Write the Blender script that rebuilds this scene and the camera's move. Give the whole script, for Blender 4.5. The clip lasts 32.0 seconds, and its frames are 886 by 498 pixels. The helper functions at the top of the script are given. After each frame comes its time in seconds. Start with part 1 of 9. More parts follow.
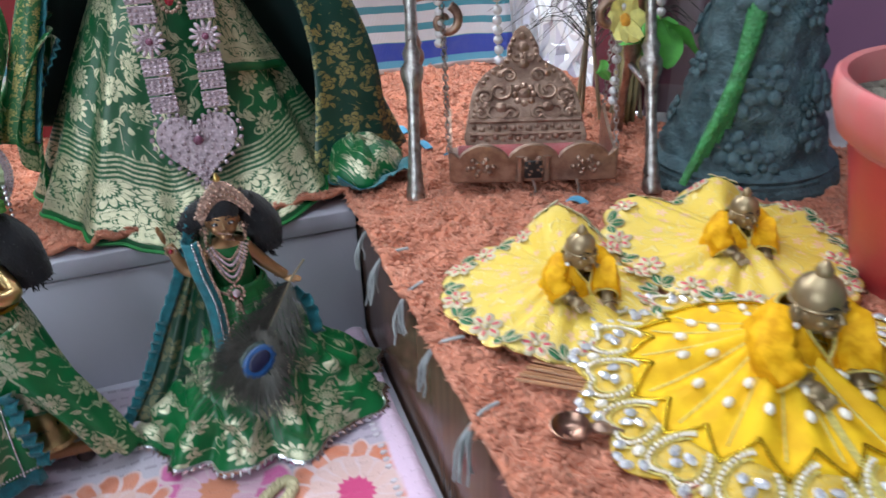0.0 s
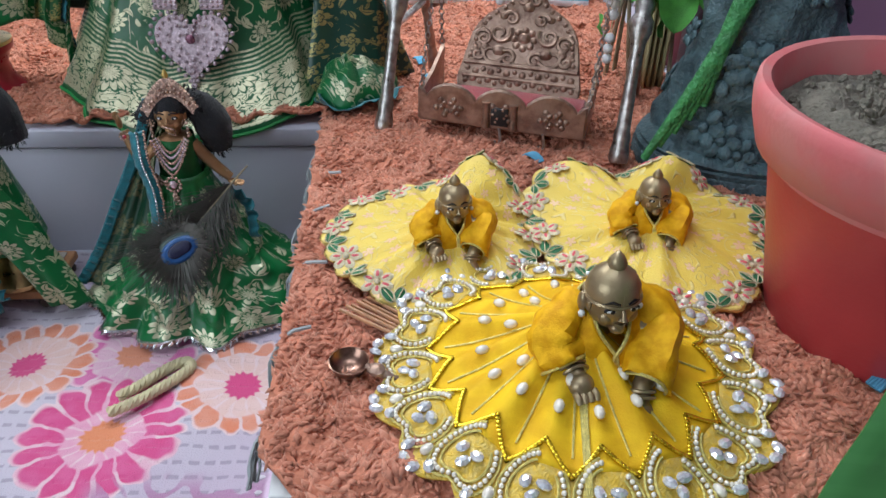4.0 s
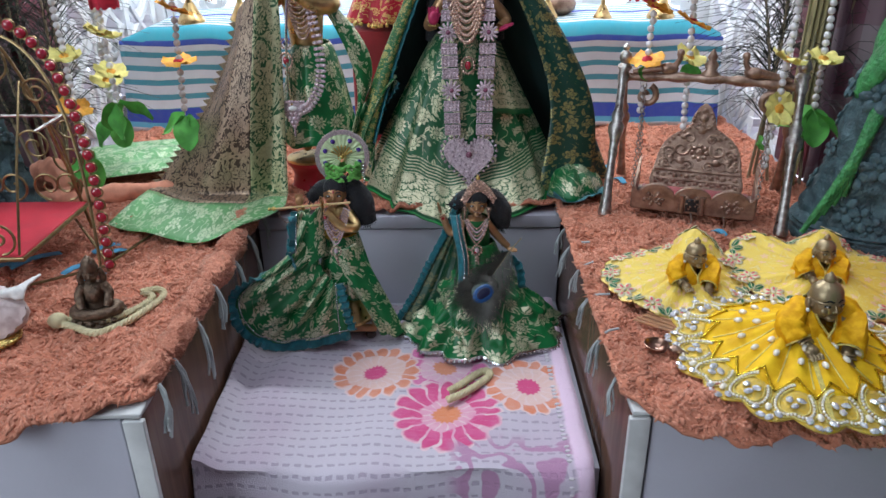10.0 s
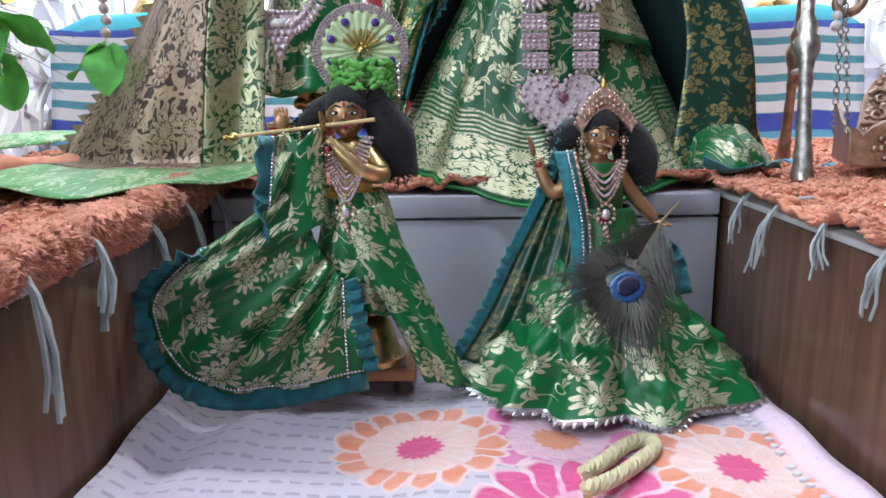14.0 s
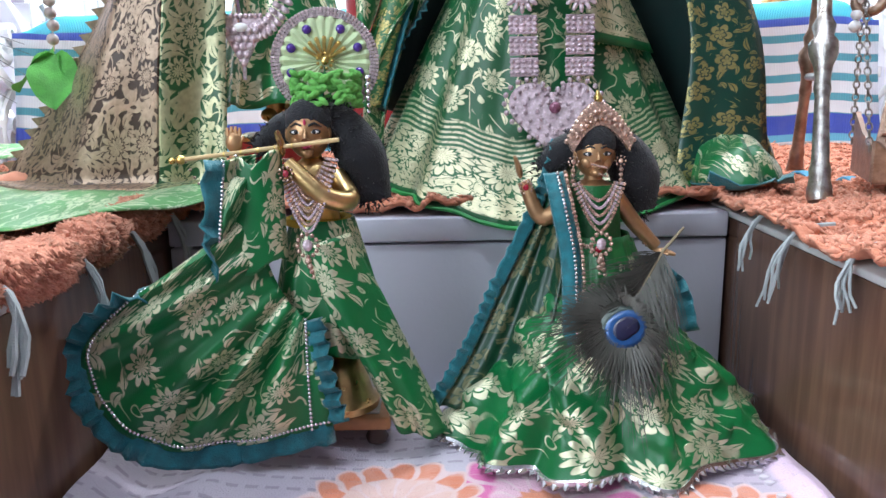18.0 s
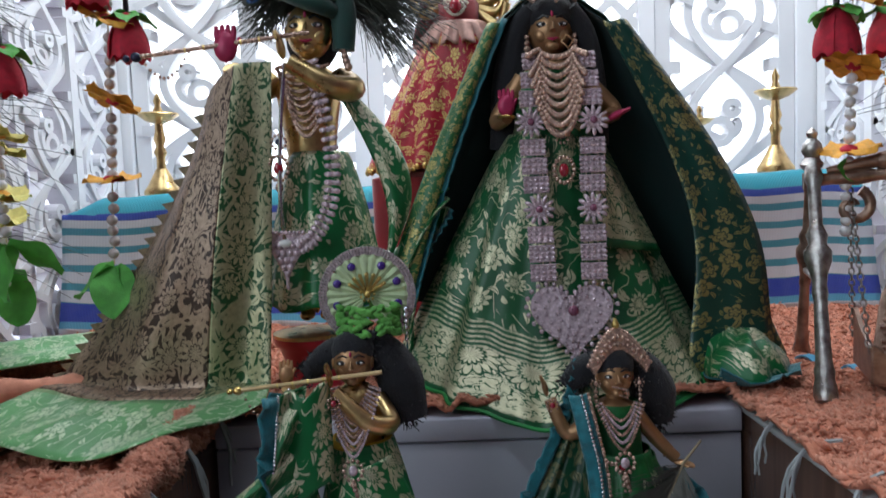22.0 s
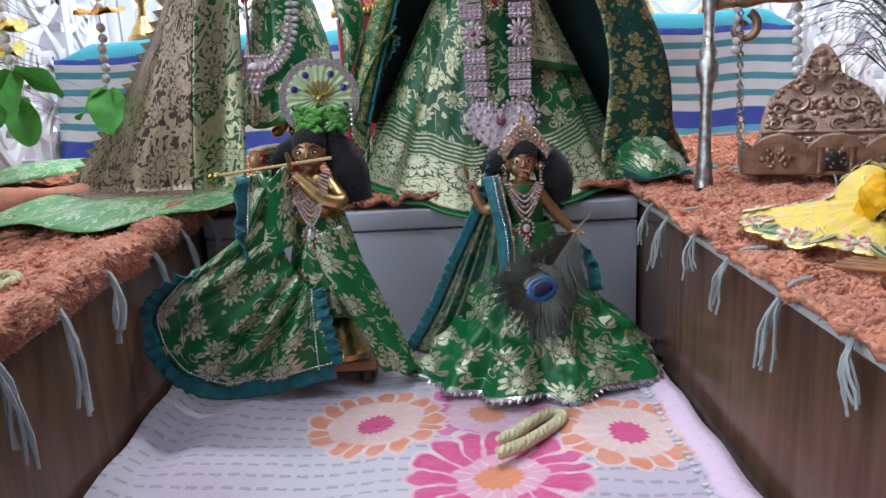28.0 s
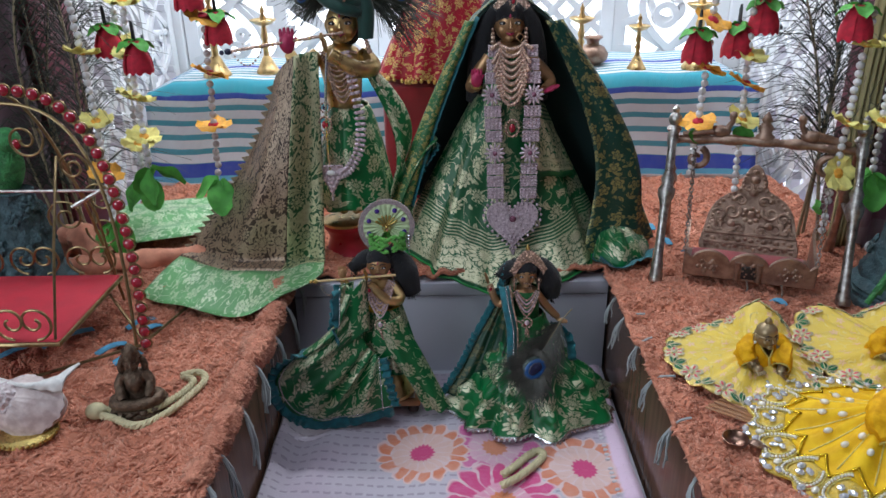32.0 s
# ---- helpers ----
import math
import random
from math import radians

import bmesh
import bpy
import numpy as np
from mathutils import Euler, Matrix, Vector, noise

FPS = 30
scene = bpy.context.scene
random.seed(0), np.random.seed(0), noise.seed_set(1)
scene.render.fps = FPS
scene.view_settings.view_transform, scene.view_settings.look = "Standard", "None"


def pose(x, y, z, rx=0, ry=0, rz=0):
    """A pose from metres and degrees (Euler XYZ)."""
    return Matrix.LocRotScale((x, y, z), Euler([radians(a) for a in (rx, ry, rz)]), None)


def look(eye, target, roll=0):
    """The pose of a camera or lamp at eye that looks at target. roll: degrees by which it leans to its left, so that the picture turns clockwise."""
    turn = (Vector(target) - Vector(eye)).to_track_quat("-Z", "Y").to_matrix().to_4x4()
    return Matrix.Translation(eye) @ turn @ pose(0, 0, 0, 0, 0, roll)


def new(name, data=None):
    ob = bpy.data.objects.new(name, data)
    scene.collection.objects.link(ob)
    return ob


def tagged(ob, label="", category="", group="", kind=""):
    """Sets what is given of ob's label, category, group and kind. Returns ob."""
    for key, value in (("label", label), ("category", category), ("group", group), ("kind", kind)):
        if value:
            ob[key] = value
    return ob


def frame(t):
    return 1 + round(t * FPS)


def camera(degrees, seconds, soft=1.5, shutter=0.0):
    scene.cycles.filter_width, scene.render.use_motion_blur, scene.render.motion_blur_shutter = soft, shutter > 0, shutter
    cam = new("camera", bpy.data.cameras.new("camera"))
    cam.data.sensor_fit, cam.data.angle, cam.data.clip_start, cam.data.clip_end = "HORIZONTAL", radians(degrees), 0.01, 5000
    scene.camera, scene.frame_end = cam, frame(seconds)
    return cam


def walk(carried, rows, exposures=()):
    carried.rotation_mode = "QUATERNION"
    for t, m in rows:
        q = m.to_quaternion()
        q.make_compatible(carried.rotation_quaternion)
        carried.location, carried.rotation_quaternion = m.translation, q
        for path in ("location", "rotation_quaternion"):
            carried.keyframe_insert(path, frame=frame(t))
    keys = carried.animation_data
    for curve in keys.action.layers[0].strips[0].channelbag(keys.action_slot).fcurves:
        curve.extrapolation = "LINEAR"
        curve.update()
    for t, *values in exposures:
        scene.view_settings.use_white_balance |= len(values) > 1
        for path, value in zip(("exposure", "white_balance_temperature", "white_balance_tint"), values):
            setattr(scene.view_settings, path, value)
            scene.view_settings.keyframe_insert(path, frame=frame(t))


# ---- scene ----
cam = camera(61.6, 32.0, shutter=0.35)
METRES, EYE, TILT, LEAN, TURN = 2.02, 0.2528, -28.880, 1.908, -19.321
EYE_X, EYE_Y = 0.0728, -0.5470
ROWS = [
    (0.0, 0.0, 0.0, 0.0, 0.0, 0.0, -0.0),
    (0.5, 0.0405, -0.0219, -0.0116, 2.88, -0.15, -1.19),
    (1.0, 0.0564, -0.0251, -0.0132, 4.21, -1.19, -2.63),
    (1.5, 0.0607, 0.0063, 0.0057, 5.8, -3.19, -5.09),
    (2.0, 0.0648, 0.0194, 0.0126, 8.58, -4.74, -6.36),
    (2.5, 0.0795, 0.0154, 0.0075, 11.4, -6.09, -7.03),
    (4.5, 0.0852, 0.0035, 0.0086, 12.95, -5.88, -10.56),
    (5.0, 0.0872, -0.0014, 0.0084, 12.81, -5.21, -10.5),
    (5.5, 0.0856, -0.0062, 0.0086, 13.0, -4.87, -9.75),
    (6.0, 0.089, -0.0114, 0.0057, 13.65, -4.74, -9.25),
    (6.5, 0.0921, -0.0142, 0.0051, 14.42, -4.32, -8.61),
    (7.0, 0.1003, -0.0259, -0.0001, 15.52, -3.71, -8.6),
    (7.5, 0.0912, -0.0372, 0.0007, 16.93, -2.61, -9.64),
    (8.0, 0.0611, -0.0739, -0.01, 17.07, -1.41, -9.95),
    (8.5, 0.0436, -0.1307, -0.03, 16.15, -0.99, -9.89),
    (9.0, 0.0484, -0.1459, -0.0221, 16.22, 0.63, -10.32),
    (9.5, 0.0464, -0.1445, -0.025, 16.94, 1.39, -10.83),
    (10.0, 0.0306, -0.1385, -0.0267, 16.78, 1.37, -10.34),
    (10.5, 0.0187, -0.1148, -0.0191, 16.43, 0.64, -8.78),
    (11.0, 0.0031, -0.0709, -0.0077, 17.87, -0.88, -9.41),
    (11.5, -0.0055, -0.0381, -0.0013, 20.0, -3.26, -9.97),
    (12.0, -0.0181, -0.0297, -0.0105, 20.03, -2.08, -9.04),
    (12.5, -0.0388, 0.0122, -0.0421, 19.93, 6.71, -10.57),
    (13.0, -0.0444, 0.0472, -0.089, 18.7, 13.27, -11.9),
    (13.5, -0.0448, 0.0374, -0.0862, 17.25, 14.59, -10.43),
    (14.0, -0.0452, 0.0399, -0.0872, 16.2, 14.9, -10.0),
    (14.5, -0.0421, 0.0421, -0.0863, 15.69, 15.43, -9.7),
    (16.5, -0.053, 0.0656, -0.0731, 15.23, 14.57, -10.71),
    (17.0, -0.0506, 0.0625, -0.071, 16.13, 14.31, -10.54),
    (17.5, -0.0503, 0.0591, -0.0725, 16.65, 14.16, -9.98),
    (18.0, -0.0472, 0.0608, -0.0697, 16.4, 14.39, -9.67),
    (18.5, -0.0471, 0.0635, -0.0706, 15.92, 14.5, -9.73),
    (19.0, -0.0494, 0.061, -0.0712, 15.54, 14.94, -9.88),
    (19.5, -0.0433, 0.0481, -0.0672, 15.73, 16.59, -9.58),
    (20.0, -0.0476, 0.0319, -0.0492, 16.09, 20.84, -9.82),
    (20.5, -0.0528, 0.0216, -0.0386, 16.84, 23.02, -9.7),
    (21.0, -0.0514, 0.019, -0.0379, 17.32, 24.04, -9.34),
    (21.5, -0.051, 0.0213, -0.0392, 17.45, 24.02, -9.12),
    (22.0, -0.0491, 0.0305, -0.0461, 17.42, 22.45, -8.94),
    (22.5, -0.0463, 0.0371, -0.0522, 17.29, 20.76, -8.76),
    (23.0, -0.0442, 0.0415, -0.0527, 16.94, 19.67, -8.58),
    (23.5, -0.045, 0.0363, -0.0529, 17.25, 19.24, -8.53),
    (24.0, -0.0437, 0.0364, -0.0541, 17.33, 19.15, -8.7),
    (24.5, -0.0461, 0.0379, -0.0564, 17.28, 18.82, -9.08),
    (26.5, -0.0326, 0.0332, -0.0598, 18.32, 16.81, -10.34),
    (27.0, -0.0291, 0.0296, -0.0614, 18.11, 14.72, -9.44),
    (27.5, -0.0142, 0.0061, -0.0755, 17.76, 13.55, -8.69),
    (28.0, -0.0129, 0.0004, -0.0838, 17.22, 12.94, -8.1),
    (28.5, -0.0164, 0.0051, -0.0861, 17.41, 13.26, -7.83),
    (29.0, -0.0146, -0.0024, -0.0889, 17.46, 14.2, -8.16),
    (29.5, -0.019, -0.0099, -0.0795, 16.84, 11.54, -9.96),
    (30.0, -0.0107, -0.0629, -0.0208, 18.02, 1.63, -12.37),
    (30.5, -0.0025, -0.1108, -0.0019, 18.45, -1.98, -12.09),
    (31.0, 0.0022, -0.1244, -0.0065, 17.48, -0.27, -10.56),
    (31.5, -0.0023, -0.1274, -0.0071, 16.92, 1.98, -10.04),
    (32.0, -0.0008, -0.1323, -0.0066, 16.87, 3.3, -10.03),
]
EXPOSURES = [(0.0, 0.32), (2.0, 0.15), (7.0, 0.22), (8.0, 0.4), (8.7, 0.3), (9.5, 0.0), (10.2, 0.08), (11.0, 0.55), (12.0, 0.68), (13.0, 0.72), (14.0, 0.65), (17.0, 1.0), (19.0, 0.7), (19.7, 0.25), (20.5, -0.75), (21.5, -0.9), (22.0, -0.5), (23.0, -0.05), (26.5, 0.2), (28.0, 0.25), (29.5, 0.45), (30.0, 0.55), (31.0, 0.42), (32.0, -0.3)]
walk(cam, [(t, pose(EYE_X, EYE_Y, EYE, TILT, LEAN, TURN) @ pose(METRES * x, METRES * y, METRES * z, 90 + pitch, roll, yaw)) for t, x, y, z, yaw, pitch, roll in ROWS], EXPOSURES)

# ---------------------------------------------------------------- world and light
world = bpy.data.worlds.new("world")
scene.world = world
world.use_nodes = True
wn = world.node_tree
sky = wn.nodes.new("ShaderNodeTexSky")
sky.sky_type, sky.sun_disc = "NISHITA", False
sky.sun_elevation, sky.sun_rotation = radians(40), radians(20)
wn.nodes["Background"].inputs["Strength"].default_value = 0.1
wn.links.new(sky.outputs[0], wn.nodes["Background"].inputs["Color"])


def area_lamp(name, m, sx, sy, watts, colour):
    data = bpy.data.lights.new(name, "AREA")
    data.shape, data.size, data.size_y = "RECTANGLE", sx, sy
    data.energy, data.color = watts, colour
    ob = new(name, data)
    ob.matrix_world = m
    return ob


# two unseen fill lamps: an assumed ceiling tube, and one behind the viewer's left
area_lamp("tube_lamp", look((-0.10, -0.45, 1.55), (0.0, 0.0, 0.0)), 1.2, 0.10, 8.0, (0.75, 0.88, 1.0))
area_lamp("window_light", look((-1.35, -1.5, 0.75), (0.1, -0.1, 0.0)), 1.0, 1.1, 20.0, (0.76, 0.89, 1.0))
# added unseen lamp under the alcove's top board, lights what stands behind the figures
area_lamp("strip_lamp", look((0.0, 0.40, 0.93), (0.0, 0.36, 0.0)), 0.85, 0.06, 10.5, (0.86, 0.94, 1.0))

# ---------------------------------------------------------------- materials


class Net:
    """A small wrapper round a material's node tree."""

    def __init__(self, name):
        self.mat = bpy.data.materials.new(name)
        self.mat.use_nodes = True
        self.t = self.mat.node_tree
        self.bsdf = self.t.nodes["Principled BSDF"]

    def n(self, kind, **kw):
        node = self.t.nodes.new("ShaderNode" + kind)
        for k, v in kw.items():
            setattr(node, k, v)
        return node

    def put(self, sock, v):
        if isinstance(v, bpy.types.NodeSocket):
            self.t.links.new(v, sock)
        else:
            sock.default_value = v

    def m(self, op, a, b=0.0, c=0.0, clamp=False):
        node = self.n("Math", operation=op, use_clamp=clamp)
        for s, v in zip(node.inputs, (a, b, c)):
            self.put(s, v)
        return node.outputs[0]

    def v(self, op, a, b=(0, 0, 0)):
        node = self.n("VectorMath", operation=op)
        self.put(node.inputs[0], a)
        self.put(node.inputs[1], b)
        return node.outputs["Value"] if op in ("LENGTH", "DOT_PRODUCT", "DISTANCE") else node.outputs[0]

    def scale(self, a, s):
        node = self.n("VectorMath", operation="SCALE")
        self.put(node.inputs[0], a)
        self.put(node.inputs["Scale"], s)
        return node.outputs[0]

    def noise(self, vec, s, detail=2.0, rough=0.5, distort=0.0):
        node = self.n("TexNoise")
        self.put(node.inputs["Vector"], vec)
        for k, val in (("Scale", s), ("Detail", detail), ("Roughness", rough), ("Distortion", distort)):
            node.inputs[k].default_value = val
        return node.outputs["Fac"]

    def step(self, x, lo, hi):
        node = self.n("MapRange", interpolation_type="SMOOTHSTEP")
        self.put(node.inputs[0], x)
        node.inputs[1].default_value, node.inputs[2].default_value = lo, hi
        return node.outputs[0]

    def mix(self, f, a, b):
        node = self.n("Mix", data_type="RGBA")
        self.put(node.inputs[0], f)
        for s, c in ((node.inputs[6], a), (node.inputs[7], b)):
            self.put(s, c if isinstance(c, bpy.types.NodeSocket) else (*c, 1.0) if len(c) == 3 else c)
        return node.outputs[2]

    def fmix(self, f, a, b):
        node = self.n("Mix", data_type="FLOAT")
        self.put(node.inputs[0], f)
        self.put(node.inputs[2], a)
        self.put(node.inputs[3], b)
        return node.outputs[0]

    def bump(self, h, strength, dist):
        node = self.n("Bump")
        node.inputs["Strength"].default_value, node.inputs["Distance"].default_value = strength, dist
        self.put(node.inputs["Height"], h)
        self.put(self.bsdf.inputs["Normal"], node.outputs[0])

    def set(self, **kw):
        for k, val in kw.items():
            s = self.bsdf.inputs[k.replace("_", " ")]
            if not isinstance(val, bpy.types.NodeSocket) and s.type == "RGBA" and len(val) == 3:
                val = (*val, 1.0)
            self.put(s, val)
        return self.mat


def plain(name, c, rough=0.5, metal=0.0, var=0.25, size=0.02, bump=0.0, grain=0.002, coat=0.0, sheen=0.0, spec=0.5, c2=None):
    """A surface with stains at one size and grain at another."""
    t = Net(name)
    obj = t.n("TexCoord").outputs["Object"]
    a, b = t.noise(obj, 1 / size, 3.0), t.noise(obj, 1 / grain, 2.0)
    lo = c2 or tuple(x * (1 - var) for x in c)
    f = t.m("ADD", t.m("MULTIPLY", t.step(a, 0.3, 0.7), 0.75), t.m("MULTIPLY", b, 0.25))
    rnd = t.n("ObjectInfo").outputs["Random"]
    col = t.mix(f, lo, c)
    hsv = t.n("HueSaturation")
    t.put(hsv.inputs["Value"], t.m("MULTIPLY_ADD", rnd, 0.16, 0.92))
    t.put(hsv.inputs["Color"], col)
    t.set(Base_Color=hsv.outputs[0], Metallic=metal, Roughness=t.m("MULTIPLY_ADD", a, 0.25, rough - 0.12))
    t.bsdf.inputs["Coat Weight"].default_value = coat
    t.bsdf.inputs["Sheen Weight"].default_value = sheen
    t.bsdf.inputs["Specular IOR Level"].default_value = spec
    if bump:
        t.bump(t.m("ADD", b, t.m("MULTIPLY", a, 0.6)), bump, grain)
    return t.mat


def brocade(name, base, gold, cell=0.02, band=0.0, line=0.0, dense=0.5, metal=0.75, petals=7.0, damask=False):
    """Woven silk: flowers and vines in gold thread; towards the hem (v = 0) a dense woven band, then a plain line."""
    t = Net(name)
    uv = t.n("TexCoord").outputs["UV"]
    warp = t.n("TexNoise")
    warp.inputs["Scale"].default_value = 0.8 / cell
    t.put(warp.inputs["Vector"], uv)
    p0 = t.scale(uv, 1 / cell)
    p = t.v("ADD", p0, t.scale(t.v("SUBTRACT", warp.outputs["Color"], (0.5, 0.5, 0.5)), 0.25))
    vor = t.n("TexVoronoi", voronoi_dimensions="2D")
    vor.inputs["Scale"].default_value, vor.inputs["Randomness"].default_value = 1.0, 0.55
    t.put(vor.inputs["Vector"], p)
    d = t.v("SUBTRACT", p, vor.outputs["Position"])
    sep = t.n("SeparateXYZ")
    t.put(sep.inputs[0], d)
    ang = t.m("ARCTAN2", sep.outputs[1], sep.outputs[0])
    csep = t.n("SeparateColor")
    t.put(csep.inputs[0], vor.outputs["Color"])
    r = vor.outputs["Distance"]
    lobes = t.m("ABSOLUTE", t.m("COSINE", t.m("MULTIPLY_ADD", ang, petals / 2, t.m("MULTIPLY", csep.outputs[0], 6.0))))
    edge = t.m("MULTIPLY_ADD", lobes, 0.16, t.m("MULTIPLY_ADD", csep.outputs[1], 0.14, 0.14))
    flower = t.step(t.m("SUBTRACT", edge, r), 0.0, 0.03)
    ring = t.step(t.m("ABSOLUTE", t.m("SUBTRACT", r, t.m("MULTIPLY", edge, 0.5))), 0.012, 0.03)
    ribs = t.step(lobes, 0.08, 0.3)
    flower = t.m("MULTIPLY", flower, t.m("MULTIPLY", ring, ribs))
    nz = t.noise(p0, 1.15, 1.5, 0.5, 0.6)
    saw = t.m("FRACT", t.m("MULTIPLY", nz, 7.0))
    vine = t.step(t.m("ABSOLUTE", t.m("SUBTRACT", saw, 0.5)), 0.10, 0.05)
    gate = t.step(t.noise(p0, 2.6, 1.0), 0.47 - 0.1 * dense, 0.56 - 0.1 * dense)
    if not damask:
        # some of the flowers are missing, so that the silk shows
        flower = t.m("MULTIPLY", flower, t.step(csep.outputs[2], 0.16, 0.18))
    mask = t.m("MAXIMUM", flower, t.m("MULTIPLY", t.m("MULTIPLY", vine, gate), 0.9))
    for turn, grow in ((0.0, 1.25), (2.3, 0.8)):
        # pointed leaves scattered between the flowers
        lv = t.n("TexVoronoi", voronoi_dimensions="2D")
        lv.inputs["Scale"].default_value, lv.inputs["Randomness"].default_value = 1.0, 0.8
        lp = t.v("ADD", t.scale(p, 1.7 / grow), (3.7 + turn, 1.9, 0.0))
        t.put(lv.inputs["Vector"], lp)
        ls = t.n("SeparateXYZ")
        t.put(ls.inputs[0], t.v("SUBTRACT", lp, lv.outputs["Position"]))
        lc = t.n("SeparateColor")
        t.put(lc.inputs[0], lv.outputs["Color"])
        th = t.m("MULTIPLY_ADD", lc.outputs[0], 6.28, turn)
        cs, sn = t.m("COSINE", th), t.m("SINE", th)
        lx = t.m("ADD", t.m("MULTIPLY", ls.outputs[0], cs), t.m("MULTIPLY", ls.outputs[1], sn))
        ly = t.m("SUBTRACT", t.m("MULTIPLY", ls.outputs[1], cs), t.m("MULTIPLY", ls.outputs[0], sn))
        ly = t.m("ADD", ly, t.m("MULTIPLY", t.m("MULTIPLY", lx, lx), 0.9))
        wide = t.m("MULTIPLY", t.m("SUBTRACT", 0.21 if damask else 0.16, t.m("MULTIPLY", t.m("MULTIPLY", lx, lx), 1.0)), 1.0)
        leaf = t.step(t.m("SUBTRACT", wide, t.m("ABSOLUTE", ly)), 0.0, 0.03)
        leaf = t.m("MULTIPLY", leaf, t.step(t.m("ABSOLUTE", ly), 0.008, 0.03))
        leaf = t.m("MULTIPLY", leaf, t.m("MULTIPLY", t.step(r, 0.30, 0.36), t.step(lc.outputs[1], -0.2 if damask else 0.40, -0.1 if damask else 0.44)))
        mask = t.m("MAXIMUM", mask, leaf)
    if damask:
        # a closer weave: broad curls fill the gaps between flowers and leaves
        curl = t.m("FRACT", t.m("MULTIPLY", t.noise(p0, 1.7, 0.5, 0.5, 0.9), 5.0))
        curl = t.step(t.m("ABSOLUTE", t.m("SUBTRACT", curl, 0.5)), 0.27, 0.21)
        mask = t.m("MAXIMUM", mask, t.m("MULTIPLY", curl, t.step(r, 0.36, 0.42)))
    uvs = t.n("SeparateXYZ")
    t.put(uvs.inputs[0], uv)
    u, v = uvs.outputs[0], uvs.outputs[1]
    if band:
        # from the hem up: a ruled band of small curls, a broad band of close rosettes, ruled lines
        fine = t.n("TexVoronoi", voronoi_dimensions="2D")
        fine.inputs["Scale"].default_value, fine.inputs["Randomness"].default_value = 1.0, 0.45
        fv = t.scale(p, 0.66)
        t.put(fine.inputs["Vector"], fv)
        fp = t.v("SUBTRACT", fv, fine.outputs["Position"])
        fs = t.n("SeparateXYZ")
        t.put(fs.inputs[0], fp)
        fang = t.m("ARCTAN2", fs.outputs[1], fs.outputs[0])
        fd = fine.outputs["Distance"]
        spoke = t.m("ABSOLUTE", t.m("COSINE", t.m("MULTIPLY", fang, 8.0)))
        leafy = t.m("MULTIPLY_ADD", spoke, 0.13, 0.27)
        bloom = t.m("MULTIPLY", t.step(t.m("SUBTRACT", leafy, fd), 0.0, 0.03), t.m("MULTIPLY", t.step(spoke, 0.06, 0.22), t.step(t.m("ABSOLUTE", t.m("SUBTRACT", fd, t.m("MULTIPLY", leafy, 0.5))), 0.014, 0.035)))
        curl = t.m("FRACT", t.m("MULTIPLY", t.noise(p0, 4.0, 1.2, 0.5, 0.9), 5.0))
        curl = t.step(t.m("ABSOLUTE", t.m("SUBTRACT", curl, 0.5)), 0.10, 0.17)
        broad = t.m("MAXIMUM", bloom, t.m("MULTIPLY", curl, t.step(t.m("SUBTRACT", fd, leafy), 0.02, 0.05)))
        edge_band = t.m("MAXIMUM", t.m("MULTIPLY", curl, 0.95), t.step(t.m("ABSOLUTE", t.m("SUBTRACT", t.m("FRACT", t.m("MULTIPLY", v, 8.0 / band)), 0.5)), 0.36, 0.42))
        low, mid = t.step(v, band * 0.30, band * 0.28), t.step(v, band * 0.86, band * 0.84)
        rules = t.m("FRACT", t.m("MULTIPLY", v, 15.0 / band))
        rules = t.m("MULTIPLY", t.step(t.m("ABSOLUTE", t.m("SUBTRACT", rules, 0.5)), 0.24, 0.30), t.m("MULTIPLY_ADD", curl, 0.5, 0.35))
        weave = t.fmix(low, t.fmix(mid, rules, broad), edge_band)
        inband = t.step(v, band * 1.24, band * 1.20)
        mask = t.fmix(inband, mask, weave)
        if line:
            mask = t.m("MULTIPLY", mask, t.step(v, line, line * 1.15))
    thread = t.m("SINE", t.m("MULTIPLY", t.m("ADD", u, v), 5200.0))
    stain = t.noise(uv, 30.0, 3.0)
    ground = t.mix(t.step(stain, 0.3, 0.75), tuple(x * 0.7 for x in base), base)
    shine = t.mix(t.noise(uv, 260.0, 1.0), tuple(x * 0.55 for x in gold), gold)
    t.set(Base_Color=t.mix(mask, ground, shine), Metallic=t.m("MULTIPLY", mask, metal), Roughness=t.fmix(mask, 0.32, 0.42))
    t.bsdf.inputs["Sheen Weight"].default_value = 0.0
    t.bump(t.m("ADD", mask, t.m("MULTIPLY", thread, 0.12)), 0.35, 0.0006)
    return t.mat


def emit(name, c, strength):
    t = Net(name)
    return t.set(Base_Color=c, Emission_Color=c, Emission_Strength=strength)


def wood(name, dark, light, rough=0.4, upright=False):
    t = Net(name)
    obj = t.n("TexCoord").outputs["Object"]
    st = t.v("MULTIPLY", obj, (70.0, 70.0, 5.0) if upright else (9.0, 9.0, 90.0))
    grain = t.noise(st, 1.0, 4.0, 0.6, 0.4)
    wide = t.noise(t.v("MULTIPLY", obj, (16.0, 16.0, 2.0) if upright else (3.0, 3.0, 14.0)), 1.0, 2.0)
    f = t.m("ADD", t.m("MULTIPLY", t.step(grain, 0.35, 0.7), 0.6), t.m("MULTIPLY", wide, 0.4))
    t.set(Base_Color=t.mix(f, dark, light), Roughness=t.m("MULTIPLY_ADD", grain, 0.2, rough - 0.1))
    t.bump(grain, 0.08, 0.001)
    return t.mat


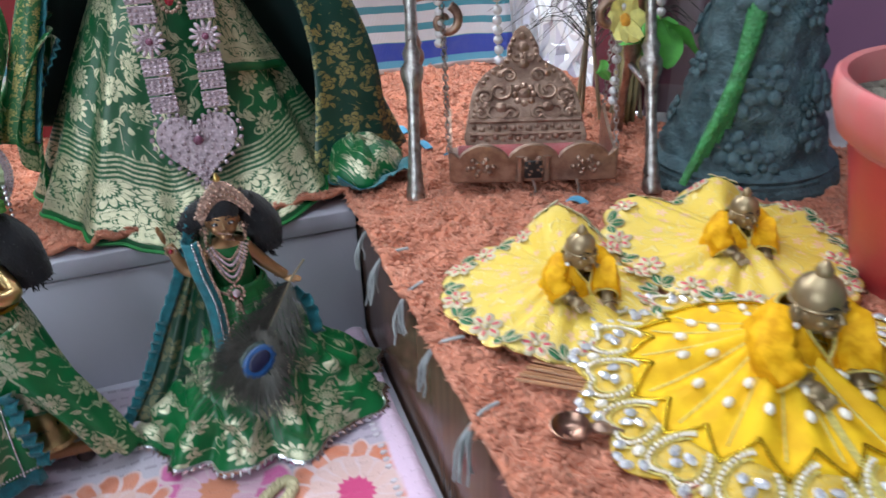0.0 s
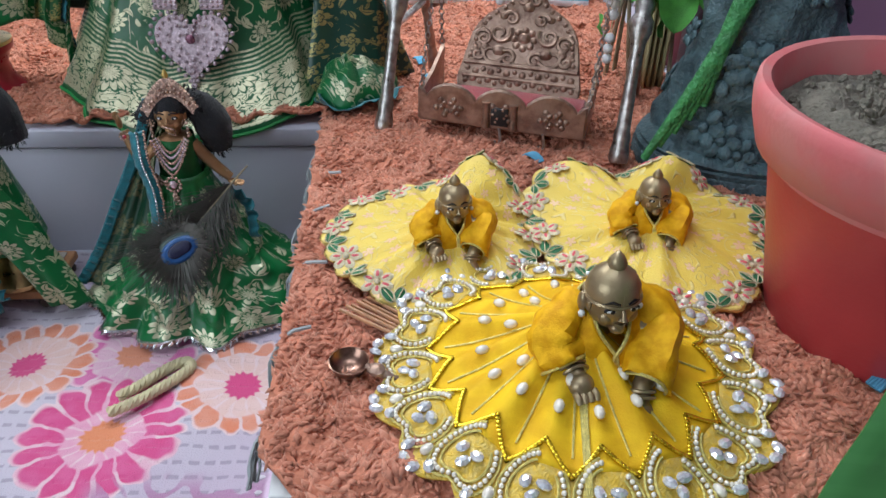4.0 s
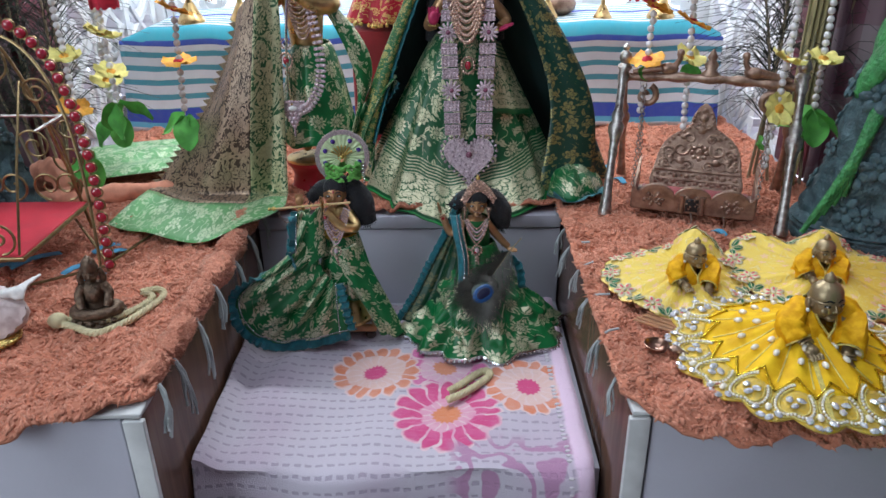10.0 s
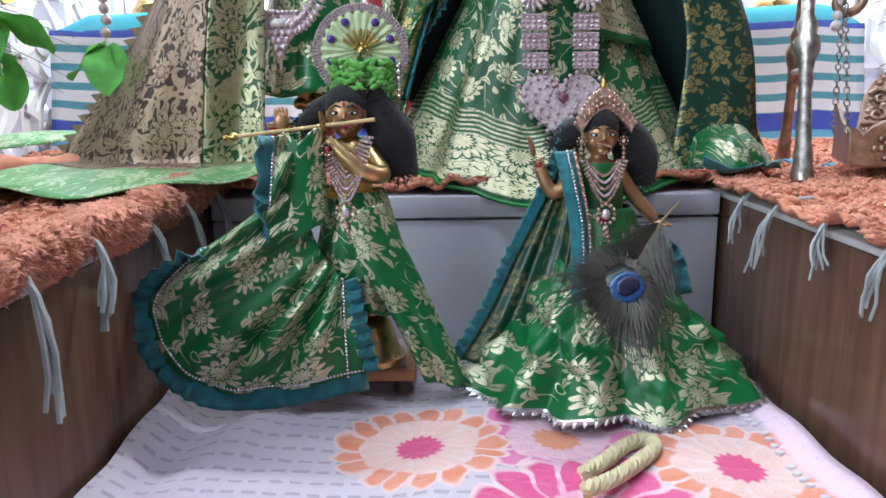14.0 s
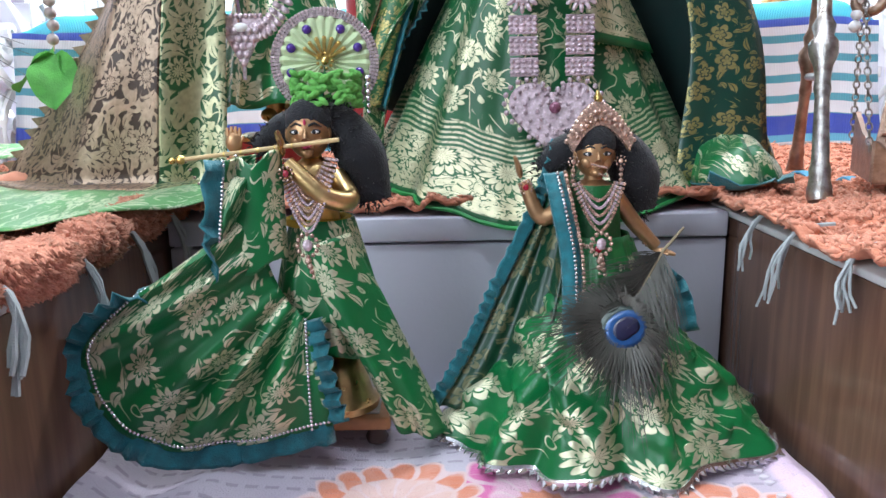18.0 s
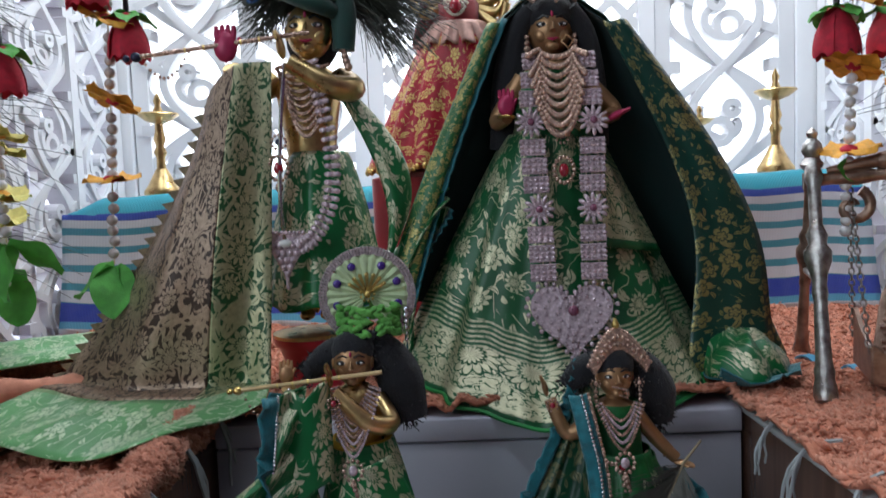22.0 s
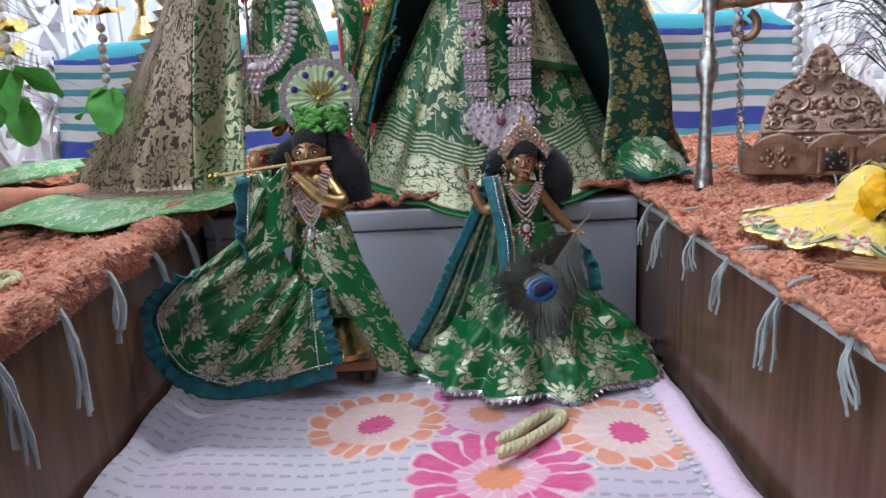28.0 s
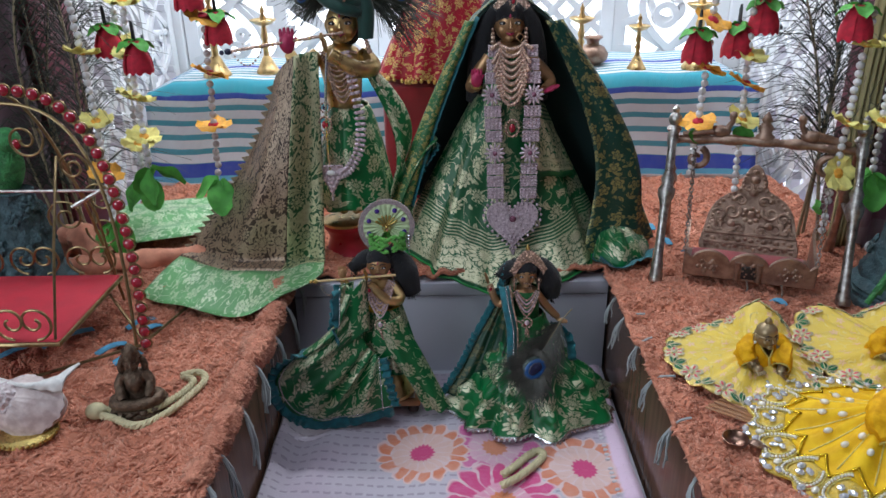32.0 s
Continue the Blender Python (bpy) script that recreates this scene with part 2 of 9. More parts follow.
BRASS = plain("brass", (0.80, 0.58, 0.27), 0.30, 1.0, 0.5, 0.012, 0.12, 0.0012, c2=(0.46, 0.30, 0.13))
OLDBRASS = plain("dull_brass", (0.38, 0.29, 0.165), 0.34, 0.55, 0.5, 0.010, 0.12, 0.001, c2=(0.27, 0.19, 0.11))
COPPER = plain("copper_toned_brass", (0.44, 0.30, 0.23), 0.36, 0.7, 0.5, 0.010, 0.25, 0.0020, c2=(0.20, 0.115, 0.085))
STEEL = plain("worn_silver", (0.60, 0.58, 0.56), 0.32, 0.95, 0.5, 0.006, 0.3, 0.0012, c2=(0.24, 0.20, 0.18))
BLACK = plain("black_yarn_hair", (0.012, 0.012, 0.016), 0.9, 0.0, 0.4, 0.01, 1.0, 0.0009, sheen=0.15)
LAMINATE = plain("grey_white_laminate", (0.54, 0.53, 0.61), 0.38, 0.0, 0.12, 0.12, 0.05, 0.003)
EDGE = plain("pale_edge_strip", (0.66, 0.66, 0.66), 0.5, 0.0, 0.25, 0.03)
WALNUT = wood("dark_walnut_laminate", (0.075, 0.036, 0.025), (0.165, 0.086, 0.057), 0.22, True)
WHITE = plain("white_painted_board", (0.80, 0.80, 0.82), 0.5, 0.0, 0.08, 0.1)
WALL = plain("wall_paint", (0.62, 0.60, 0.58), 0.85, 0.0, 0.08, 0.3, 0.1, 0.004)
MAGENTA = plain("mauve_wall_paint", (0.42, 0.22, 0.36), 0.7, 0.0, 0.12, 0.2)
FLOORM = plain("floor_tile_stone", (0.45, 0.43, 0.40), 0.35, 0.0, 0.2, 0.2)
CURTAIN = plain("maroon_curtain", (0.20, 0.12, 0.145), 0.85, 0.0, 0.4, 0.04, 0.5, 0.001, sheen=0.3)
RUGBASE = plain("rug_backing", (0.62, 0.23, 0.14), 0.95, 0.0, 0.3, 0.02, 0.6, 0.002)
YARN = plain("grey_tassel_yarn", (0.42, 0.45, 0.46), 0.9, 0.0, 0.25, 0.01, 0.8, 0.0006)
BLUEYARN = plain("blue_yarn", (0.12, 0.40, 0.62), 0.9, 0.0, 0.3, 0.01)
COTTON = plain("cream_cotton_cord", (0.66, 0.58, 0.36), 0.9, 0.0, 0.2, 0.008, 0.8, 0.0008)
TEAL = plain("teal_ruffle", (0.0, 0.17, 0.21), 0.6, 0.0, 0.45, 0.006, 0.6, 0.0008, sheen=0.3)
VELVET = plain("dark_velvet", (0.004, 0.028, 0.026), 0.85, 0.0, 0.3, 0.02, 0.3, 0.0006, sheen=0.2)
SILVER = plain("silver_sequin", (0.80, 0.80, 0.82), 0.2, 1.0, 0.3, 0.003)
GOLD = plain("gold_thread", (0.80, 0.58, 0.20), 0.3, 1.0, 0.35, 0.003, 0.3, 0.0006)
PINKSTONE = plain("pink_white_stones", (0.74, 0.58, 0.64), 0.22, 0.35, 0.4, 0.0025, 0.6, 0.0011, coat=0.5)
ROSEGOLD = plain("rose_gold_stones", (0.72, 0.48, 0.38), 0.25, 0.6, 0.45, 0.0025, 0.6, 0.001)
MAUVESTONE = plain("mauve_stone", (0.30, 0.10, 0.17), 0.25, 0.2, 0.4, 0.003, coat=0.6)
RUBY = plain("ruby_stone", (0.42, 0.012, 0.035), 0.12, 0.0, 0.4, 0.003, coat=1.0)
REDP = plain("red_painted_metal", (0.42, 0.012, 0.03), 0.3, 0.1, 0.25, 0.02, coat=0.4)
REDSAT = plain("red_velvet", (0.36, 0.012, 0.025), 0.65, 0.0, 0.35, 0.02, 0.3, 0.001, sheen=0.4)
PINKHAND = plain("magenta_painted_hand", (0.50, 0.03, 0.11), 0.4, 0.2, 0.3, 0.006)
POTRIM = plain("dusty_red_plastic", (0.60, 0.13, 0.14), 0.6, 0.0, 0.2, 0.03, 0.1, 0.003, c2=(0.52, 0.19, 0.18))
POTRED = plain("red_plastic", (0.54, 0.055, 0.065), 0.42, 0.0, 0.2, 0.05, 0.08, 0.003)
SOIL = plain("dry_soil", (0.24, 0.215, 0.17), 0.95, 0.0, 0.4, 0.012, 1.0, 0.003)
LEAF = plain("fresh_green_leaf", (0.05, 0.26, 0.035), 0.42, 0.0, 0.35, 0.03, 0.3, 0.002)
CLOTHLEAF = plain("cloth_green_leaf", (0.10, 0.42, 0.065), 0.7, 0.0, 0.4, 0.012, 0.4, 0.001)
PARROT = plain("parrot_green_paint", (0.06, 0.34, 0.10), 0.5, 0.0, 0.55, 0.010, 0.9, 0.003)
ROCK = plain("blue_grey_stone_paint", (0.085, 0.15, 0.17), 0.6, 0.0, 0.45, 0.014, 0.8, 0.003, c2=(0.028, 0.055, 0.065))
YELLOWC = plain("yellow_velvet", (0.88, 0.56, 0.022), 0.6, 0.0, 0.22, 0.012, 0.3, 0.0008, spec=0.15, c2=(0.70, 0.37, 0.012))
YELLOWJ = plain("orange_yellow_velvet", (0.88, 0.48, 0.016), 0.6, 0.0, 0.35, 0.006, 0.4, 0.0008, spec=0.15, c2=(0.62, 0.27, 0.001))
LACE = plain("pale_gold_lace", (0.84, 0.70, 0.22), 0.4, 0.35, 0.4, 0.002, 0.8, 0.0008)
YELLOWFL = plain("yellow_cloth_petal", (0.90, 0.80, 0.26), 0.7, 0.0, 0.2, 0.004, 0.3, 0.001)
ORANGEFL = plain("orange_cloth_petal", (0.90, 0.42, 0.05), 0.7, 0.0, 0.3, 0.004, 0.3, 0.001)
ROSEFL = plain("red_cloth_rose", (0.62, 0.02, 0.05), 0.8, 0.0, 0.35, 0.005, 0.4, 0.001)
YELLOWNET = plain("yellow_gold_net", (0.80, 0.50, 0.03), 0.5, 0.15, 0.3, 0.003, 0.9, 0.0009, c2=(0.70, 0.50, 0.13))
PEARL = plain("pearl", (0.86, 0.79, 0.68), 0.22, 0.1, 0.12, 0.003, coat=0.6)
BEAD = plain("white_bead", (0.74, 0.72, 0.74), 0.3, 0.0, 0.15, 0.006, coat=0.4)
DUSKBEAD = plain("dusky_pearl_bead", (0.52, 0.44, 0.42), 0.3, 0.05, 0.2, 0.006, coat=0.4)
CRYSTAL = plain("cut_crystal", (0.93, 0.95, 1.0), 0.10, 0.5, 0.3, 0.0015, coat=1.0)
SHELL = plain("conch_shell", (0.76, 0.66, 0.64), 0.45, 0.0, 0.35, 0.012, 0.15, 0.002, c2=(0.46, 0.34, 0.33))
WIRE = plain("gold_wire", (0.34, 0.24, 0.12), 0.35, 0.9, 0.4, 0.006)
FIBRE = plain("peacock_fibre", (0.050, 0.054, 0.040), 0.55, 0.0, 0.5, 0.01)
EYEBLUE = plain("feather_eye_blue", (0.015, 0.085, 0.26), 0.35, 0.1, 0.3, 0.004)
EYEGREEN = plain("feather_eye_green", (0.055, 0.085, 0.075), 0.45, 0.2, 0.4, 0.004, 0.4, 0.0008)
EYEDARK = plain("feather_eye_dark", (0.010, 0.012, 0.05), 0.4, 0.1, 0.3, 0.004)
EYEBRONZE = plain("feather_eye_bronze", (0.075, 0.075, 0.062), 0.5, 0.2, 0.4, 0.004, 0.4, 0.0008)
SKINBROWN = plain("brown_brass_face", (0.48, 0.27, 0.135), 0.36, 0.6, 0.3, 0.01, 0.1, 0.001)
EYEWHITE = plain("painted_eye_white", (0.8, 0.78, 0.76), 0.4)
EYEBLACK = plain("painted_eye_black", (0.01, 0.01, 0.012), 0.4)
BAMBOO = plain("bamboo_flute", (0.60, 0.42, 0.20), 0.45, 0.0, 0.25, 0.01)
STOOLW = plain("painted_stool_wood", (0.45, 0.20, 0.08), 0.45, 0.0, 0.3, 0.01)
PALEGREEN = plain("pale_green_net", (0.60, 0.72, 0.42), 0.7, 0.0, 0.15, 0.006, 0.5, 0.0006)
LIMEYARN = plain("lime_yarn", (0.16, 0.50, 0.10), 0.85, 0.0, 0.4, 0.004, 0.8, 0.0008)
TURBAN = plain("dark_green_turban_velvet", (0.003, 0.055, 0.042), 0.7, 0.0, 0.35, 0.01, 0.4, 0.0008, sheen=0.3)

GREEN = (0.002, 0.165, 0.042)
ZARI = (0.66, 0.64, 0.44)
BROC_DOLL = brocade("green_brocade_small", GREEN, (0.80, 0.78, 0.54), 0.027, dense=-0.1, petals=11.0)
BROC_SKIRT = brocade("green_brocade_with_zari_hem", (0.007, 0.110, 0.034), (0.74, 0.71, 0.47), 0.027, band=0.060, line=0.005, dense=0.5, petals=11.0)
BROC_SAREE = brocade("zari_saree_border", (0.070, 0.040, 0.028), (0.62, 0.46, 0.34), 0.033, dense=1.0, petals=11.0, damask=True)
BROC_SAREEGREEN = brocade("green_zari_saree", (0.020, 0.105, 0.032), (0.70, 0.68, 0.42), 0.033, dense=1.0, petals=11.0, damask=True)
BROC_SAREEPLAIN = brocade("light_green_zari", (0.19, 0.50, 0.19), (0.80, 0.95, 0.66), 0.020, dense=0.9, metal=0.45)
BROC_VEIL = brocade("dark_green_veil_brocade", (0.002, 0.050, 0.034), (0.42, 0.36, 0.15), 0.019, dense=-0.8, petals=5.0)
BROC_RED = brocade("red_gold_brocade", (0.50, 0.008, 0.032), (0.85, 0.58, 0.20), 0.019, dense=0.1, metal=0.6)


def striped():
    """Handloom cloth: white with teal stripes, broad blue and cyan bands at the edges; v runs from the hem up."""
    t = Net("striped_handloom_cloth")
    uv = t.n("TexCoord").outputs["UV"]
    s = t.n("SeparateXYZ")
    t.put(s.inputs[0], uv)
    wob = t.m("MULTIPLY", t.m("SUBTRACT", t.noise(uv, 14.0, 2.0), 0.5), 0.006)
    v = t.m("ADD", s.outputs[1], wob)
    saw = t.m("FRACT", t.m("DIVIDE", v, 0.0215))
    teal = t.step(t.m("ABSOLUTE", t.m("SUBTRACT", saw, 0.5)), 0.22, 0.17)
    col = t.mix(teal, (0.70, 0.72, 0.76), (0.05, 0.30, 0.38))
    for lo, hi, c in ((0.006, 0.024, (0.10, 0.42, 0.62)), (0.014, 0.036, (0.012, 0.05, 0.42)), (0.131, 0.140, (0.012, 0.05, 0.36)), (0.140, 0.160, (0.02, 0.36, 0.46)), (0.26, 0.28, (0.012, 0.05, 0.36))):
        inside = t.m("MULTIPLY", t.step(v, lo, lo + 0.001), t.step(v, hi, hi - 0.001))
        col = t.mix(inside, col, c)
    weave = t.m("SINE", t.m("MULTIPLY", s.outputs[0], 3500.0))
    t.set(Base_Color=t.mix(t.m("MULTIPLY", t.noise(uv, 60.0, 3.0), 0.25), col, (0.3, 0.3, 0.34)), Roughness=0.85)
    t.bump(weave, 0.3, 0.0008)
    return t.mat


STRIPED = striped()


def towel_cloth():
    """White terry with rows of small woven marks, printed with orange and pink flowers near one corner; uv in metres."""
    t = Net("printed_terry_towel")
    uv = t.n("TexCoord").outputs["UV"]
    warp = t.n("TexNoise")
    warp.inputs["Scale"].default_value = 60.0
    t.put(warp.inputs["Vector"], uv)
    p = t.v("ADD", uv, t.scale(t.v("SUBTRACT", warp.outputs["Color"], (0.5, 0.5, 0.5)), 0.006))
    s = t.n("SeparateXYZ")
    t.put(s.inputs[0], p)
    u, v = s.outputs[0], s.outputs[1]
    row = t.m("FRACT", t.m("DIVIDE", v, 0.0115))
    dash = t.m("FRACT", t.m("DIVIDE", u, 0.010))
    marks = t.m("MULTIPLY", t.step(t.m("ABSOLUTE", t.m("SUBTRACT", row, 0.5)), 0.16, 0.08), t.step(t.m("ABSOLUTE", t.m("SUBTRACT", dash, 0.5)), 0.36, 0.28))
    pale = t.mix(t.step(t.noise(uv, 9.0, 2.0), 0.4, 0.65), (0.54, 0.485, 0.565), (0.50, 0.41, 0.51))
    col = t.mix(t.m("MULTIPLY", marks, 0.6), pale, (0.27, 0.22, 0.30))

    def flower(cx, cy, rad, petal, inner, core, n, begin=0.40):
        """A printed bloom: two rings of petals parted by pale lines round a solid core."""
        nonlocal col
        d = t.v("SUBTRACT", p, (cx, cy, 0.0))
        q = t.n("SeparateXYZ")
        t.put(q.inputs[0], d)
        r = t.m("DIVIDE", t.m("SQRT", t.m("ADD", t.m("POWER", q.outputs[0], 2.0), t.m("POWER", q.outputs[1], 2.0))), rad)
        a = t.m("ADD", t.m("ARCTAN2", q.outputs[1], q.outputs[0]), t.m("MULTIPLY", t.m("SUBTRACT", t.noise(p, 40.0, 1.0), 0.5), 0.5))
        lob = t.m("ABSOLUTE", t.m("COSINE", t.m("MULTIPLY", a, n / 2)))
        lob2 = t.m("ABSOLUTE", t.m("SINE", t.m("MULTIPLY", a, n / 2)))
        lim = t.m("MULTIPLY_ADD", lob, 0.12, 0.86)
        inside = t.step(t.m("SUBTRACT", lim, r), 0.0, 0.03)
        wash = t.step(t.noise(p, 70.0, 2.0), 0.3, 0.7)
        pale = (0.72, 0.55, 0.58)
        body = t.mix(t.m("MULTIPLY", wash, 0.45), pale, inner)
        ring1 = t.m("MULTIPLY", t.step(t.m("SUBTRACT", t.m("MULTIPLY_ADD", lob2, 0.16, 0.50), r), 0.0, 0.03), t.step(lob2, 0.22, 0.42))
        body = t.mix(t.m("MULTIPLY", ring1, 0.5), body, inner)
        start = t.m("MULTIPLY_ADD", t.noise(p, 45.0, 1.0), 0.30, begin)
        ring2 = t.m("MULTIPLY", t.step(t.m("SUBTRACT", r, start), 0.0, 0.05), t.m("MULTIPLY", t.step(lob, 0.18, 0.46), t.step(t.m("SUBTRACT", lim, r), 0.03, 0.10)))
        deep = t.mix(t.m("MULTIPLY", wash, 0.3), petal, inner)
        body = t.mix(ring2, body, deep)
        body = t.mix(t.step(t.m("ADD", r, t.m("MULTIPLY", lob2, 0.05)), 0.30, 0.25), body, core)
        col = t.mix(inside, col, body)

    flower(0.038, -0.155, 0.050, (0.64, 0.12, 0.34), (0.68, 0.34, 0.50), (0.64, 0.24, 0.14), 13.0)
    flower(-0.036, -0.163, 0.050, (0.67, 0.21, 0.115), (0.70, 0.43, 0.36), (0.60, 0.06, 0.20), 17.0, 0.46)
    flower(0.124, -0.190, 0.050, (0.67, 0.21, 0.115), (0.70, 0.44, 0.38), (0.60, 0.06, 0.20), 15.0, 0.46)
    flower(0.040, -0.234, 0.058, (0.60, 0.06, 0.21), (0.66, 0.20, 0.38), (0.66, 0.22, 0.10), 16.0, 0.28)
    # mauve scrolls beyond the flowers
    scroll = t.m("FRACT", t.m("MULTIPLY", t.noise(p, 19.0, 1.0, 0.5, 0.8), 5.0))
    sc = t.step(t.m("ABSOLUTE", t.m("SUBTRACT", scroll, 0.5)), 0.24, 0.18)
    zone = t.m("MULTIPLY", t.step(v, -0.262, -0.285), t.step(u, 0.035, 0.055))
    col = t.mix(t.m("MULTIPLY", sc, zone), col, (0.42, 0.22, 0.36))
    edge = t.step(u, 0.152, 0.157)
    col = t.mix(edge, col, (0.76, 0.56, 0.72))
    pile = t.noise(uv, 900.0, 1.0)
    t.set(Base_Color=col, Roughness=0.95)
    t.bsdf.inputs["Sheen Weight"].default_value = 0.25
    t.bump(t.m("ADD", pile, t.m("MULTIPLY", marks, -0.8)), 0.5, 0.0015)
    return t.mat


TOWEL = towel_cloth()


def pile_mat(name, c, c2):
    t = Net(name)
    rnd = t.n("NewGeometry").outputs["Random Per Island"]
    obj = t.n("TexCoord").outputs["Object"]
    wide = t.m("MULTIPLY", t.m("ADD", t.step(t.noise(obj, 16.0, 2.0), 0.35, 0.65), t.step(t.noise(obj, 120.0, 2.0), 0.35, 0.65)), 0.5)
    f = t.m("ADD", t.m("MULTIPLY", rnd, 0.45), t.m("MULTIPLY", wide, 0.55))
    t.set(Base_Color=t.mix(f, c2, c), Roughness=0.9)
    t.bsdf.inputs["Sheen Weight"].default_value = 0.35
    t.bsdf.inputs["Sheen Tint"].default_value = (1.0, 0.7, 0.55, 1.0)
    t.bump(t.noise(obj, 900.0, 1.0), 0.5, 0.0008)
    return t.mat


PILE = pile_mat("coral_chenille_pile", (0.72, 0.30, 0.195), (0.36, 0.118, 0.070))

# ---------------------------------------------------------------- mesh building


class Geo:
    """Collects vertices, faces, material numbers and uvs (metres) of one mesh."""

    def __init__(self):
        self.v, self.f, self.m, self.uv, self.count = [], [], [], [], 0

    def add(self, verts, faces, mat=0, uv=None):
        verts = np.asarray(verts, float).reshape(-1, 3)
        self.v.append(verts)
        self.uv.append(np.zeros((len(verts), 2)) if uv is None else np.asarray(uv, float).reshape(-1, 2))
        self.f += [tuple(i + self.count for i in f) for f in faces]
        self.m += [mat] * len(faces)
        self.count += len(verts)
        return self

    def grid(self, p, mat=0, uv=None):
        p = np.asarray(p, float)
        n, k = p.shape[:2]
        faces = [(i * k + j, i * k + j + 1, (i + 1) * k + j + 1, (i + 1) * k + j) for i in range(n - 1) for j in range(k - 1)]
        return self.add(p, faces, mat, uv)

    def lathe(self, prof, at=(0, 0, 0), segs=20, mat=0, turn=None, flat=1.0):
        a = np.linspace(0, 2 * np.pi, segs, endpoint=False)
        pr = np.array(prof, float)
        ring = np.stack([np.cos(a)[None] * pr[:, :1], np.sin(a)[None] * pr[:, :1] * flat, np.repeat(pr[:, 1:], segs, 1)], -1)
        n = len(pr)
        faces = [(i * segs + j, i * segs + (j + 1) % segs, (i + 1) * segs + (j + 1) % segs, (i + 1) * segs + j) for i in range(n - 1) for j in range(segs)]
        if pr[0, 0] > 1e-6:
            faces.append(tuple(range(segs))[::-1])
        if pr[-1, 0] > 1e-6:
            faces.append(tuple((n - 1) * segs + j for j in range(segs)))
        p = ring.reshape(-1, 3)
        if turn is not None:
            p = p @ np.array(turn.to_3x3()).T
        return self.add(p + np.array(at), faces, mat)

    def ball(self, at, r, mat=0, segs=10, rings=7, turn=None):
        r = np.broadcast_to(np.asarray(r, float), 3)
        prof = [(max(np.sin(t), 1e-7), -np.cos(t)) for t in np.linspace(0, np.pi, rings)]
        a = np.linspace(0, 2 * np.pi, segs, endpoint=False)
        p = [(0, 0, -1)] + [(q[0] * np.cos(x), q[0] * np.sin(x), q[1]) for q in prof[1:-1] for x in a] + [(0, 0, 1)]
        k = rings - 2
        faces = [(0, 1 + (j + 1) % segs, 1 + j) for j in range(segs)]
        faces += [(1 + i * segs + j, 1 + i * segs + (j + 1) % segs, 1 + (i + 1) * segs + (j + 1) % segs, 1 + (i + 1) * segs + j) for i in range(k - 1) for j in range(segs)]
        last = 1 + k * segs
        faces += [(last, 1 + (k - 1) * segs + j, 1 + (k - 1) * segs + (j + 1) % segs) for j in range(segs)]
        p = np.array(p) * r
        if turn is not None:
            p = p @ np.array(turn.to_3x3()).T
        return self.add(p + np.array(at), faces, mat)

    def tube(self, path, r, segs=8, mat=0, caps=True, closed=False):
        path = np.asarray(path, float)
        n = len(path)
        r = np.broadcast_to(np.asarray(r, float), n)
        tan = np.roll(path, -1, 0) - np.roll(path, 1, 0) if closed else np.gradient(path, axis=0)
        tan /= np.linalg.norm(tan, axis=1)[:, None] + 1e-12
        up = np.array([0, 0, 1.0]) if abs(tan[0, 2]) < 0.9 else np.array([1.0, 0, 0])
        rings = []
        side = np.cross(tan[0], up)
        for i in range(n):
            side = side - tan[i] * (side @ tan[i])
            side /= np.linalg.norm(side) + 1e-12
            b = np.cross(tan[i], side)
            a = np.linspace(0, 2 * np.pi, segs, endpoint=False)
            rings.append(path[i] + r[i] * (np.cos(a)[:, None] * side + np.sin(a)[:, None] * b))
        k = n if closed else n - 1
        faces = [(i * segs + j, i * segs + (j + 1) % segs, (i + 1) % n * segs + (j + 1) % segs, (i + 1) % n * segs + j) for i in range(k) for j in range(segs)]
        if caps and not closed:
            faces += [tuple(range(segs))[::-1], tuple((n - 1) * segs + j for j in range(segs))]
        return self.add(np.concatenate(rings), faces, mat)

    def box(self, lo, hi, mat=0, turn=None, bevel=0.0):
        bm = bmesh.new()
        lo, hi = np.minimum(lo, hi), np.maximum(lo, hi)
        bmesh.ops.create_cube(bm, size=1.0)
        for v in bm.verts:
            v.co = Vector((lo + hi) / 2) + Vector(np.array(v.co) * (hi - lo))
        if bevel:
            bmesh.ops.bevel(bm, geom=bm.edges[:], offset=bevel, segments=2, affect="EDGES", profile=0.5)
        bm.verts.index_update()
        p = np.array([v.co for v in bm.verts])
        faces = [tuple(v.index for v in f.verts) for f in bm.faces]
        bm.free()
        if turn is not None:
            p = p @ np.array(turn.to_3x3()).T
        return self.add(p, faces, mat)

    def sheet(self, outline, depth, mat=0, o=(0, 0, 0), x=(1, 0, 0), y=(0, 0, 1)):
        """A flat piece with a closed outline in the plane of x and y, with thickness."""
        q = np.array(outline, float)
        o, x, y = (np.array(a, float) for a in (o, x, y))
        nrm = np.cross(x, y)
        nrm /= np.linalg.norm(nrm)
        a = o + q[:, :1] * x + q[:, 1:] * y
        n = len(q)
        faces = [tuple(range(n)), tuple(range(2 * n - 1, n - 1, -1))] + [(i, i + n, (i + 1) % n + n, (i + 1) % n) for i in range(n)]
        return self.add(np.concatenate([a + nrm * depth / 2, a - nrm * depth / 2]), faces, mat)

    def moved(self, m):
        """All so far, laid by the pose m."""
        a = np.array(m)
        self.v = [p @ a[:3, :3].T + a[:3, 3] for p in self.v]
        return self

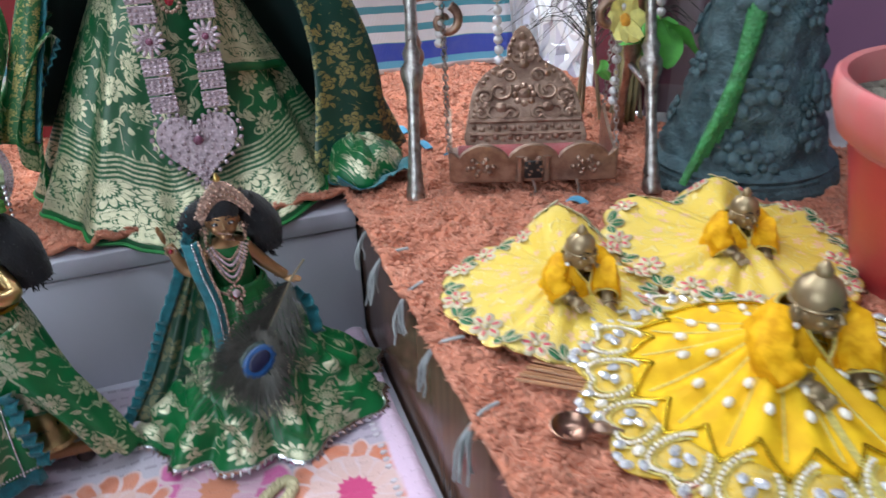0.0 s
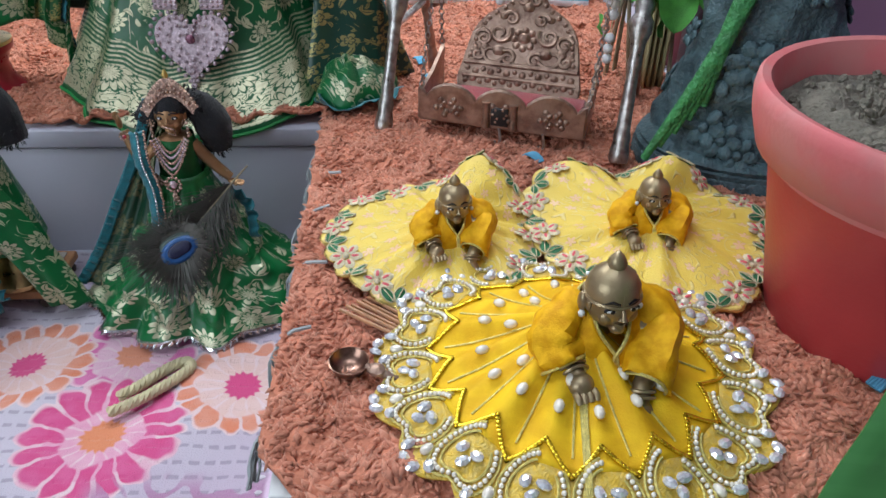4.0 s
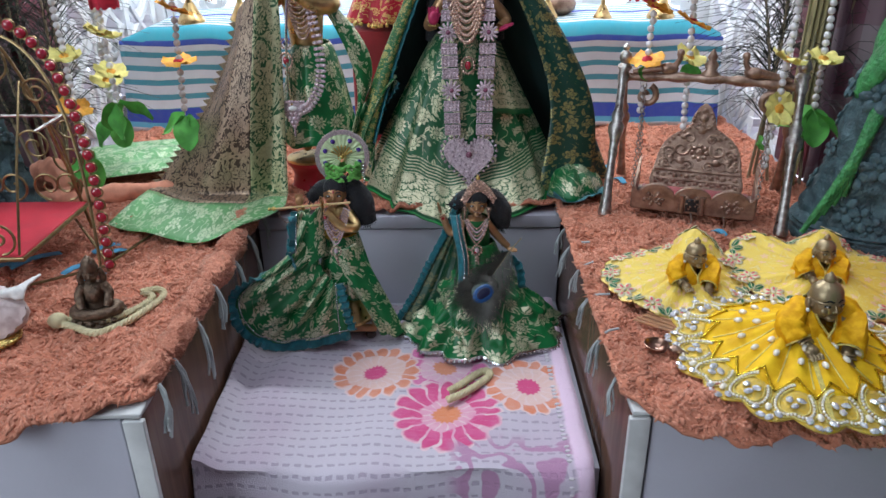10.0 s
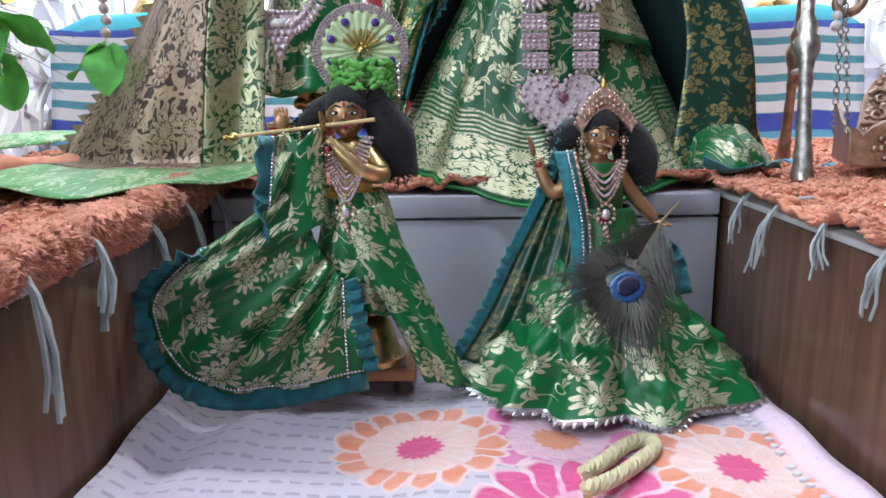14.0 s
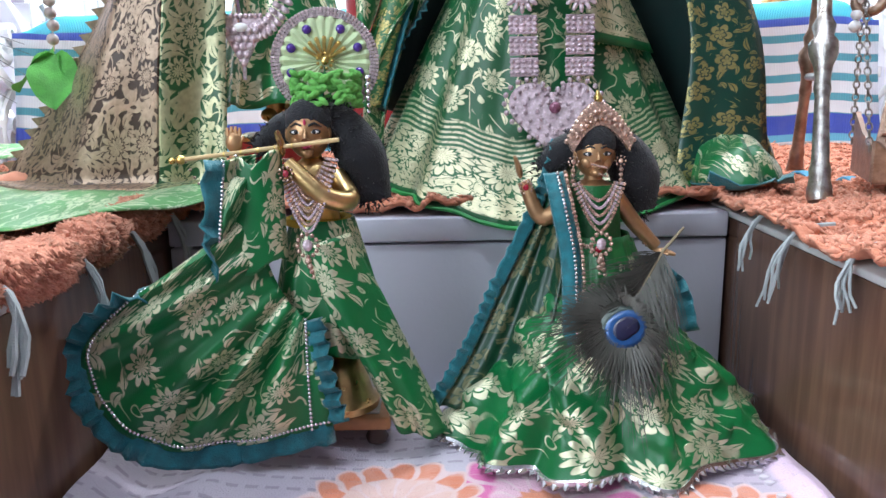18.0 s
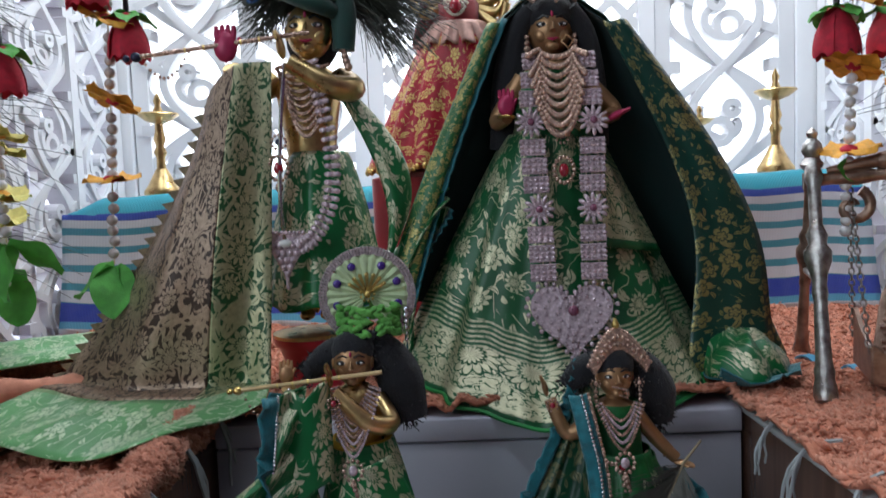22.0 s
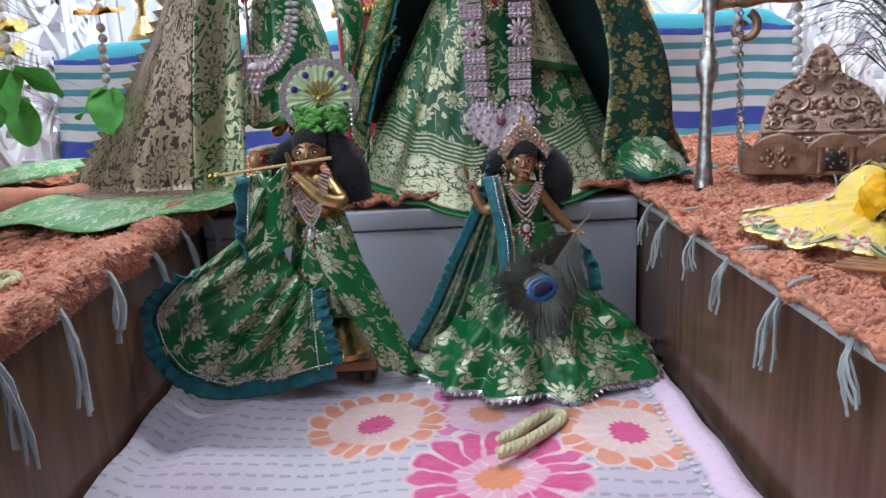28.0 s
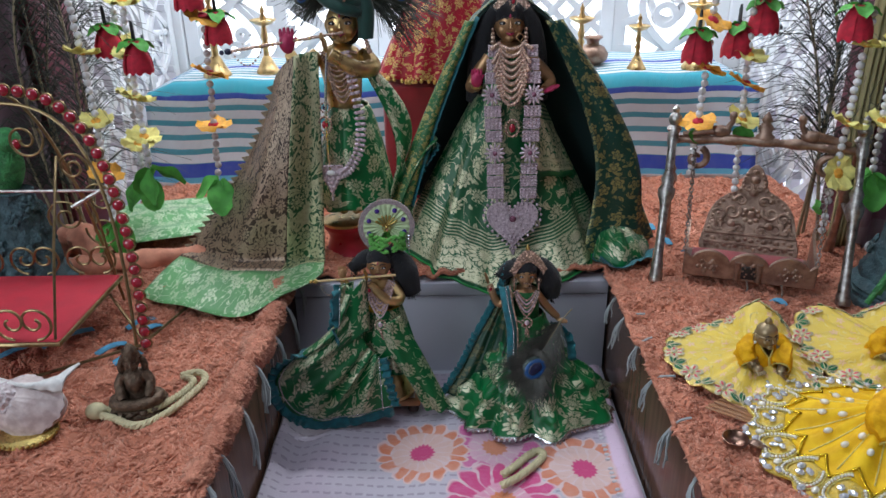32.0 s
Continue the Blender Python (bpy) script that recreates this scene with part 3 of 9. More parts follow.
    def mesh(self, name, mats, smooth=True):
        me = bpy.data.meshes.new(name)
        v = np.concatenate(self.v)
        me.from_pydata(v.tolist(), [], self.f)
        for mt in mats:
            me.materials.append(mt)
        me.polygons.foreach_set("material_index", self.m)
        me.polygons.foreach_set("use_smooth", [smooth] * len(self.f))
        uv = np.concatenate(self.uv)
        if uv.any():
            idx = np.zeros(len(me.loops), int)
            me.loops.foreach_get("vertex_index", idx)
            me.uv_layers.new().data.foreach_set("uv", uv[idx].ravel())
        if smooth:
            me.set_sharp_from_angle(angle=radians(50))
        me.update()
        return me


def part(name, g, mats, parent=None, label="", smooth=True, thick=0.0):
    """Links what g holds as one mesh object under a thing or a part."""
    mats = mats if isinstance(mats, (list, tuple)) else [mats]
    ob = new(name, g.mesh(name, mats, smooth) if isinstance(g, Geo) else g)
    if parent is not None:
        ob.parent = parent
    if label:
        ob["label"] = label
    if thick:
        mod = ob.modifiers.new("thickness", "SOLIDIFY")
        mod.thickness, mod.offset = thick, 0.0
    return ob


def thing(name, label, category, group="", kind="", at=(0, 0, 0)):
    ob = new(name)
    ob.location = at
    ob.empty_display_size = 0.02
    return tagged(ob, label, category, group, kind)


def solid(name, g, mats, label, category, group="", kind="", smooth=True, thick=0.0):
    return tagged(part(name, g, mats, None, "", smooth, thick), label, category, group, kind)


def smoothpath(pts, n=40, closed=False):
    """A Catmull-Rom curve through a few control points."""
    p = np.array(pts, float)
    p = np.concatenate([p[-1:], p, p[:2]]) if closed else np.concatenate([2 * p[:1] - p[1:2], p, 2 * p[-1:] - p[-2:-1]])
    k = len(p) - 3
    out = []
    for s in np.linspace(0, k, n, endpoint=not closed):
        i = min(int(s), k - 1)
        t = s - i
        a, b, c, d = p[i:i + 4]
        out.append(0.5 * (2 * b + (c - a) * t + (2 * a - 5 * b + 4 * c - d) * t**2 + (3 * b - a - 3 * c + d) * t**3))
    return np.array(out)


def arclen(p, axis):
    d = np.linalg.norm(np.diff(p, axis=axis), axis=-1)
    z = np.zeros_like(np.take(d, [0], axis))
    return np.concatenate([z, np.cumsum(d, axis)], axis)


def cloth_uv(p, flip=False):
    """uv in metres along both ways of a grid; v is 0 at the last row."""
    u, v = arclen(p, 1), arclen(p, 0)
    u = np.repeat(u.mean(0, keepdims=True), p.shape[0], 0)
    v = v[-1:] - v if not flip else v
    return np.stack([u, v], -1)


rng = np.random.default_rng(7)

# ---------------------------------------------------------------- the room and the altar's carcass
FLOOR_Z, LOW = -0.60, -0.128
BACK_Y, SIDE_L, SIDE_R = 0.60, -0.50, 0.53


def slab(name, lo, hi, mat, kind="structure", bevel=0.0, label="", cat=""):
    return solid(name, Geo().box(lo, hi, 0, None, bevel), mat, label, cat, kind=kind, smooth=bool(bevel))


slab("floor", (-2.0, -2.6, FLOOR_Z - 0.08), (2.0, 1.6, FLOOR_Z), FLOORM, label="plain stone floor tiles in front of the altar", cat="floor")
slab("ceiling", (-2.0, -2.6, 1.66), (2.0, 1.6, 1.74), WHITE, label="plain white painted ceiling", cat="ceiling")
slab("wall_south", (-2.0, -2.7, FLOOR_Z), (2.0, -2.6, 1.66), WALL, label="plain painted wall behind the viewer", cat="wall")
slab("wall_west", (-2.1, -2.6, FLOOR_Z), (-2.0, 1.6, 1.66), WALL, label="plain painted side wall", cat="wall")
slab("wall_east", (2.0, -2.6, FLOOR_Z), (2.1, 1.6, 1.66), MAGENTA, label="mauve painted side wall", cat="wall")
# solid wall round the jali alcove, with its opening left free
slab("wall_north_west", (-2.0, 0.12, FLOOR_Z), (SIDE_L - 0.05, 0.2, 1.66), MAGENTA, label="mauve painted wall beside the alcove", cat="wall")
slab("wall_north_east", (SIDE_R + 0.05, 0.12, FLOOR_Z), (2.0, 0.2, 1.66), MAGENTA, label="mauve painted wall beside the alcove", cat="wall")
slab("alcove_ceiling", (SIDE_L - 0.05, 0.12, 0.95), (SIDE_R + 0.05, BACK_Y + 0.03, 1.0), WHITE, label="white board closing the alcove above", cat="ceiling")
slab("alcove_lintel", (SIDE_L - 0.05, 0.12, 1.0), (SIDE_R + 0.05, 0.2, 1.66), WALL, label="plain wall above the alcove", cat="wall")

SKYGLOW = emit("bright_daylight_beyond", (0.90, 0.95, 1.0), 2.7)
# side panels glow in place of the dull surfaces beyond the side screens
SIDEGLOW = emit("dim_glow_beyond", (0.82, 0.86, 1.0), 0.42)


def glow_panel(name, p, mat, label):
    return solid(name, Geo().grid(np.array(p, float).reshape(2, 2, 3)), mat, label, "backdrop", kind="structure", smooth=False)


glow_panel("backdrop", [(SIDE_L - 0.22, BACK_Y + 0.16, -0.5), (SIDE_R + 0.22, BACK_Y + 0.16, -0.5), (SIDE_L - 0.22, BACK_Y + 0.16, 1.1), (SIDE_R + 0.22, BACK_Y + 0.16, 1.1)], SKYGLOW, "overexposed daylight outside the pierced screen")
glow_panel("backdrop_west", [(SIDE_L - 0.2, 0.2, -0.5), (SIDE_L - 0.34, 1.5, -0.5), (SIDE_L - 0.2, 0.2, 1.1), (SIDE_L - 0.34, 1.5, 1.1)], SIDEGLOW, "dim glowing panel standing in for what lies beyond the side screen")
glow_panel("backdrop_east", [(SIDE_R + 0.2, 0.2, -0.5), (SIDE_R + 0.34, 1.5, -0.5), (SIDE_R + 0.2, 0.2, 1.1), (SIDE_R + 0.34, 1.5, 1.1)], SIDEGLOW, "dim glowing panel standing in for what lies beyond the side screen")


# pierced white screens: flat ribbons of board that follow scrolls, rings and lattice bars
def ribbon(g, path, w, o, x, depth=0.012, spread=True):
    """A board strip of width w along a path (across, up) on the screen through o that runs along x."""
    p = np.array(path, float)
    # no two strips share a face plane
    if spread:
        depth += 0.0005 * (len(g.v) * 7 % 23)
    tan = np.gradient(p, axis=0)
    tan /= np.linalg.norm(tan, axis=1)[:, None] + 1e-12
    nrm = np.stack([-tan[:, 1], tan[:, 0]], -1) * w / 2
    x = np.array(x, float)
    dep = np.cross(x, (0, 0, 1.0)) * depth / 2
    put = lambda q, s: np.array(o) + q[:, :1] * x + q[:, 1:] * np.array([0, 0, 1.0]) + s * dep
    rows = np.stack([put(p - nrm, -1), put(p + nrm, -1), put(p + nrm, 1), put(p - nrm, 1), put(p - nrm, -1)], 1)
    g.grid(rows)


def ring(cx, cz, r, n=22, a0=0.0, a1=2 * np.pi, rz=None):
    a = np.linspace(a0, a1, n)
    return np.stack([cx + r * np.cos(a), cz + (rz or r) * np.sin(a)], -1)


def scroll(cx, cz, r, turns, a0, hand=1, n=30):
    s = np.linspace(0, 1, n)
    a = a0 + hand * s * turns * 2 * np.pi
    rr = r * (1 - 0.82 * s)
    return np.stack([cx + rr * np.cos(a), cz + rr * np.sin(a)], -1)


def jali(name, o, x, width, z0, z1, style, label, pitch=0.150):
    root = thing(name, label, "pierced screen", kind="structure")
    g = Geo()
    for p in ([(0, z0), (0, z1)], [(width, z0), (width, z1)]):
        ribbon(g, np.linspace(*p, 6), 0.022, o, x, 0.02)
    for z in (z0, z1):
        ribbon(g, np.linspace((0, z), (width, z), 6), 0.022, o, x, 0.0185)
    part("frame", g, WHITE, root, smooth=False)
    g = Geo()
    if style == "lattice":
        step = 0.046
        for k in range(-30, 40):
            for sgn in (1, -1):
                a, b = k * step, k * step + sgn * (z1 - z0)
                s = np.linspace(0, 1, 60)
                u, zz = a + (b - a) * s, z0 + (z1 - z0) * s
                keep = (u > 0) & (u < width)
                if keep.sum() > 2:
                    ribbon(g, np.stack([u[keep], zz[keep]], -1), 0.0125, o, x, 0.0110 + 0.0008 * (sgn > 0), False)
    else:
        # strands that wind round one another, each eye filled with rings, drops and cross bars
        n = max(1, round(width / pitch))
        w = width / n
        h = w * 0.86
        rows = int((z1 - z0) / h) + 1
        for i in range(n):
            c = (i + 0.5) * w
            zz = np.linspace(z0, z1, rows * 14)
            ph = np.pi * (zz - z0) / h + i * 1.1
            for amp, bw, dep in ((0.47, 0.080, 0.0), (0.29, 0.070, 0.0012)):
                for m in (-1, 1):
                    ribbon(g, np.stack([c + m * w * amp * np.sin(ph), zz], -1), w * bw, o, x, 0.0120 + dep + 0.0006 * m)
            if i:
                ribbon(g, np.linspace((i * w, z0), (i * w, z1), 4), w * 0.14, o, x, 0.0146)
            for k in range(rows):
                z = z0 + h * (k + 0.5 - (i * 1.1 / np.pi) % 1)
                m = 1 if (k + i) % 2 else -1
                if not z0 + 0.02 < z < z1 - 0.02:
                    continue
                ribbon(g, ring(c + m * w * 0.06, z + h * 0.10, w * 0.055, 14), w * 0.06, o, x, 0.0152)
                ribbon(g, ring(c - m * w * 0.05, z - h * 0.12, w * 0.10, 18), w * 0.06, o, x, 0.0156)
                ribbon(g, scroll(c + m * w * 0.05, z, w * 0.27, 0.55, 1.2 + 1.5 * m, m), w * 0.06, o, x, 0.0160)
                for sx in (-1, 1):
                    ribbon(g, np.linspace((c + sx * w * 0.24, z + m * sx * h * 0.10), (c + sx * w * 0.50, z + m * sx * h * 0.22), 3), w * 0.07, o, x, 0.0164)
                    ribbon(g, np.linspace((c + sx * w * 0.36, z + h * 0.5), (c + sx * w * 0.50, z + h * 0.5), 3), w * 0.10, o, x, 0.0168)
    part("fretwork", g, WHITE, root, smooth=False)
    return root


Z0, Z1 = -0.3, 0.94
jali("window_1", (-0.117, BACK_Y, 0), (1, 0, 0), 0.394, Z0, Z1, "lattice", "white pierced screen with diamond lattice against daylight")
jali("window_2", (SIDE_L + 0.04, BACK_Y, 0), (1, 0, 0), 0.32, Z0, Z1, "scroll", "white pierced screen with scroll cutouts against daylight")
jali("window_3", (0.300, BACK_Y, 0), (1, 0, 0), 0.178, Z0, Z1, "scroll", "white pierced screen with scroll cutouts against daylight")
jali("window_4", (SIDE_L, 0.21, 0), (0, 1, 0), 0.36, Z0, Z1, "scroll", "white pierced side screen with scroll cutouts", 0.120)
jali("window_5", (SIDE_R, 0.21, 0), (0, 1, 0), 0.36, Z0, Z1, "scroll", "white pierced side screen with scroll cutouts", 0.120)
slab("trim_corner", (SIDE_L - 0.012, BACK_Y - 0.016, Z0), (SIDE_L + 0.026, BACK_Y + 0.022, Z1), WHITE, bevel=0.003, label="white corner post of the pierced screens", cat="post")
slab("trim_corner_east", (SIDE_R - 0.040, BACK_Y - 0.016, Z0), (SIDE_R + 0.012, BACK_Y + 0.022, Z1), WHITE, bevel=0.003, label="white corner post of the pierced screens", cat="post")

# cabinets: two side units with walnut inner faces, a low back ledge and the sunken middle
TOP = -0.012
INNER_L, INNER_R, FRONT = -0.190, 0.180, -0.375


def cabinet(name, x0, x1, y0, y1, inner, label):
    root = thing(name, label, "cabinet", "altar cabinets")
    part("body", Geo().box((x0 + 0.012, y0 + 0.012, FLOOR_Z), (x1 - 0.012, y1, TOP - 0.0045), bevel=0.001), LAMINATE, root)
    part("top_board", Geo().box((x0, y0, TOP - 0.0042), (x1, y1, TOP), bevel=0.001), EDGE, root, "pale edged top board")
    s = 1 if inner == x0 else -1
    part("side_panel", Geo().box((inner + s * 0.001, y0 + 0.004, FLOOR_Z), (inner + s * 0.0115, y1 - 0.001, TOP - 0.0047), bevel=0.0006), WALNUT, root, "dark walnut side panel")
    part("edge_strip", Geo().box((inner - s * 0.002, y0 - 0.002, FLOOR_Z + 0.01), (inner + s * 0.014, y0 + 0.0035, TOP - 0.0055), bevel=0.0008), EDGE, root, "pale front edge strip")
    n = 3
    w = (x1 - x0 - 0.03) / n
    for i in range(n):
        a = x0 + 0.015 + i * w
        if s < 0:
            a = x1 - 0.015 - (i + 1) * w
        part("front_panel", Geo().box((a + 0.0012, y0 + 0.001, FLOOR_Z + 0.02), (a + w - 0.0012, y0 + 0.0115, TOP - 0.007), bevel=0.0012), LAMINATE, root)
    return root


cabinet("cabinet", INNER_R, 0.80, FRONT, 0.115, INNER_R, "grey-white laminate cabinet with walnut inner side, rug on top")
cabinet("cabinet", -0.80, INNER_L, FRONT, 0.115, INNER_L, "grey-white laminate cabinet with walnut inner side, rug on top")
ledge = thing("altar_ledge", "low grey laminate ledge behind the sunken middle", "ledge", "altar cabinets")
part("front_board", Geo().box((INNER_L + 0.001, 0.004, FLOOR_Z), (INNER_R - 0.001, 0.020, TOP - 0.0185), bevel=0.001), LAMINATE, ledge)
part("top_board", Geo().box((INNER_L + 0.001, 0.002, TOP - 0.0165), (INNER_R - 0.001, 0.115, TOP), bevel=0.0015), LAMINATE, ledge)
part("deck", Geo().box((SIDE_L + 0.016, 0.1165, FLOOR_Z), (SIDE_R - 0.016, BACK_Y - 0.02, TOP)), LAMINATE, ledge)
slab("sunken_shelf", (INNER_L + 0.0015, -0.302, FLOOR_Z), (INNER_R - 0.0015, 0.003, LOW - 0.004), LAMINATE, kind="", bevel=0.001, label="low laminate shelf between the two cabinets", cat="shelf")


def blotch(x, y, size, seed):
    """Smooth random blotches of a given size, 0 to 1, at many places at once."""
    lat = np.random.default_rng(seed).uniform(0, 1, (257, 257))
    u, v = x / size + 1000.3, y / size + 1000.7
    i, j = np.floor(u).astype(int), np.floor(v).astype(int)
    fu, fv = u - i, v - j
    fu, fv = fu * fu * (3 - 2 * fu), fv * fv * (3 - 2 * fv)
    i, j = i % 256, j % 256
    return (lat[i, j] * (1 - fu) + lat[i + 1, j] * fu) * (1 - fv) + (lat[i, j + 1] * (1 - fu) + lat[i + 1, j + 1] * fu) * fv


# coral chenille rugs: a backing sheet with thousands of short yarn tufts
def rug(name, x0, x1, y0, y1, label, droop=0.0, z=TOP, dens=190000):
    root = thing(name, label, "rug", "coral chenille rugs")
    nx, ny = int((x1 - x0) / 0.0035) + 2, int((y1 - y0) / 0.0035) + 2

    def height(x, y):
        h = 0.0045 + 0.0022 * np.sin(x * 31 + y * 17) * np.sin(y * 23 - x * 9) + 0.0016 * np.sin(x * 67 + 1.3) * np.sin(y * 71)
        h = h + 0.0085 * (blotch(x, y, 0.0110, 3) - 0.3) + 0.0018 * (blotch(x, y, 0.0055, 9) - 0.5) + 0.0035 * (blotch(x, y, 0.030, 8) - 0.4)
        over = np.clip(FRONT + 0.004 - y, 0, None) if droop else 0
        return z + h - (0.35 * over + 8.0 * over**2) * (droop > 0)

    gx, gy = np.meshgrid(np.linspace(x0, x1, nx), np.linspace(y0, y1, ny))

    def settle(x, y):
        """Pulls the front edge back round the inner corner and lets it wander."""
        inner = x0 if x0 > 0 else x1
        yf = y0 + 0.042 * np.exp(-np.abs(x - inner) / 0.030) * (droop > 0) + 0.003 * np.sin(x * 47) + 0.002 * np.sin(x * 113)
        return yf + (y - y0) * (y1 - yf) / (y1 - y0)

    gy = settle(gx, gy)
    top = np.stack([gx, gy, height(gx, gy)], -1)
    part("backing", Geo().grid(top), RUGBASE, root, thick=0.003)
    n = int((x1 - x0) * (y1 - y0) * dens)
    px, py = rng.uniform(x0, x1, n), rng.uniform(y0, y1, n)
    py = settle(px, py)
    c = np.stack([px, py, height(px, py) + 0.0006 + rng.uniform(-0.0003, 0.0008, n)], -1)
    if droop and x0 < 0:
        # the inner edge is rolled and pinched where the tassels are tied
        m = 30000
        ry, ra = rng.uniform(-0.345, 0.02, m), rng.uniform(0, 2 * np.pi, m)
        rr = 0.0045 + 0.0065 * np.abs(np.sin(np.pi * ry / 0.062)) ** 0.6 * np.clip((ry + 0.40) * 4, 0.3, 1) + 0.002 * blotch(ry, ra * 0.01, 0.009, 4)
        roll = np.stack([x1 - 0.008 + 0.002 * np.sin(ry * 40) + rr * np.cos(ra), ry, z + 0.0075 + rr * np.sin(ra)], -1)
        roll = roll[roll[:, 2] > z - 0.003]
        c = np.concatenate([c, roll])
        px, py, n = c[:, 0], c[:, 1], len(c)
        yy = np.linspace(-0.345, 0.02, 90)
        part("rolled_edge", Geo().tube(np.stack([x1 - 0.008 + 0.002 * np.sin(yy * 40), yy, z + 0.0075 + 0 * yy], -1), 0.004 + 0.0062 * np.abs(np.sin(np.pi * yy / 0.062)) ** 0.6 * np.clip((yy + 0.40) * 4, 0.3, 1), 14), RUGBASE, root, "rolled inner edge")
    # each tuft is a slim spindle of yarn; tufts of one clump lean the same way
    a = 12.0 * blotch(px, py, 0.017, 5) + rng.normal(0, 0.45, n)
    tilt = rng.uniform(0.05, 0.8, n)
    ln, rad = rng.uniform(0.0026, 0.0052, n), rng.uniform(0.0009, 0.0016, n)
    big = rng.uniform(0, 1, n) < 0.25
    ln, rad = np.where(big, ln * 1.25, ln), np.where(big, rad * 1.6, rad)
    d = np.stack([np.cos(a) * np.cos(tilt), np.sin(a) * np.cos(tilt), np.sin(tilt)], -1)
    s = np.cross(d, [0, 0, 1.0])
    s /= np.linalg.norm(s, axis=1)[:, None] + 1e-9
    b = np.cross(s, d)
    ang = np.linspace(0, 2 * np.pi, 4, endpoint=False)
    ends = d * ln[:, None]
    mid = c + [0, 0, 0.0006]
    rows = [(c - ends)[:, None], mid[:, None] + rad[:, None, None] * (np.cos(ang)[None, :, None] * s[:, None] + np.sin(ang)[None, :, None] * b[:, None]), (c + ends)[:, None]]
    v = np.concatenate(rows, 1).reshape(-1, 3)
    tri = np.array([(0, 1 + (j + 1) % 4, 1 + j) for j in range(4)] + [(5, 1 + j, 1 + (j + 1) % 4) for j in range(4)])
    tri = (tri[None] + np.arange(n)[:, None, None] * 6).reshape(-1, 3)
    me = bpy.data.meshes.new("tufting")
    me.from_pydata(v.tolist(), [], tri.tolist())
    me.polygons.foreach_set("use_smooth", [True] * len(me.polygons))
    me.materials.append(PILE)
    tagged(part("tufting", me, PILE, root, "coral chenille tufts"), kind="stuff")
    return root


def rug_sprig(root, x, y, z, a, ln):
    g = Geo()
    for k in range(5):
        s = np.linspace(0, 1, 6)
        o = (k - 2) * 0.0016
        p = np.stack([x + np.cos(a) * s * ln - np.sin(a) * o, y + np.sin(a) * s * ln + np.cos(a) * o, z + 0.0035 * np.sin(s * 3.1) + 0 * s], -1)
        g.tube(p, 0.0011, 5)
    part("blue_yarn_stripe", g, BLUEYARN, root, "blue yarn stripe")


def tassel(root, x, y, z, sx, ln, seed):
    """A knotted tuft of loose yarn ends that hangs over the cabinet's edge."""
    r = np.random.default_rng(seed)
    g = Geo()
    back, slip = r.uniform(0.008, 0.02), r.uniform(-0.018, 0.018)
    for k in range(6):
        e = r.normal(0, 0.0015, 3)
        kx = ln * r.uniform(0.72, 1.08)
        p = smoothpath([(x - sx * back, y - slip * 0.5, z + 0.006), (x, y, z + 0.003), (x + sx * 0.008 + e[0], y + slip * 0.4 + e[1], z - kx * 0.35), (x + sx * 0.010 + 2 * e[0], y + slip + 2 * e[1], z - kx)], 9)
        w = np.linspace(0, 1, 9)[:, None]
        p = p + 0.0010 * np.concatenate([np.cos(w * 14 + k), np.sin(w * 14 + k), 0 * w], 1) * w
        g.tube(p, np.linspace(0.0014, 0.0009, 9) * (1.25 if sx > 0 else 0.8), 5)
    part("tassel", g, YARN, root, "grey yarn tassel")


rug_r = rug("rug", INNER_R - 0.006, 0.62, FRONT - 0.027, 0.06, "coral chenille rug with grey yarn tassels on the cabinet", droop=1.0)
rug_l = rug("rug", -0.60, INNER_L + 0.004, FRONT - 0.018, 0.06, "coral chenille rug with grey yarn tassels on the cabinet", droop=1.0)
rug_b = rug("rug", -0.47, 0.50, 0.008, 0.40, "coral chenille rug on the back ledge", z=TOP + 0.001, dens=130000)


def rug_roll(root, pts, r):
    """A bunched fold of the rug: a thick uneven roll."""
    c = smoothpath(pts, 40)
    g = Geo().tube(c, r * (0.85 + 0.25 * np.sin(np.linspace(0, 9, 40)) ** 2), 24)
    v = g.v[-1]
    away = v - c[np.argmin(((v[:, None] - c[None]) ** 2).sum(-1), 1)]
    v += away * (0.45 * blotch(v[:, 0] + v[:, 2], v[:, 1] - v[:, 2], 0.008, 6) - 0.2)[:, None]
    part("bunched_fold", g, PILE, root, "bunched fold of the coral rug")


rug_roll(rug_b, [(-0.465, 0.028, 0.004), (-0.40, 0.034, 0.006), (-0.34, 0.050, 0.006), (-0.27, 0.060, 0.003)], 0.011)
rug_roll(rug_b, [(-0.492, 0.085, 0.004), (-0.468, 0.075, 0.024), (-0.445, 0.060, 0.022), (-0.425, 0.050, 0.004)], 0.017)
for k, y in enumerate((-0.05, -0.095, -0.15, -0.21, -0.275, -0.335)):
    tassel(rug_r, INNER_R - 0.002, y, TOP + 0.004, -1, 0.032 + 0.008 * math.sin(k * 2.1), 20 + k)
for k, y in enumerate((0.0, -0.062, -0.124, -0.186, -0.248, -0.31, -0.345)):
    tassel(rug_l, INNER_L + 0.004, y, TOP + 0.004, 1, 0.046 + 0.014 * math.sin(k * 1.7), 40 + k)
for x, y, a, ln in ((0.27, 0.08, 1.9, 0.02), (0.285, 0.045, 1.8, 0.016), (0.262, 0.13, 1.9, 0.018), (0.47, -0.33, 0.5, 0.018), (0.345, -0.085, 2.2, 0.016)):
    rug_sprig(rug_r if y < 0.06 else rug_b, x, y, TOP + 0.0105, a, ln)
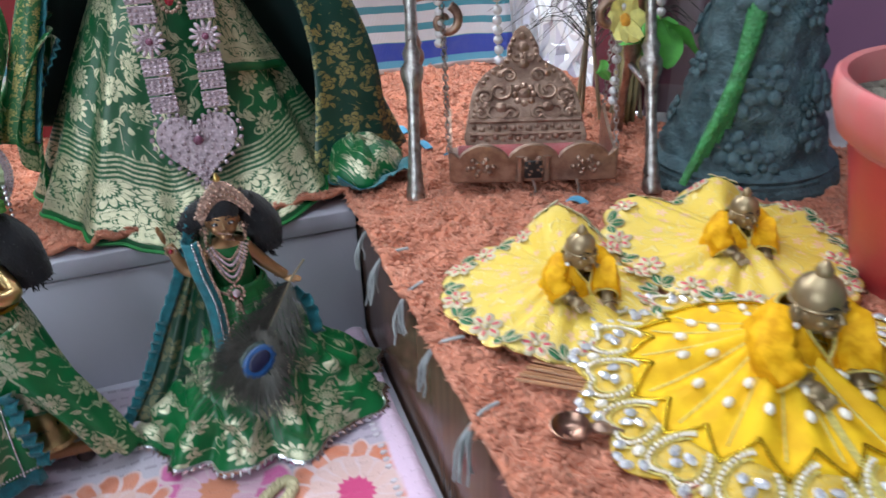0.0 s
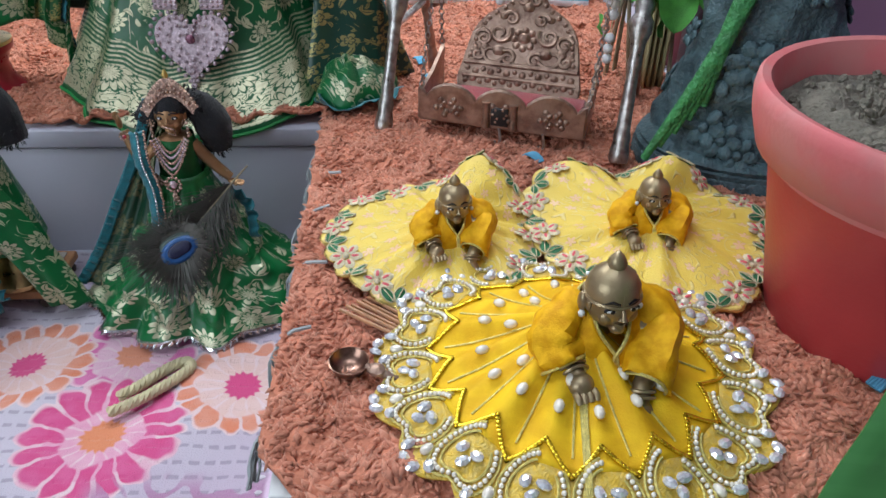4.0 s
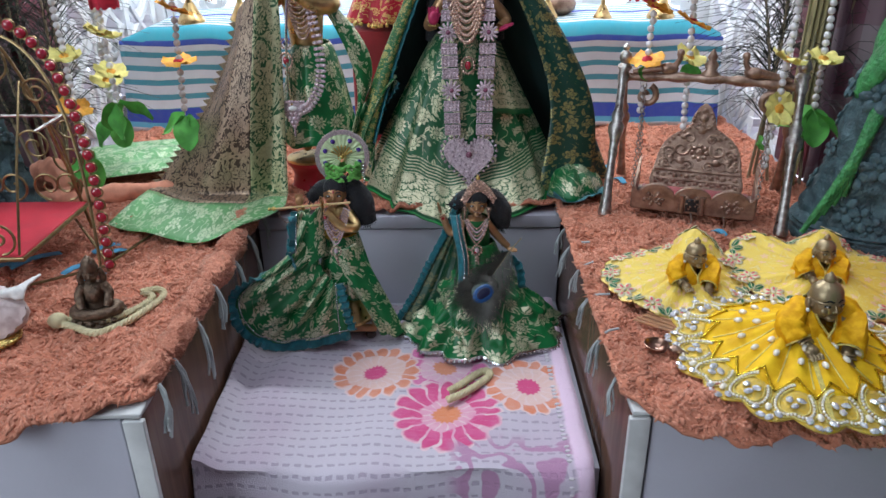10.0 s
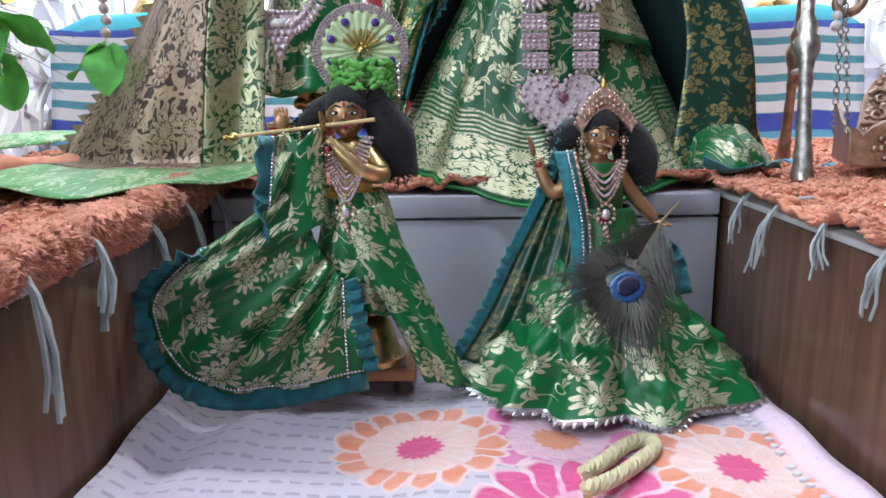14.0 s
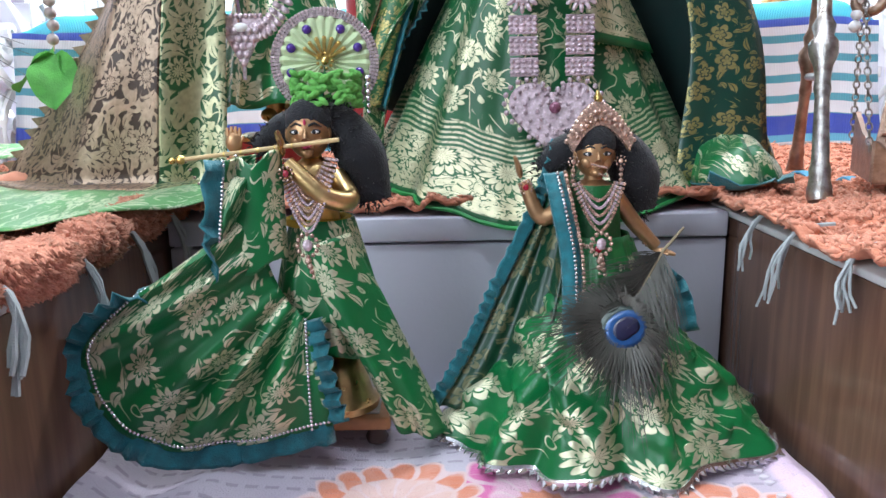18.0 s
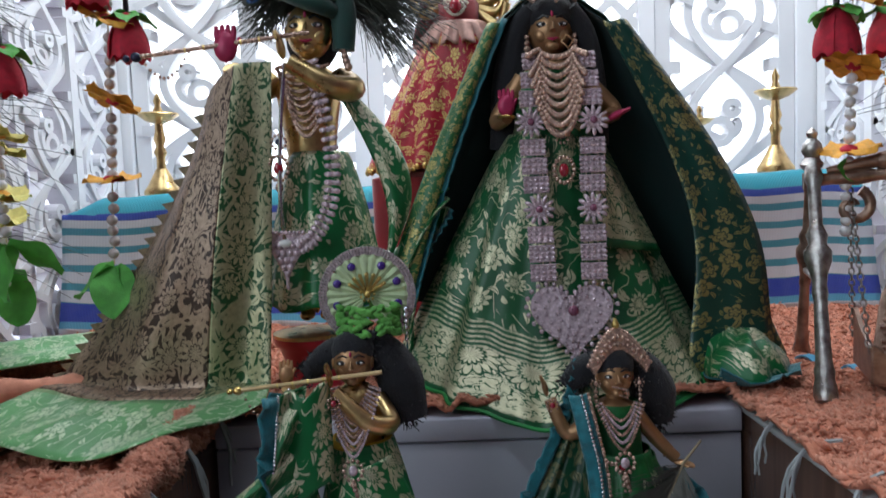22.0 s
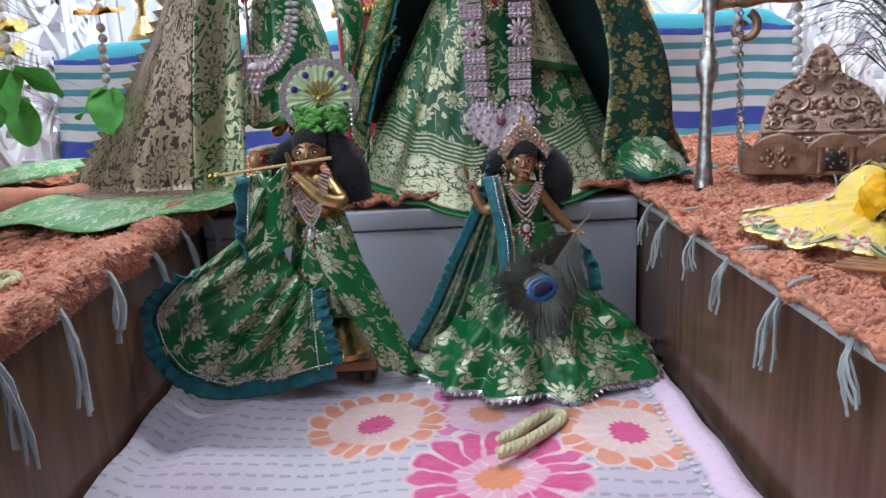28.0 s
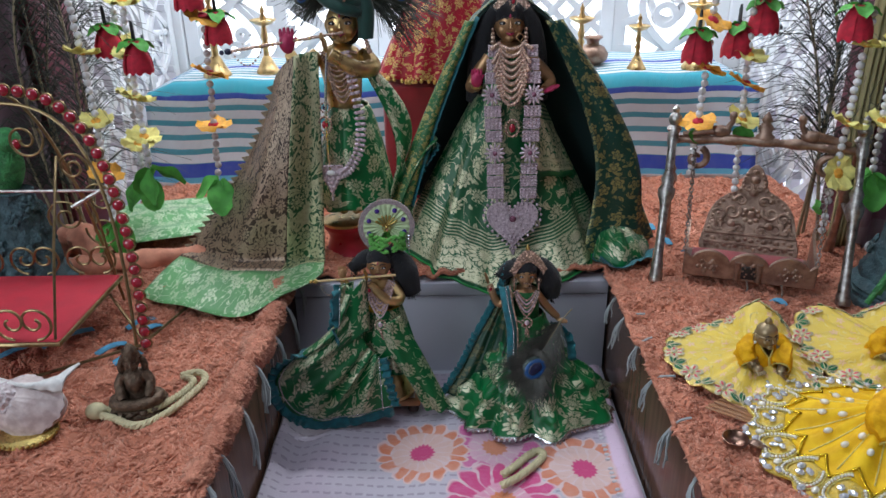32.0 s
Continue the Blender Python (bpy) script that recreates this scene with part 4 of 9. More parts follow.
for x, y, a, ln in ((-0.318, -0.128, 0.9, 0.026), (-0.322, -0.185, 0.9, 0.030), (-0.405, -0.150, 0.8, 0.05), (-0.345, -0.165, 0.8, 0.03), (-0.335, -0.115, 0.8, 0.03), (-0.44, -0.17, 0.7, 0.05), (-0.30, 0.20, 0.8, 0.022), (-0.29, 0.24, 0.8, 0.018)):
    rug_sprig(rug_l if y < 0.06 else rug_b, x, y, TOP + 0.0105, a, ln)


# the towel: lies on the sunken shelf, climbs a little at the sides and falls over the front edge
def towel():
    root = thing("towel", "pink and white terry towel printed with orange and pink flowers", "towel")
    u, s = np.linspace(-0.198, 0.170, 56), np.linspace(-0.02, 0.62, 100)
    U, S = np.meshgrid(u, s)
    y = -0.035 - np.minimum(S, 0.268)
    over = np.clip(S - 0.268, 0, None)
    bend = 1 - np.exp(-over / 0.02)
    y = y - 0.022 * bend
    z = LOW + 0.004 - np.clip(over - 0.012, 0, None) - 0.004 * bend
    z = z + 0.0018 * np.sin(U * 60 + S * 14) + 0.0012 * np.sin(S * 90 + U * 20) * (S < 0.3)
    z = z + 0.014 * np.exp(-((U + 0.185) / 0.014) ** 2) * (S < 0.28) + 0.007 * np.exp(-((U - 0.165) / 0.010) ** 2) * (S < 0.28)
    z = z + 0.007 * np.exp(-((U + 0.135 + 0.3 * (S - 0.12)) / 0.016) ** 2) * np.exp(-((S - 0.1) / 0.12) ** 2)
    y = y + 0.006 * np.sin(U * 30) * (over > 0.01)
    p = np.stack([np.clip(U, INNER_L + 0.004, INNER_R - 0.004), y, z], -1)
    part("cloth", Geo().grid(p, 0, np.stack([U, -0.035 - S], -1)), TOWEL, root, thick=0.003)
    g = Geo()
    for i in range(78):
        q = p[min(99, int(i * 1.25) + 2), -4]
        g.ball((q[0], q[1], q[2] + 0.0022), (0.0030, 0.0018, 0.0018), 0, 6, 4)
    part("crochet_edge", g, plain("pale_crochet", (0.72, 0.66, 0.72), 0.9, 0, 0.2, 0.004), root, "pale crochet edging")


towel()


# back table under a striped cloth
def striped_table():
    root = thing("back_table", "low back table under a striped blue and white handloom cloth", "table")
    part("top", Geo().box((-0.43, 0.385, 0.130), (0.45, BACK_Y - 0.022, 0.150), bevel=0.002), STOOLW, root)
    for x in (-0.41, 0.43):
        for y in (0.40, BACK_Y - 0.05):
            part("leg", Geo().box((x - 0.015, y - 0.012, TOP), (x + 0.015, y + 0.018, 0.1302)), STOOLW, root)
    nx, ns = 90, 60
    u, s = np.linspace(-0.475, 0.475, nx), np.linspace(0, 1, ns)
    U, S = np.meshgrid(u, s)
    fall = 0.158 * np.clip(S / 0.45, 0, 1)
    back = 0.215 * np.clip((S - 0.45) / 0.55, 0, 1)
    end = np.clip((np.abs(U - 0.005) - 0.435) / 0.04, 0, 1)
    z = -0.004 + fall - end * 0.02 * (S > 0.4) + 0.0015 * np.sin(U * 50)
    round_ = np.clip((fall - 0.13) / 0.028, 0, 1)
    y = 0.372 - 0.026 * (1 - fall / 0.158) ** 2 + back + 0.012 * round_**2 + 0.005 * np.sin(U * 21 + 1) * (1 - fall / 0.158)
    p = np.stack([U, y, z], -1)[::-1]
    part("tablecloth", Geo().grid(p, 0, np.stack([U, fall + back], -1)[::-1]), STRIPED, root, "striped blue, teal and white handloom cloth", thick=0.002)


striped_table()

# ---------------------------------------------------------------- brass lamps and small vessels
def diya(at, h, label="small brass pedestal oil lamp on the striped cloth"):
    root = thing("oil_lamp", label, "oil lamp", "brass oil lamps", at=at)
    k = h / 0.11
    part("base", Geo().lathe([(0.019 * k, 0), (0.0195 * k, 0.004 * k), (0.016 * k, 0.009 * k), (0.010 * k, 0.020 * k), (0.006 * k, 0.028 * k)], segs=20), BRASS, root)
    part("stem", Geo().lathe([(0.005 * k, 0.027 * k), (0.0045 * k, 0.04 * k), (0.007 * k, 0.046 * k), (0.004 * k, 0.052 * k), (0.0065 * k, 0.06 * k), (0.0045 * k, 0.068 * k), (0.004 * k, 0.078 * k)], segs=14), BRASS, root)
    part("dish", Geo().lathe([(0.004 * k, 0.076 * k), (0.014 * k, 0.080 * k), (0.022 * k, 0.086 * k), (0.021 * k, 0.0875 * k), (0.013 * k, 0.083 * k), (0.004 * k, 0.084 * k)], segs=22), BRASS, root)
    part("finial", Geo().lathe([(0.004 * k, 0.083 * k), (0.0055 * k, 0.090 * k), (0.0028 * k, 0.096 * k), (0.0045 * k, 0.101 * k), (0.0005, 0.110 * k)], segs=12), BRASS, root)
    return root


CLOTH_Z = 0.155
for x, y, h in ((-0.37, 0.415, 0.125), (0.292, 0.415, 0.085), (0.385, 0.415, 0.125), (0.205, 0.43, 0.10), (-0.295, 0.44, 0.105)):
    diya((x, y, CLOTH_Z), h)
pot = thing("small_kalash", "small red and brass kalash pot on the striped cloth", "pot", at=(0.232, 0.47, CLOTH_Z))
part("body", Geo().lathe([(0.012, 0), (0.024, 0.008), (0.026, 0.018), (0.019, 0.028), (0.011, 0.032)]), COPPER, pot, "copper and red pot")
part("rim", Geo().lathe([(0.010, 0.031), (0.010, 0.038), (0.016, 0.043), (0.015, 0.045), (0.009, 0.040)]), COPPER, pot)


# ---------------------------------------------------------------- figures: each one plain mesh
def face(g, c, r, skin, white, black, tilt=0.0, paint=None):
    """A head with brow, nose, eyes and lips that looks towards -y."""
    turn = Euler((tilt, 0, 0)).to_matrix().to_4x4()
    at = lambda x, y, z: np.array(c) + np.array(turn.to_3x3() @ Vector((x * r, y * r, z * r)))
    g.ball(c, (r * 0.86, r * 0.86, r * 1.04), skin, 18, 14)
    g.tube([at(0, -0.80, 0.16), at(0, -0.92, -0.04), at(0, -1.00, -0.20)], [r * 0.06, r * 0.08, r * 0.12], 8, skin)
    for s in (-1, 1):
        g.ball(at(s * 0.09, -0.90, -0.22), (r * 0.08, r * 0.08, r * 0.06), skin, 7, 5)
        g.ball(at(s * 0.38, -0.52, -0.30), (r * 0.30, r * 0.24, r * 0.30), skin, 12, 9)
    g.ball(at(0, -0.62, -0.74), (r * 0.28, r * 0.24, r * 0.22), skin, 9, 7)
    for s in (-1, 1):
        # a dark outline, the white, the iris and an arched brow
        g.ball(at(s * 0.36, -0.715, 0.08), (r * 0.27, r * 0.09, r * 0.115), black, 10, 6)
        g.ball(at(s * 0.36, -0.745, 0.075), (r * 0.205, r * 0.085, r * 0.075), white, 10, 6)
        g.ball(at(s * 0.35, -0.815, 0.08), (r * 0.085, r * 0.04, r * 0.08), black, 8, 6)
        g.tube([at(s * 0.14, -0.83, 0.33), at(s * 0.36, -0.77, 0.42), at(s * 0.62, -0.58, 0.27)], [r * 0.045, r * 0.05, r * 0.02], 5, black)
        g.ball(at(s * 0.84, -0.05, -0.05), (r * 0.10, r * 0.20, r * 0.28), skin, 8, 6)
    lips = skin if paint is None else paint
    g.tube([at(-0.22, -0.78, -0.46), at(0, -0.86, -0.52), at(0.22, -0.78, -0.46)], [r * 0.03, r * 0.07, r * 0.03], 6, lips)
    if paint is not None:
        g.ball(at(0, -0.80, 0.46), (r * 0.06, r * 0.05, r * 0.13), paint, 8, 5)


def limb(g, pts, r, mat=0):
    g.tube(smoothpath(pts, 14), np.interp(np.linspace(0, 1, 14), np.linspace(0, 1, len(r)), r), 10, mat)


def hand_shape(g, at, r, up, mat=0):
    """A small raised palm with finger ridges."""
    up = Vector(up).normalized()
    turn = up.to_track_quat("Z", "Y").to_matrix().to_4x4()
    g.ball(at, (r * 0.80, r * 0.36, r * 1.02), mat, 10, 7, turn)
    for k in range(4):
        a = np.array(at) + np.array(turn.to_3x3() @ Vector(((k - 1.5) * r * 0.36, -0.05 * r, r * 0.6)))
        b = a + np.array(turn.to_3x3() @ Vector(((k - 1.5) * r * 0.03, -0.12 * r, r * (0.95 - 0.12 * abs(k - 1.5)))))
        g.tube([a, (a + b) / 2, b], [r * 0.21, r * 0.20, r * 0.13], 7, mat)
    a = np.array(at) + np.array(turn.to_3x3() @ Vector((-r * 0.6, -0.05 * r, r * 0.05)))
    g.tube([a, a + np.array(turn.to_3x3() @ Vector((-r * 0.35, -0.1 * r, r * 0.55)))], [r * 0.20, r * 0.13], 7, mat)


def crawling_idol(at, k, yaw, label):
    """A small kneeling brass infant: head with a topknot, torso, two forearms resting on the ground."""
    g = Geo()
    g.ball((0, 0.012, 0.026), (0.014, 0.014, 0.022), 0, 12, 8)
    face(g, (0, -0.002, 0.056), 0.0148, 0, 1, 2)
    g.lathe([(0.0130, -0.004), (0.0134, 0.000), (0.0126, 0.0050), (0.0100, 0.0090), (0.0062, 0.0118), (0.0042, 0.0130), (0.0048, 0.0150), (0.0034, 0.0180), (0.0006, 0.0212)], (0, -0.001, 0.0610), 14, 0)
    g.tube(ring(0, 0, 0.0133, 24).dot([[1, 0, 0], [0, 1, 0]]) + [0, -0.001, 0.0590], 0.0011, 6, 0)
    g.tube(smoothpath([(0, -0.0142, 0.0600), (0, -0.0120, 0.0668), (0, -0.0050, 0.0730)], 8), 0.0008, 5, 0)
    # two forearms end in closed fists with double bangles
    for sx, elbow, wrist, fist, dip in ((-1, (-0.025, -0.002, 0.030), (-0.0215, -0.015, 0.026), (-0.0205, -0.0235, 0.0235), 0.35), (1, (0.022, -0.010, 0.030), (0.0085, -0.029, 0.0185), (0.0068, -0.0345, 0.0110), 1.1)):
        limb(g, [(sx * 0.014, 0.006, 0.042), elbow, wrist, fist], [0.0065, 0.006, 0.0048, 0.0045])
        aim = Vector(np.array(fist) - wrist).normalized()
        turn = aim.to_track_quat("Z", "Y").to_matrix().to_4x4()
        g.ball(fist, (0.0066, 0.0056, 0.0062), 0, 12, 8, turn)
        for j in range(4):
            q = np.array(fist) + np.array(turn.to_3x3() @ Vector(((j - 1.5) * 0.0031, 0.0, 0.004)))
            e = q + np.array(aim) * 0.0045 + np.array((0, -0.001, -0.0022 * dip))
            g.tube([q, (q + e) / 2 + [0, -0.0008, 0.0008], e], [0.0019, 0.0019, 0.0013], 7, 0)
        for slip in (0.0, 0.0028):
            c = np.array(wrist) + np.array(aim) * (slip - 0.0005)
            g.tube([c + np.array(turn.to_3x3() @ Vector((0.0064 * math.cos(a), 0.0064 * math.sin(a), 0))) for a in np.linspace(0, 2 * np.pi, 16, endpoint=False)], 0.0010, 5, 0, closed=True)
    for sx in (-1, 1):
        g.ball((sx * 0.0142, 0.0005, 0.0545), (0.0022, 0.0034, 0.0058), 0, 9, 7)
        g.ball((sx * 0.0150, -0.0022, 0.0492), (0.0019, 0.0019, 0.0019), 1, 8, 6)
    for s in (-1, 1):
        limb(g, [(s * 0.010, 0.012, 0.014), (s * 0.024, 0.0, 0.010), (s * 0.020, 0.022, 0.006)], [0.009, 0.008, 0.005])
    g.moved(pose(*at, 0, 0, yaw) @ Matrix.Scale(k, 4))
    return solid("brass_idol", g, [OLDBRASS, EYEWHITE, EYEBLACK], label, "idol", "crawling brass idols")


# ---------------------------------------------------------------- yellow dresses
def jacket(root, at, k, yaw, mat, trim):
    """A short open jacket with two wide sleeves, laid round the idol's shoulders."""
    m = pose(*at, 0, 0, yaw) @ Matrix.Scale(k, 4)
    g = Geo()
    a, s = np.linspace(-1, 1, 56), np.linspace(0, 1, 16)
    A, S = np.meshgrid(a, s)
    # the front opening is wide at the neck and closes to a point over the chest
    A = radians(90) + A * radians(180) * (1 - 0.26 * np.clip(1 - S * 1.7, 0, 1))
    r = 0.0095 + 0.019 * S**0.8 + 0.0016 * np.sin(A * 9 + 2 * S) * S
    p = np.stack([r * np.cos(A) * 1.14, 0.006 + r * np.sin(A) * 0.92, 0.0475 - 0.038 * S**1.25], -1)
    g.grid(p)
    part("bodice", g.moved(m), mat, root, thick=0.0012)
    for sx in (-1, 1):
        g = Geo()
        end = np.array((-0.0235, -0.0125, 0.0255)) if sx < 0 else np.array((0.0090, -0.0255, 0.0200))
        path = smoothpath([(sx * 0.010, 0.008, 0.043), (sx * 0.0255, -0.003, 0.034), end], 12)
        g.tube(path, np.linspace(0.0088, 0.0105, 12) + 0.0007 * np.sin(np.arange(12) * 2.2), 16, 0, caps=False)
        q = g.v[-1].reshape(12, -1, 3)
        turn = np.linspace(0, 2 * np.pi, q.shape[1], endpoint=False)
        q += (q - path[:, None]) * (0.16 * np.sin(turn * 3 + np.arange(12)[:, None] * 0.7) + 0.08 * np.sin(turn * 5 + 1))[..., None] * np.linspace(0.4, 1.3, 12)[:, None, None]
        part("sleeve", g.moved(m), mat, root, thick=0.001)
        g = Geo()
        tan = path[-1] - path[-2]
        q = Vector(tan).to_track_quat("Z", "Y").to_matrix()
        g.tube([path[-1] + np.array(q @ Vector((0.0098 * np.cos(x), 0.0098 * np.sin(x), 0))) for x in np.linspace(0, 2 * np.pi, 20)], 0.0008, 6)
        part("cuff_braid", g.moved(m), trim, root, "gold braid cuff")
    g = Geo()
    for col in (0, -1):
        g.tube(p[:, col] + [0.0006 if col else -0.0006, -0.0010, 0], 0.0009, 6)
    g.tube(p[0], 0.0009, 6)
    part("neck_braid", g.moved(m), trim, root, "gold braid along the opening")


def big_dress(at, R, yaw, wearer, wk):
    cx, cy, cz = at
    root = thing("yellow_dress", "bright yellow velvet dress edged with pearls, crystals and gold braid", "dress", "yellow dresses")
    N = 16
    hem = lambda a: 1.0 + 0.10 * (np.abs(np.sin(N * a / 2)) - 0.6)
    a, s = np.linspace(0, 2 * np.pi, 193), np.linspace(0.10, 1, 30)
    A, S = np.meshgrid(a, s)

    def surf(A, S, lift=0.0):
        r = R * S * np.where(S > 0.8, 1 + (hem(A) - 1) * (S - 0.8) / 0.2, 1.0)
        z = cz + 0.004 + 0.038 * np.clip(1 - S, 0, 1) ** 1.5 + (0.0034 * np.cos(N * A) + 0.0028 * np.sin(5 * A + 2 * S) + 0.0016 * np.sin(11 * A + 3)) * np.clip(1.1 - S, 0, 1) * np.clip(S * 2, 0, 1) + 0.0022 * np.sin(3 * A + 1) * S + lift
        front = np.clip(-np.sin(A), 0, 1) ** 2
        z = z - 0.030 * np.clip(S - 0.72, 0, 1) * front * 0.6
        return np.stack([cx + r * np.cos(A), cy + r * np.sin(A), z], -1)

    part("skirt", Geo().grid(surf(A, S)[:21]), YELLOWC, root, thick=0.0016)
    part("border_net", Geo().grid(surf(A, S)[20:]), YELLOWNET, root, "yellow border net", thick=0.0016)
    g = Geo()
    for k in range(N):
        th = 2 * np.pi * (k + 0.5) / N
        sp = np.linspace(0.16, 0.66, 14)
        g.tube(surf(np.full(14, th), sp, 0.0013), 0.00055, 5)
        # zigzag line of gold sequins between the panels and the border
        z1 = np.linspace(0, 1, 12)
        for sg in (-1, 1):
            for q in surf(th + sg * z1 * np.pi / N, 0.75 - 0.13 * z1, 0.0018):
                g.ball(q, (0.0014, 0.0014, 0.0010), 1, 6, 4)
    part("gold_braid", g, [LACE, plain("yellow_gold_sequin", (0.80, 0.56, 0.03), 0.22, 0.8, 0.4, 0.003)], root, "gold thread and sequin lines")
    g, gems, drops = Geo(), [], []
    for k in range(N):
        th = 2 * np.pi * k / N
        c = surf(np.array(th), np.array(0.84))
        w = R * np.pi / N * 0.84
        loop = lambda rr, t: surf(np.array(th + np.cos(t) * w * rr / (R * 0.84) * 0.92), np.array(0.83 + np.sin(t) * w * rr / R * 0.95), 0.0018)
        for rr in (0.72, 1.03):
            part("loop_braid", Geo().tube([loop(rr, t) for t in np.linspace(radians(-38), radians(262), 26)], 0.00065, 5), LACE, root)
        for rr, n0 in ((0.88, 30),):
            for t in np.linspace(radians(-36), radians(262), n0):
                da, ds = np.cos(t) * w * rr / (R * 0.84), np.sin(t) * w * rr / R
                # the loop opens on one side and curls in, as a comma does
                q = surf(np.array(th + da * 0.92), np.array(0.83 + ds * 0.95), 0.0022)
                g.ball(q, 0.00128, 0, 7, 5)
        for j, (da, ds) in enumerate(((-0.05, -0.015), (0.05, -0.015), (0.0, 0.052))):
            gems.append((th + da, 0.83 + ds, j))
        for j, (da, ds) in enumerate(((-0.085, 0.955), (-0.03, 0.99), (0.03, 0.99), (0.085, 0.955))):
            gems.append((th + np.pi / N + da, ds, j))
        drops.append((th + np.pi / N, 0.90))
        drops.append((th + np.pi / N * 0.2, 0.47))
        if k % 2:
            drops.append((th + np.pi / N * 0.6, 0.33))
    tagged(part("pearl_border", g, PEARL, root, "loops of small white pearls"), kind="stuff")
    gem = Geo().lathe([(0.0001, 0.0022), (0.0020, 0.0021), (0.0042, 0.0006), (0.0042, -0.0004), (0.0015, -0.001)], segs=9, flat=0.74).mesh("crystal", [CRYSTAL], False)
    drop = Geo().ball((0, 0, 0), (0.0036, 0.0025, 0.0022), 0, 10, 7).mesh("pearl_drop", [PEARL])
    for th, s, j in gems:
        q = surf(np.array(th), np.array(min(s, 1.0)), 0.0024)
        ob = part("crystal", gem, CRYSTAL, root)
        ob.matrix_basis = Matrix.Translation(q) @ Euler((0.2 * math.sin(j + th * 5), 0.2 * math.cos(th * 7), th + j * 1.3)).to_matrix().to_4x4() @ Matrix.Scale(0.86, 4)
    for th, s in drops:
        ob = part("pearl_drop", drop, PEARL, root)
        ob.matrix_basis = Matrix.Translation(surf(np.array(th), np.array(s), 0.0022)) @ Euler((0, 0.2, th)).to_matrix().to_4x4()
    jacket(root, wearer, wk, yaw, YELLOWJ, LACE)
    g = Geo()
    sp = np.linspace(0.15, 0.98, 16)
    for da in (-0.035, 0.0, 0.035):
        g.tube(surf(np.full(16, radians(-96)) + da * 0.3 / sp, sp, 0.002), 0.0007, 6)
    part("front_braid", g, LACE, root, "gold braid down the front")
    return root


def floral_cloth():
    """Pale yellow cloth; near the edge (v = 0) a band of embroidered pink flowers and green leaves."""
    t = Net("yellow_embroidered_cloth")
    uv = t.n("TexCoord").outputs["UV"]
    s = t.n("SeparateXYZ")
    t.put(s.inputs[0], uv)
    v = s.outputs[1]
    col = t.mix(t.noise(uv, 50.0, 3.0), (0.74, 0.50, 0.050), (0.78, 0.58, 0.110))
    col = t.mix(t.m("MULTIPLY", t.step(v, 0.022, 0.004), 0.45), col, (0.78, 0.62, 0.24))
    curl = t.m("FRACT", t.m("MULTIPLY", t.noise(uv, 60.0, 1.0, 0.5, 0.7), 6.0))
    thread = t.m("MULTIPLY", t.step(t.m("ABSOLUTE", t.m("SUBTRACT", curl, 0.5)), 0.12, 0.05), t.step(t.noise(uv, 90.0, 1.0), 0.42, 0.5))
    col = t.mix(t.m("MULTIPLY", thread, 0.6), col, (0.80, 0.66, 0.30))
    mask = thread
    for sc, lo, hi, c, size, pet in ((70.0, 0.002, 0.060, (0.82, 0.52, 0.30), 0.20, 5.0),):
        vor = t.n("TexVoronoi", voronoi_dimensions="2D")
        vor.inputs["Scale"].default_value, vor.inputs["Randomness"].default_value = 1.0, 0.6
        p = t.v("ADD", t.scale(uv, sc), (sc, 3.3 * sc, 0))
        t.put(vor.inputs["Vector"], p)
        q = t.n("SeparateXYZ")
        t.put(q.inputs[0], t.v("SUBTRACT", p, vor.outputs["Position"]))
        cs = t.n("SeparateColor")
        t.put(cs.inputs[0], vor.outputs["Color"])
        ang = t.m("MULTIPLY_ADD", t.m("ARCTAN2", q.outputs[1], q.outputs[0]), pet / 2, t.m("MULTIPLY", cs.outputs[0], 6.0))
        lob = t.m("ABSOLUTE", t.m("COSINE", ang))
        lim = t.m("MULTIPLY_ADD", lob, size, 0.10)
        fl = t.m("MULTIPLY", t.step(t.m("SUBTRACT", lim, vor.outputs["Distance"]), 0.0, 0.04), t.step(lob, 0.1, 0.3))
        fl = t.m("MULTIPLY", fl, t.m("MULTIPLY", t.step(v, hi, hi - 0.006), t.step(cs.outputs[1], 0.32, 0.36)))
        col = t.mix(fl, col, c)
        mask = t.m("MAXIMUM", mask, fl)
    t.set(Base_Color=col, Roughness=t.fmix(mask, 0.6, 0.35))
    t.bump(t.m("ADD", mask, t.m("MULTIPLY", t.noise(uv, 700.0, 2.0), 0.7)), 0.7, 0.0009)
    return t.mat


FLORAL = floral_cloth()
EMB_GOLD = plain("pale_gold_embroidery", (0.72, 0.62, 0.42), 0.5, 0.35, 0.35, 0.002, 0.8, 0.0007)
EMB_PINK = plain("pink_embroidery", (0.72, 0.10, 0.13), 0.6, 0.0, 0.25, 0.002, 0.6, 0.0006)
EMB_GREEN = plain("green_embroidery", (0.02, 0.19, 0.07), 0.55, 0.0, 0.4, 0.002, 0.8, 0.0006)
g = Geo()
for k in range(6):
    t = 2 * math.pi * k / 6
    g.ball((0.0062 * math.cos(t), 0.0062 * math.sin(t), 0), (0.0040, 0.0032, 0.0011), 0, 9, 5, Euler((0, 0, t)).to_matrix().to_4x4())
    g.ball((0.0056 * math.cos(t), 0.0056 * math.sin(t), 0.0008), (0.0025, 0.0011, 0.0007), 1, 7, 5, Euler((0, 0, t)).to_matrix().to_4x4())
g.ball((0, 0, 0.0006), (0.002, 0.002, 0.0012), 0, 8, 5)
EMB_FLOWER = g.mesh("embroidered_flower", [EMB_GOLD, EMB_PINK])
g = Geo()
g.ball((0.0070, 0, 0), (0.0056, 0.0033, 0.0010), 0, 10, 5)
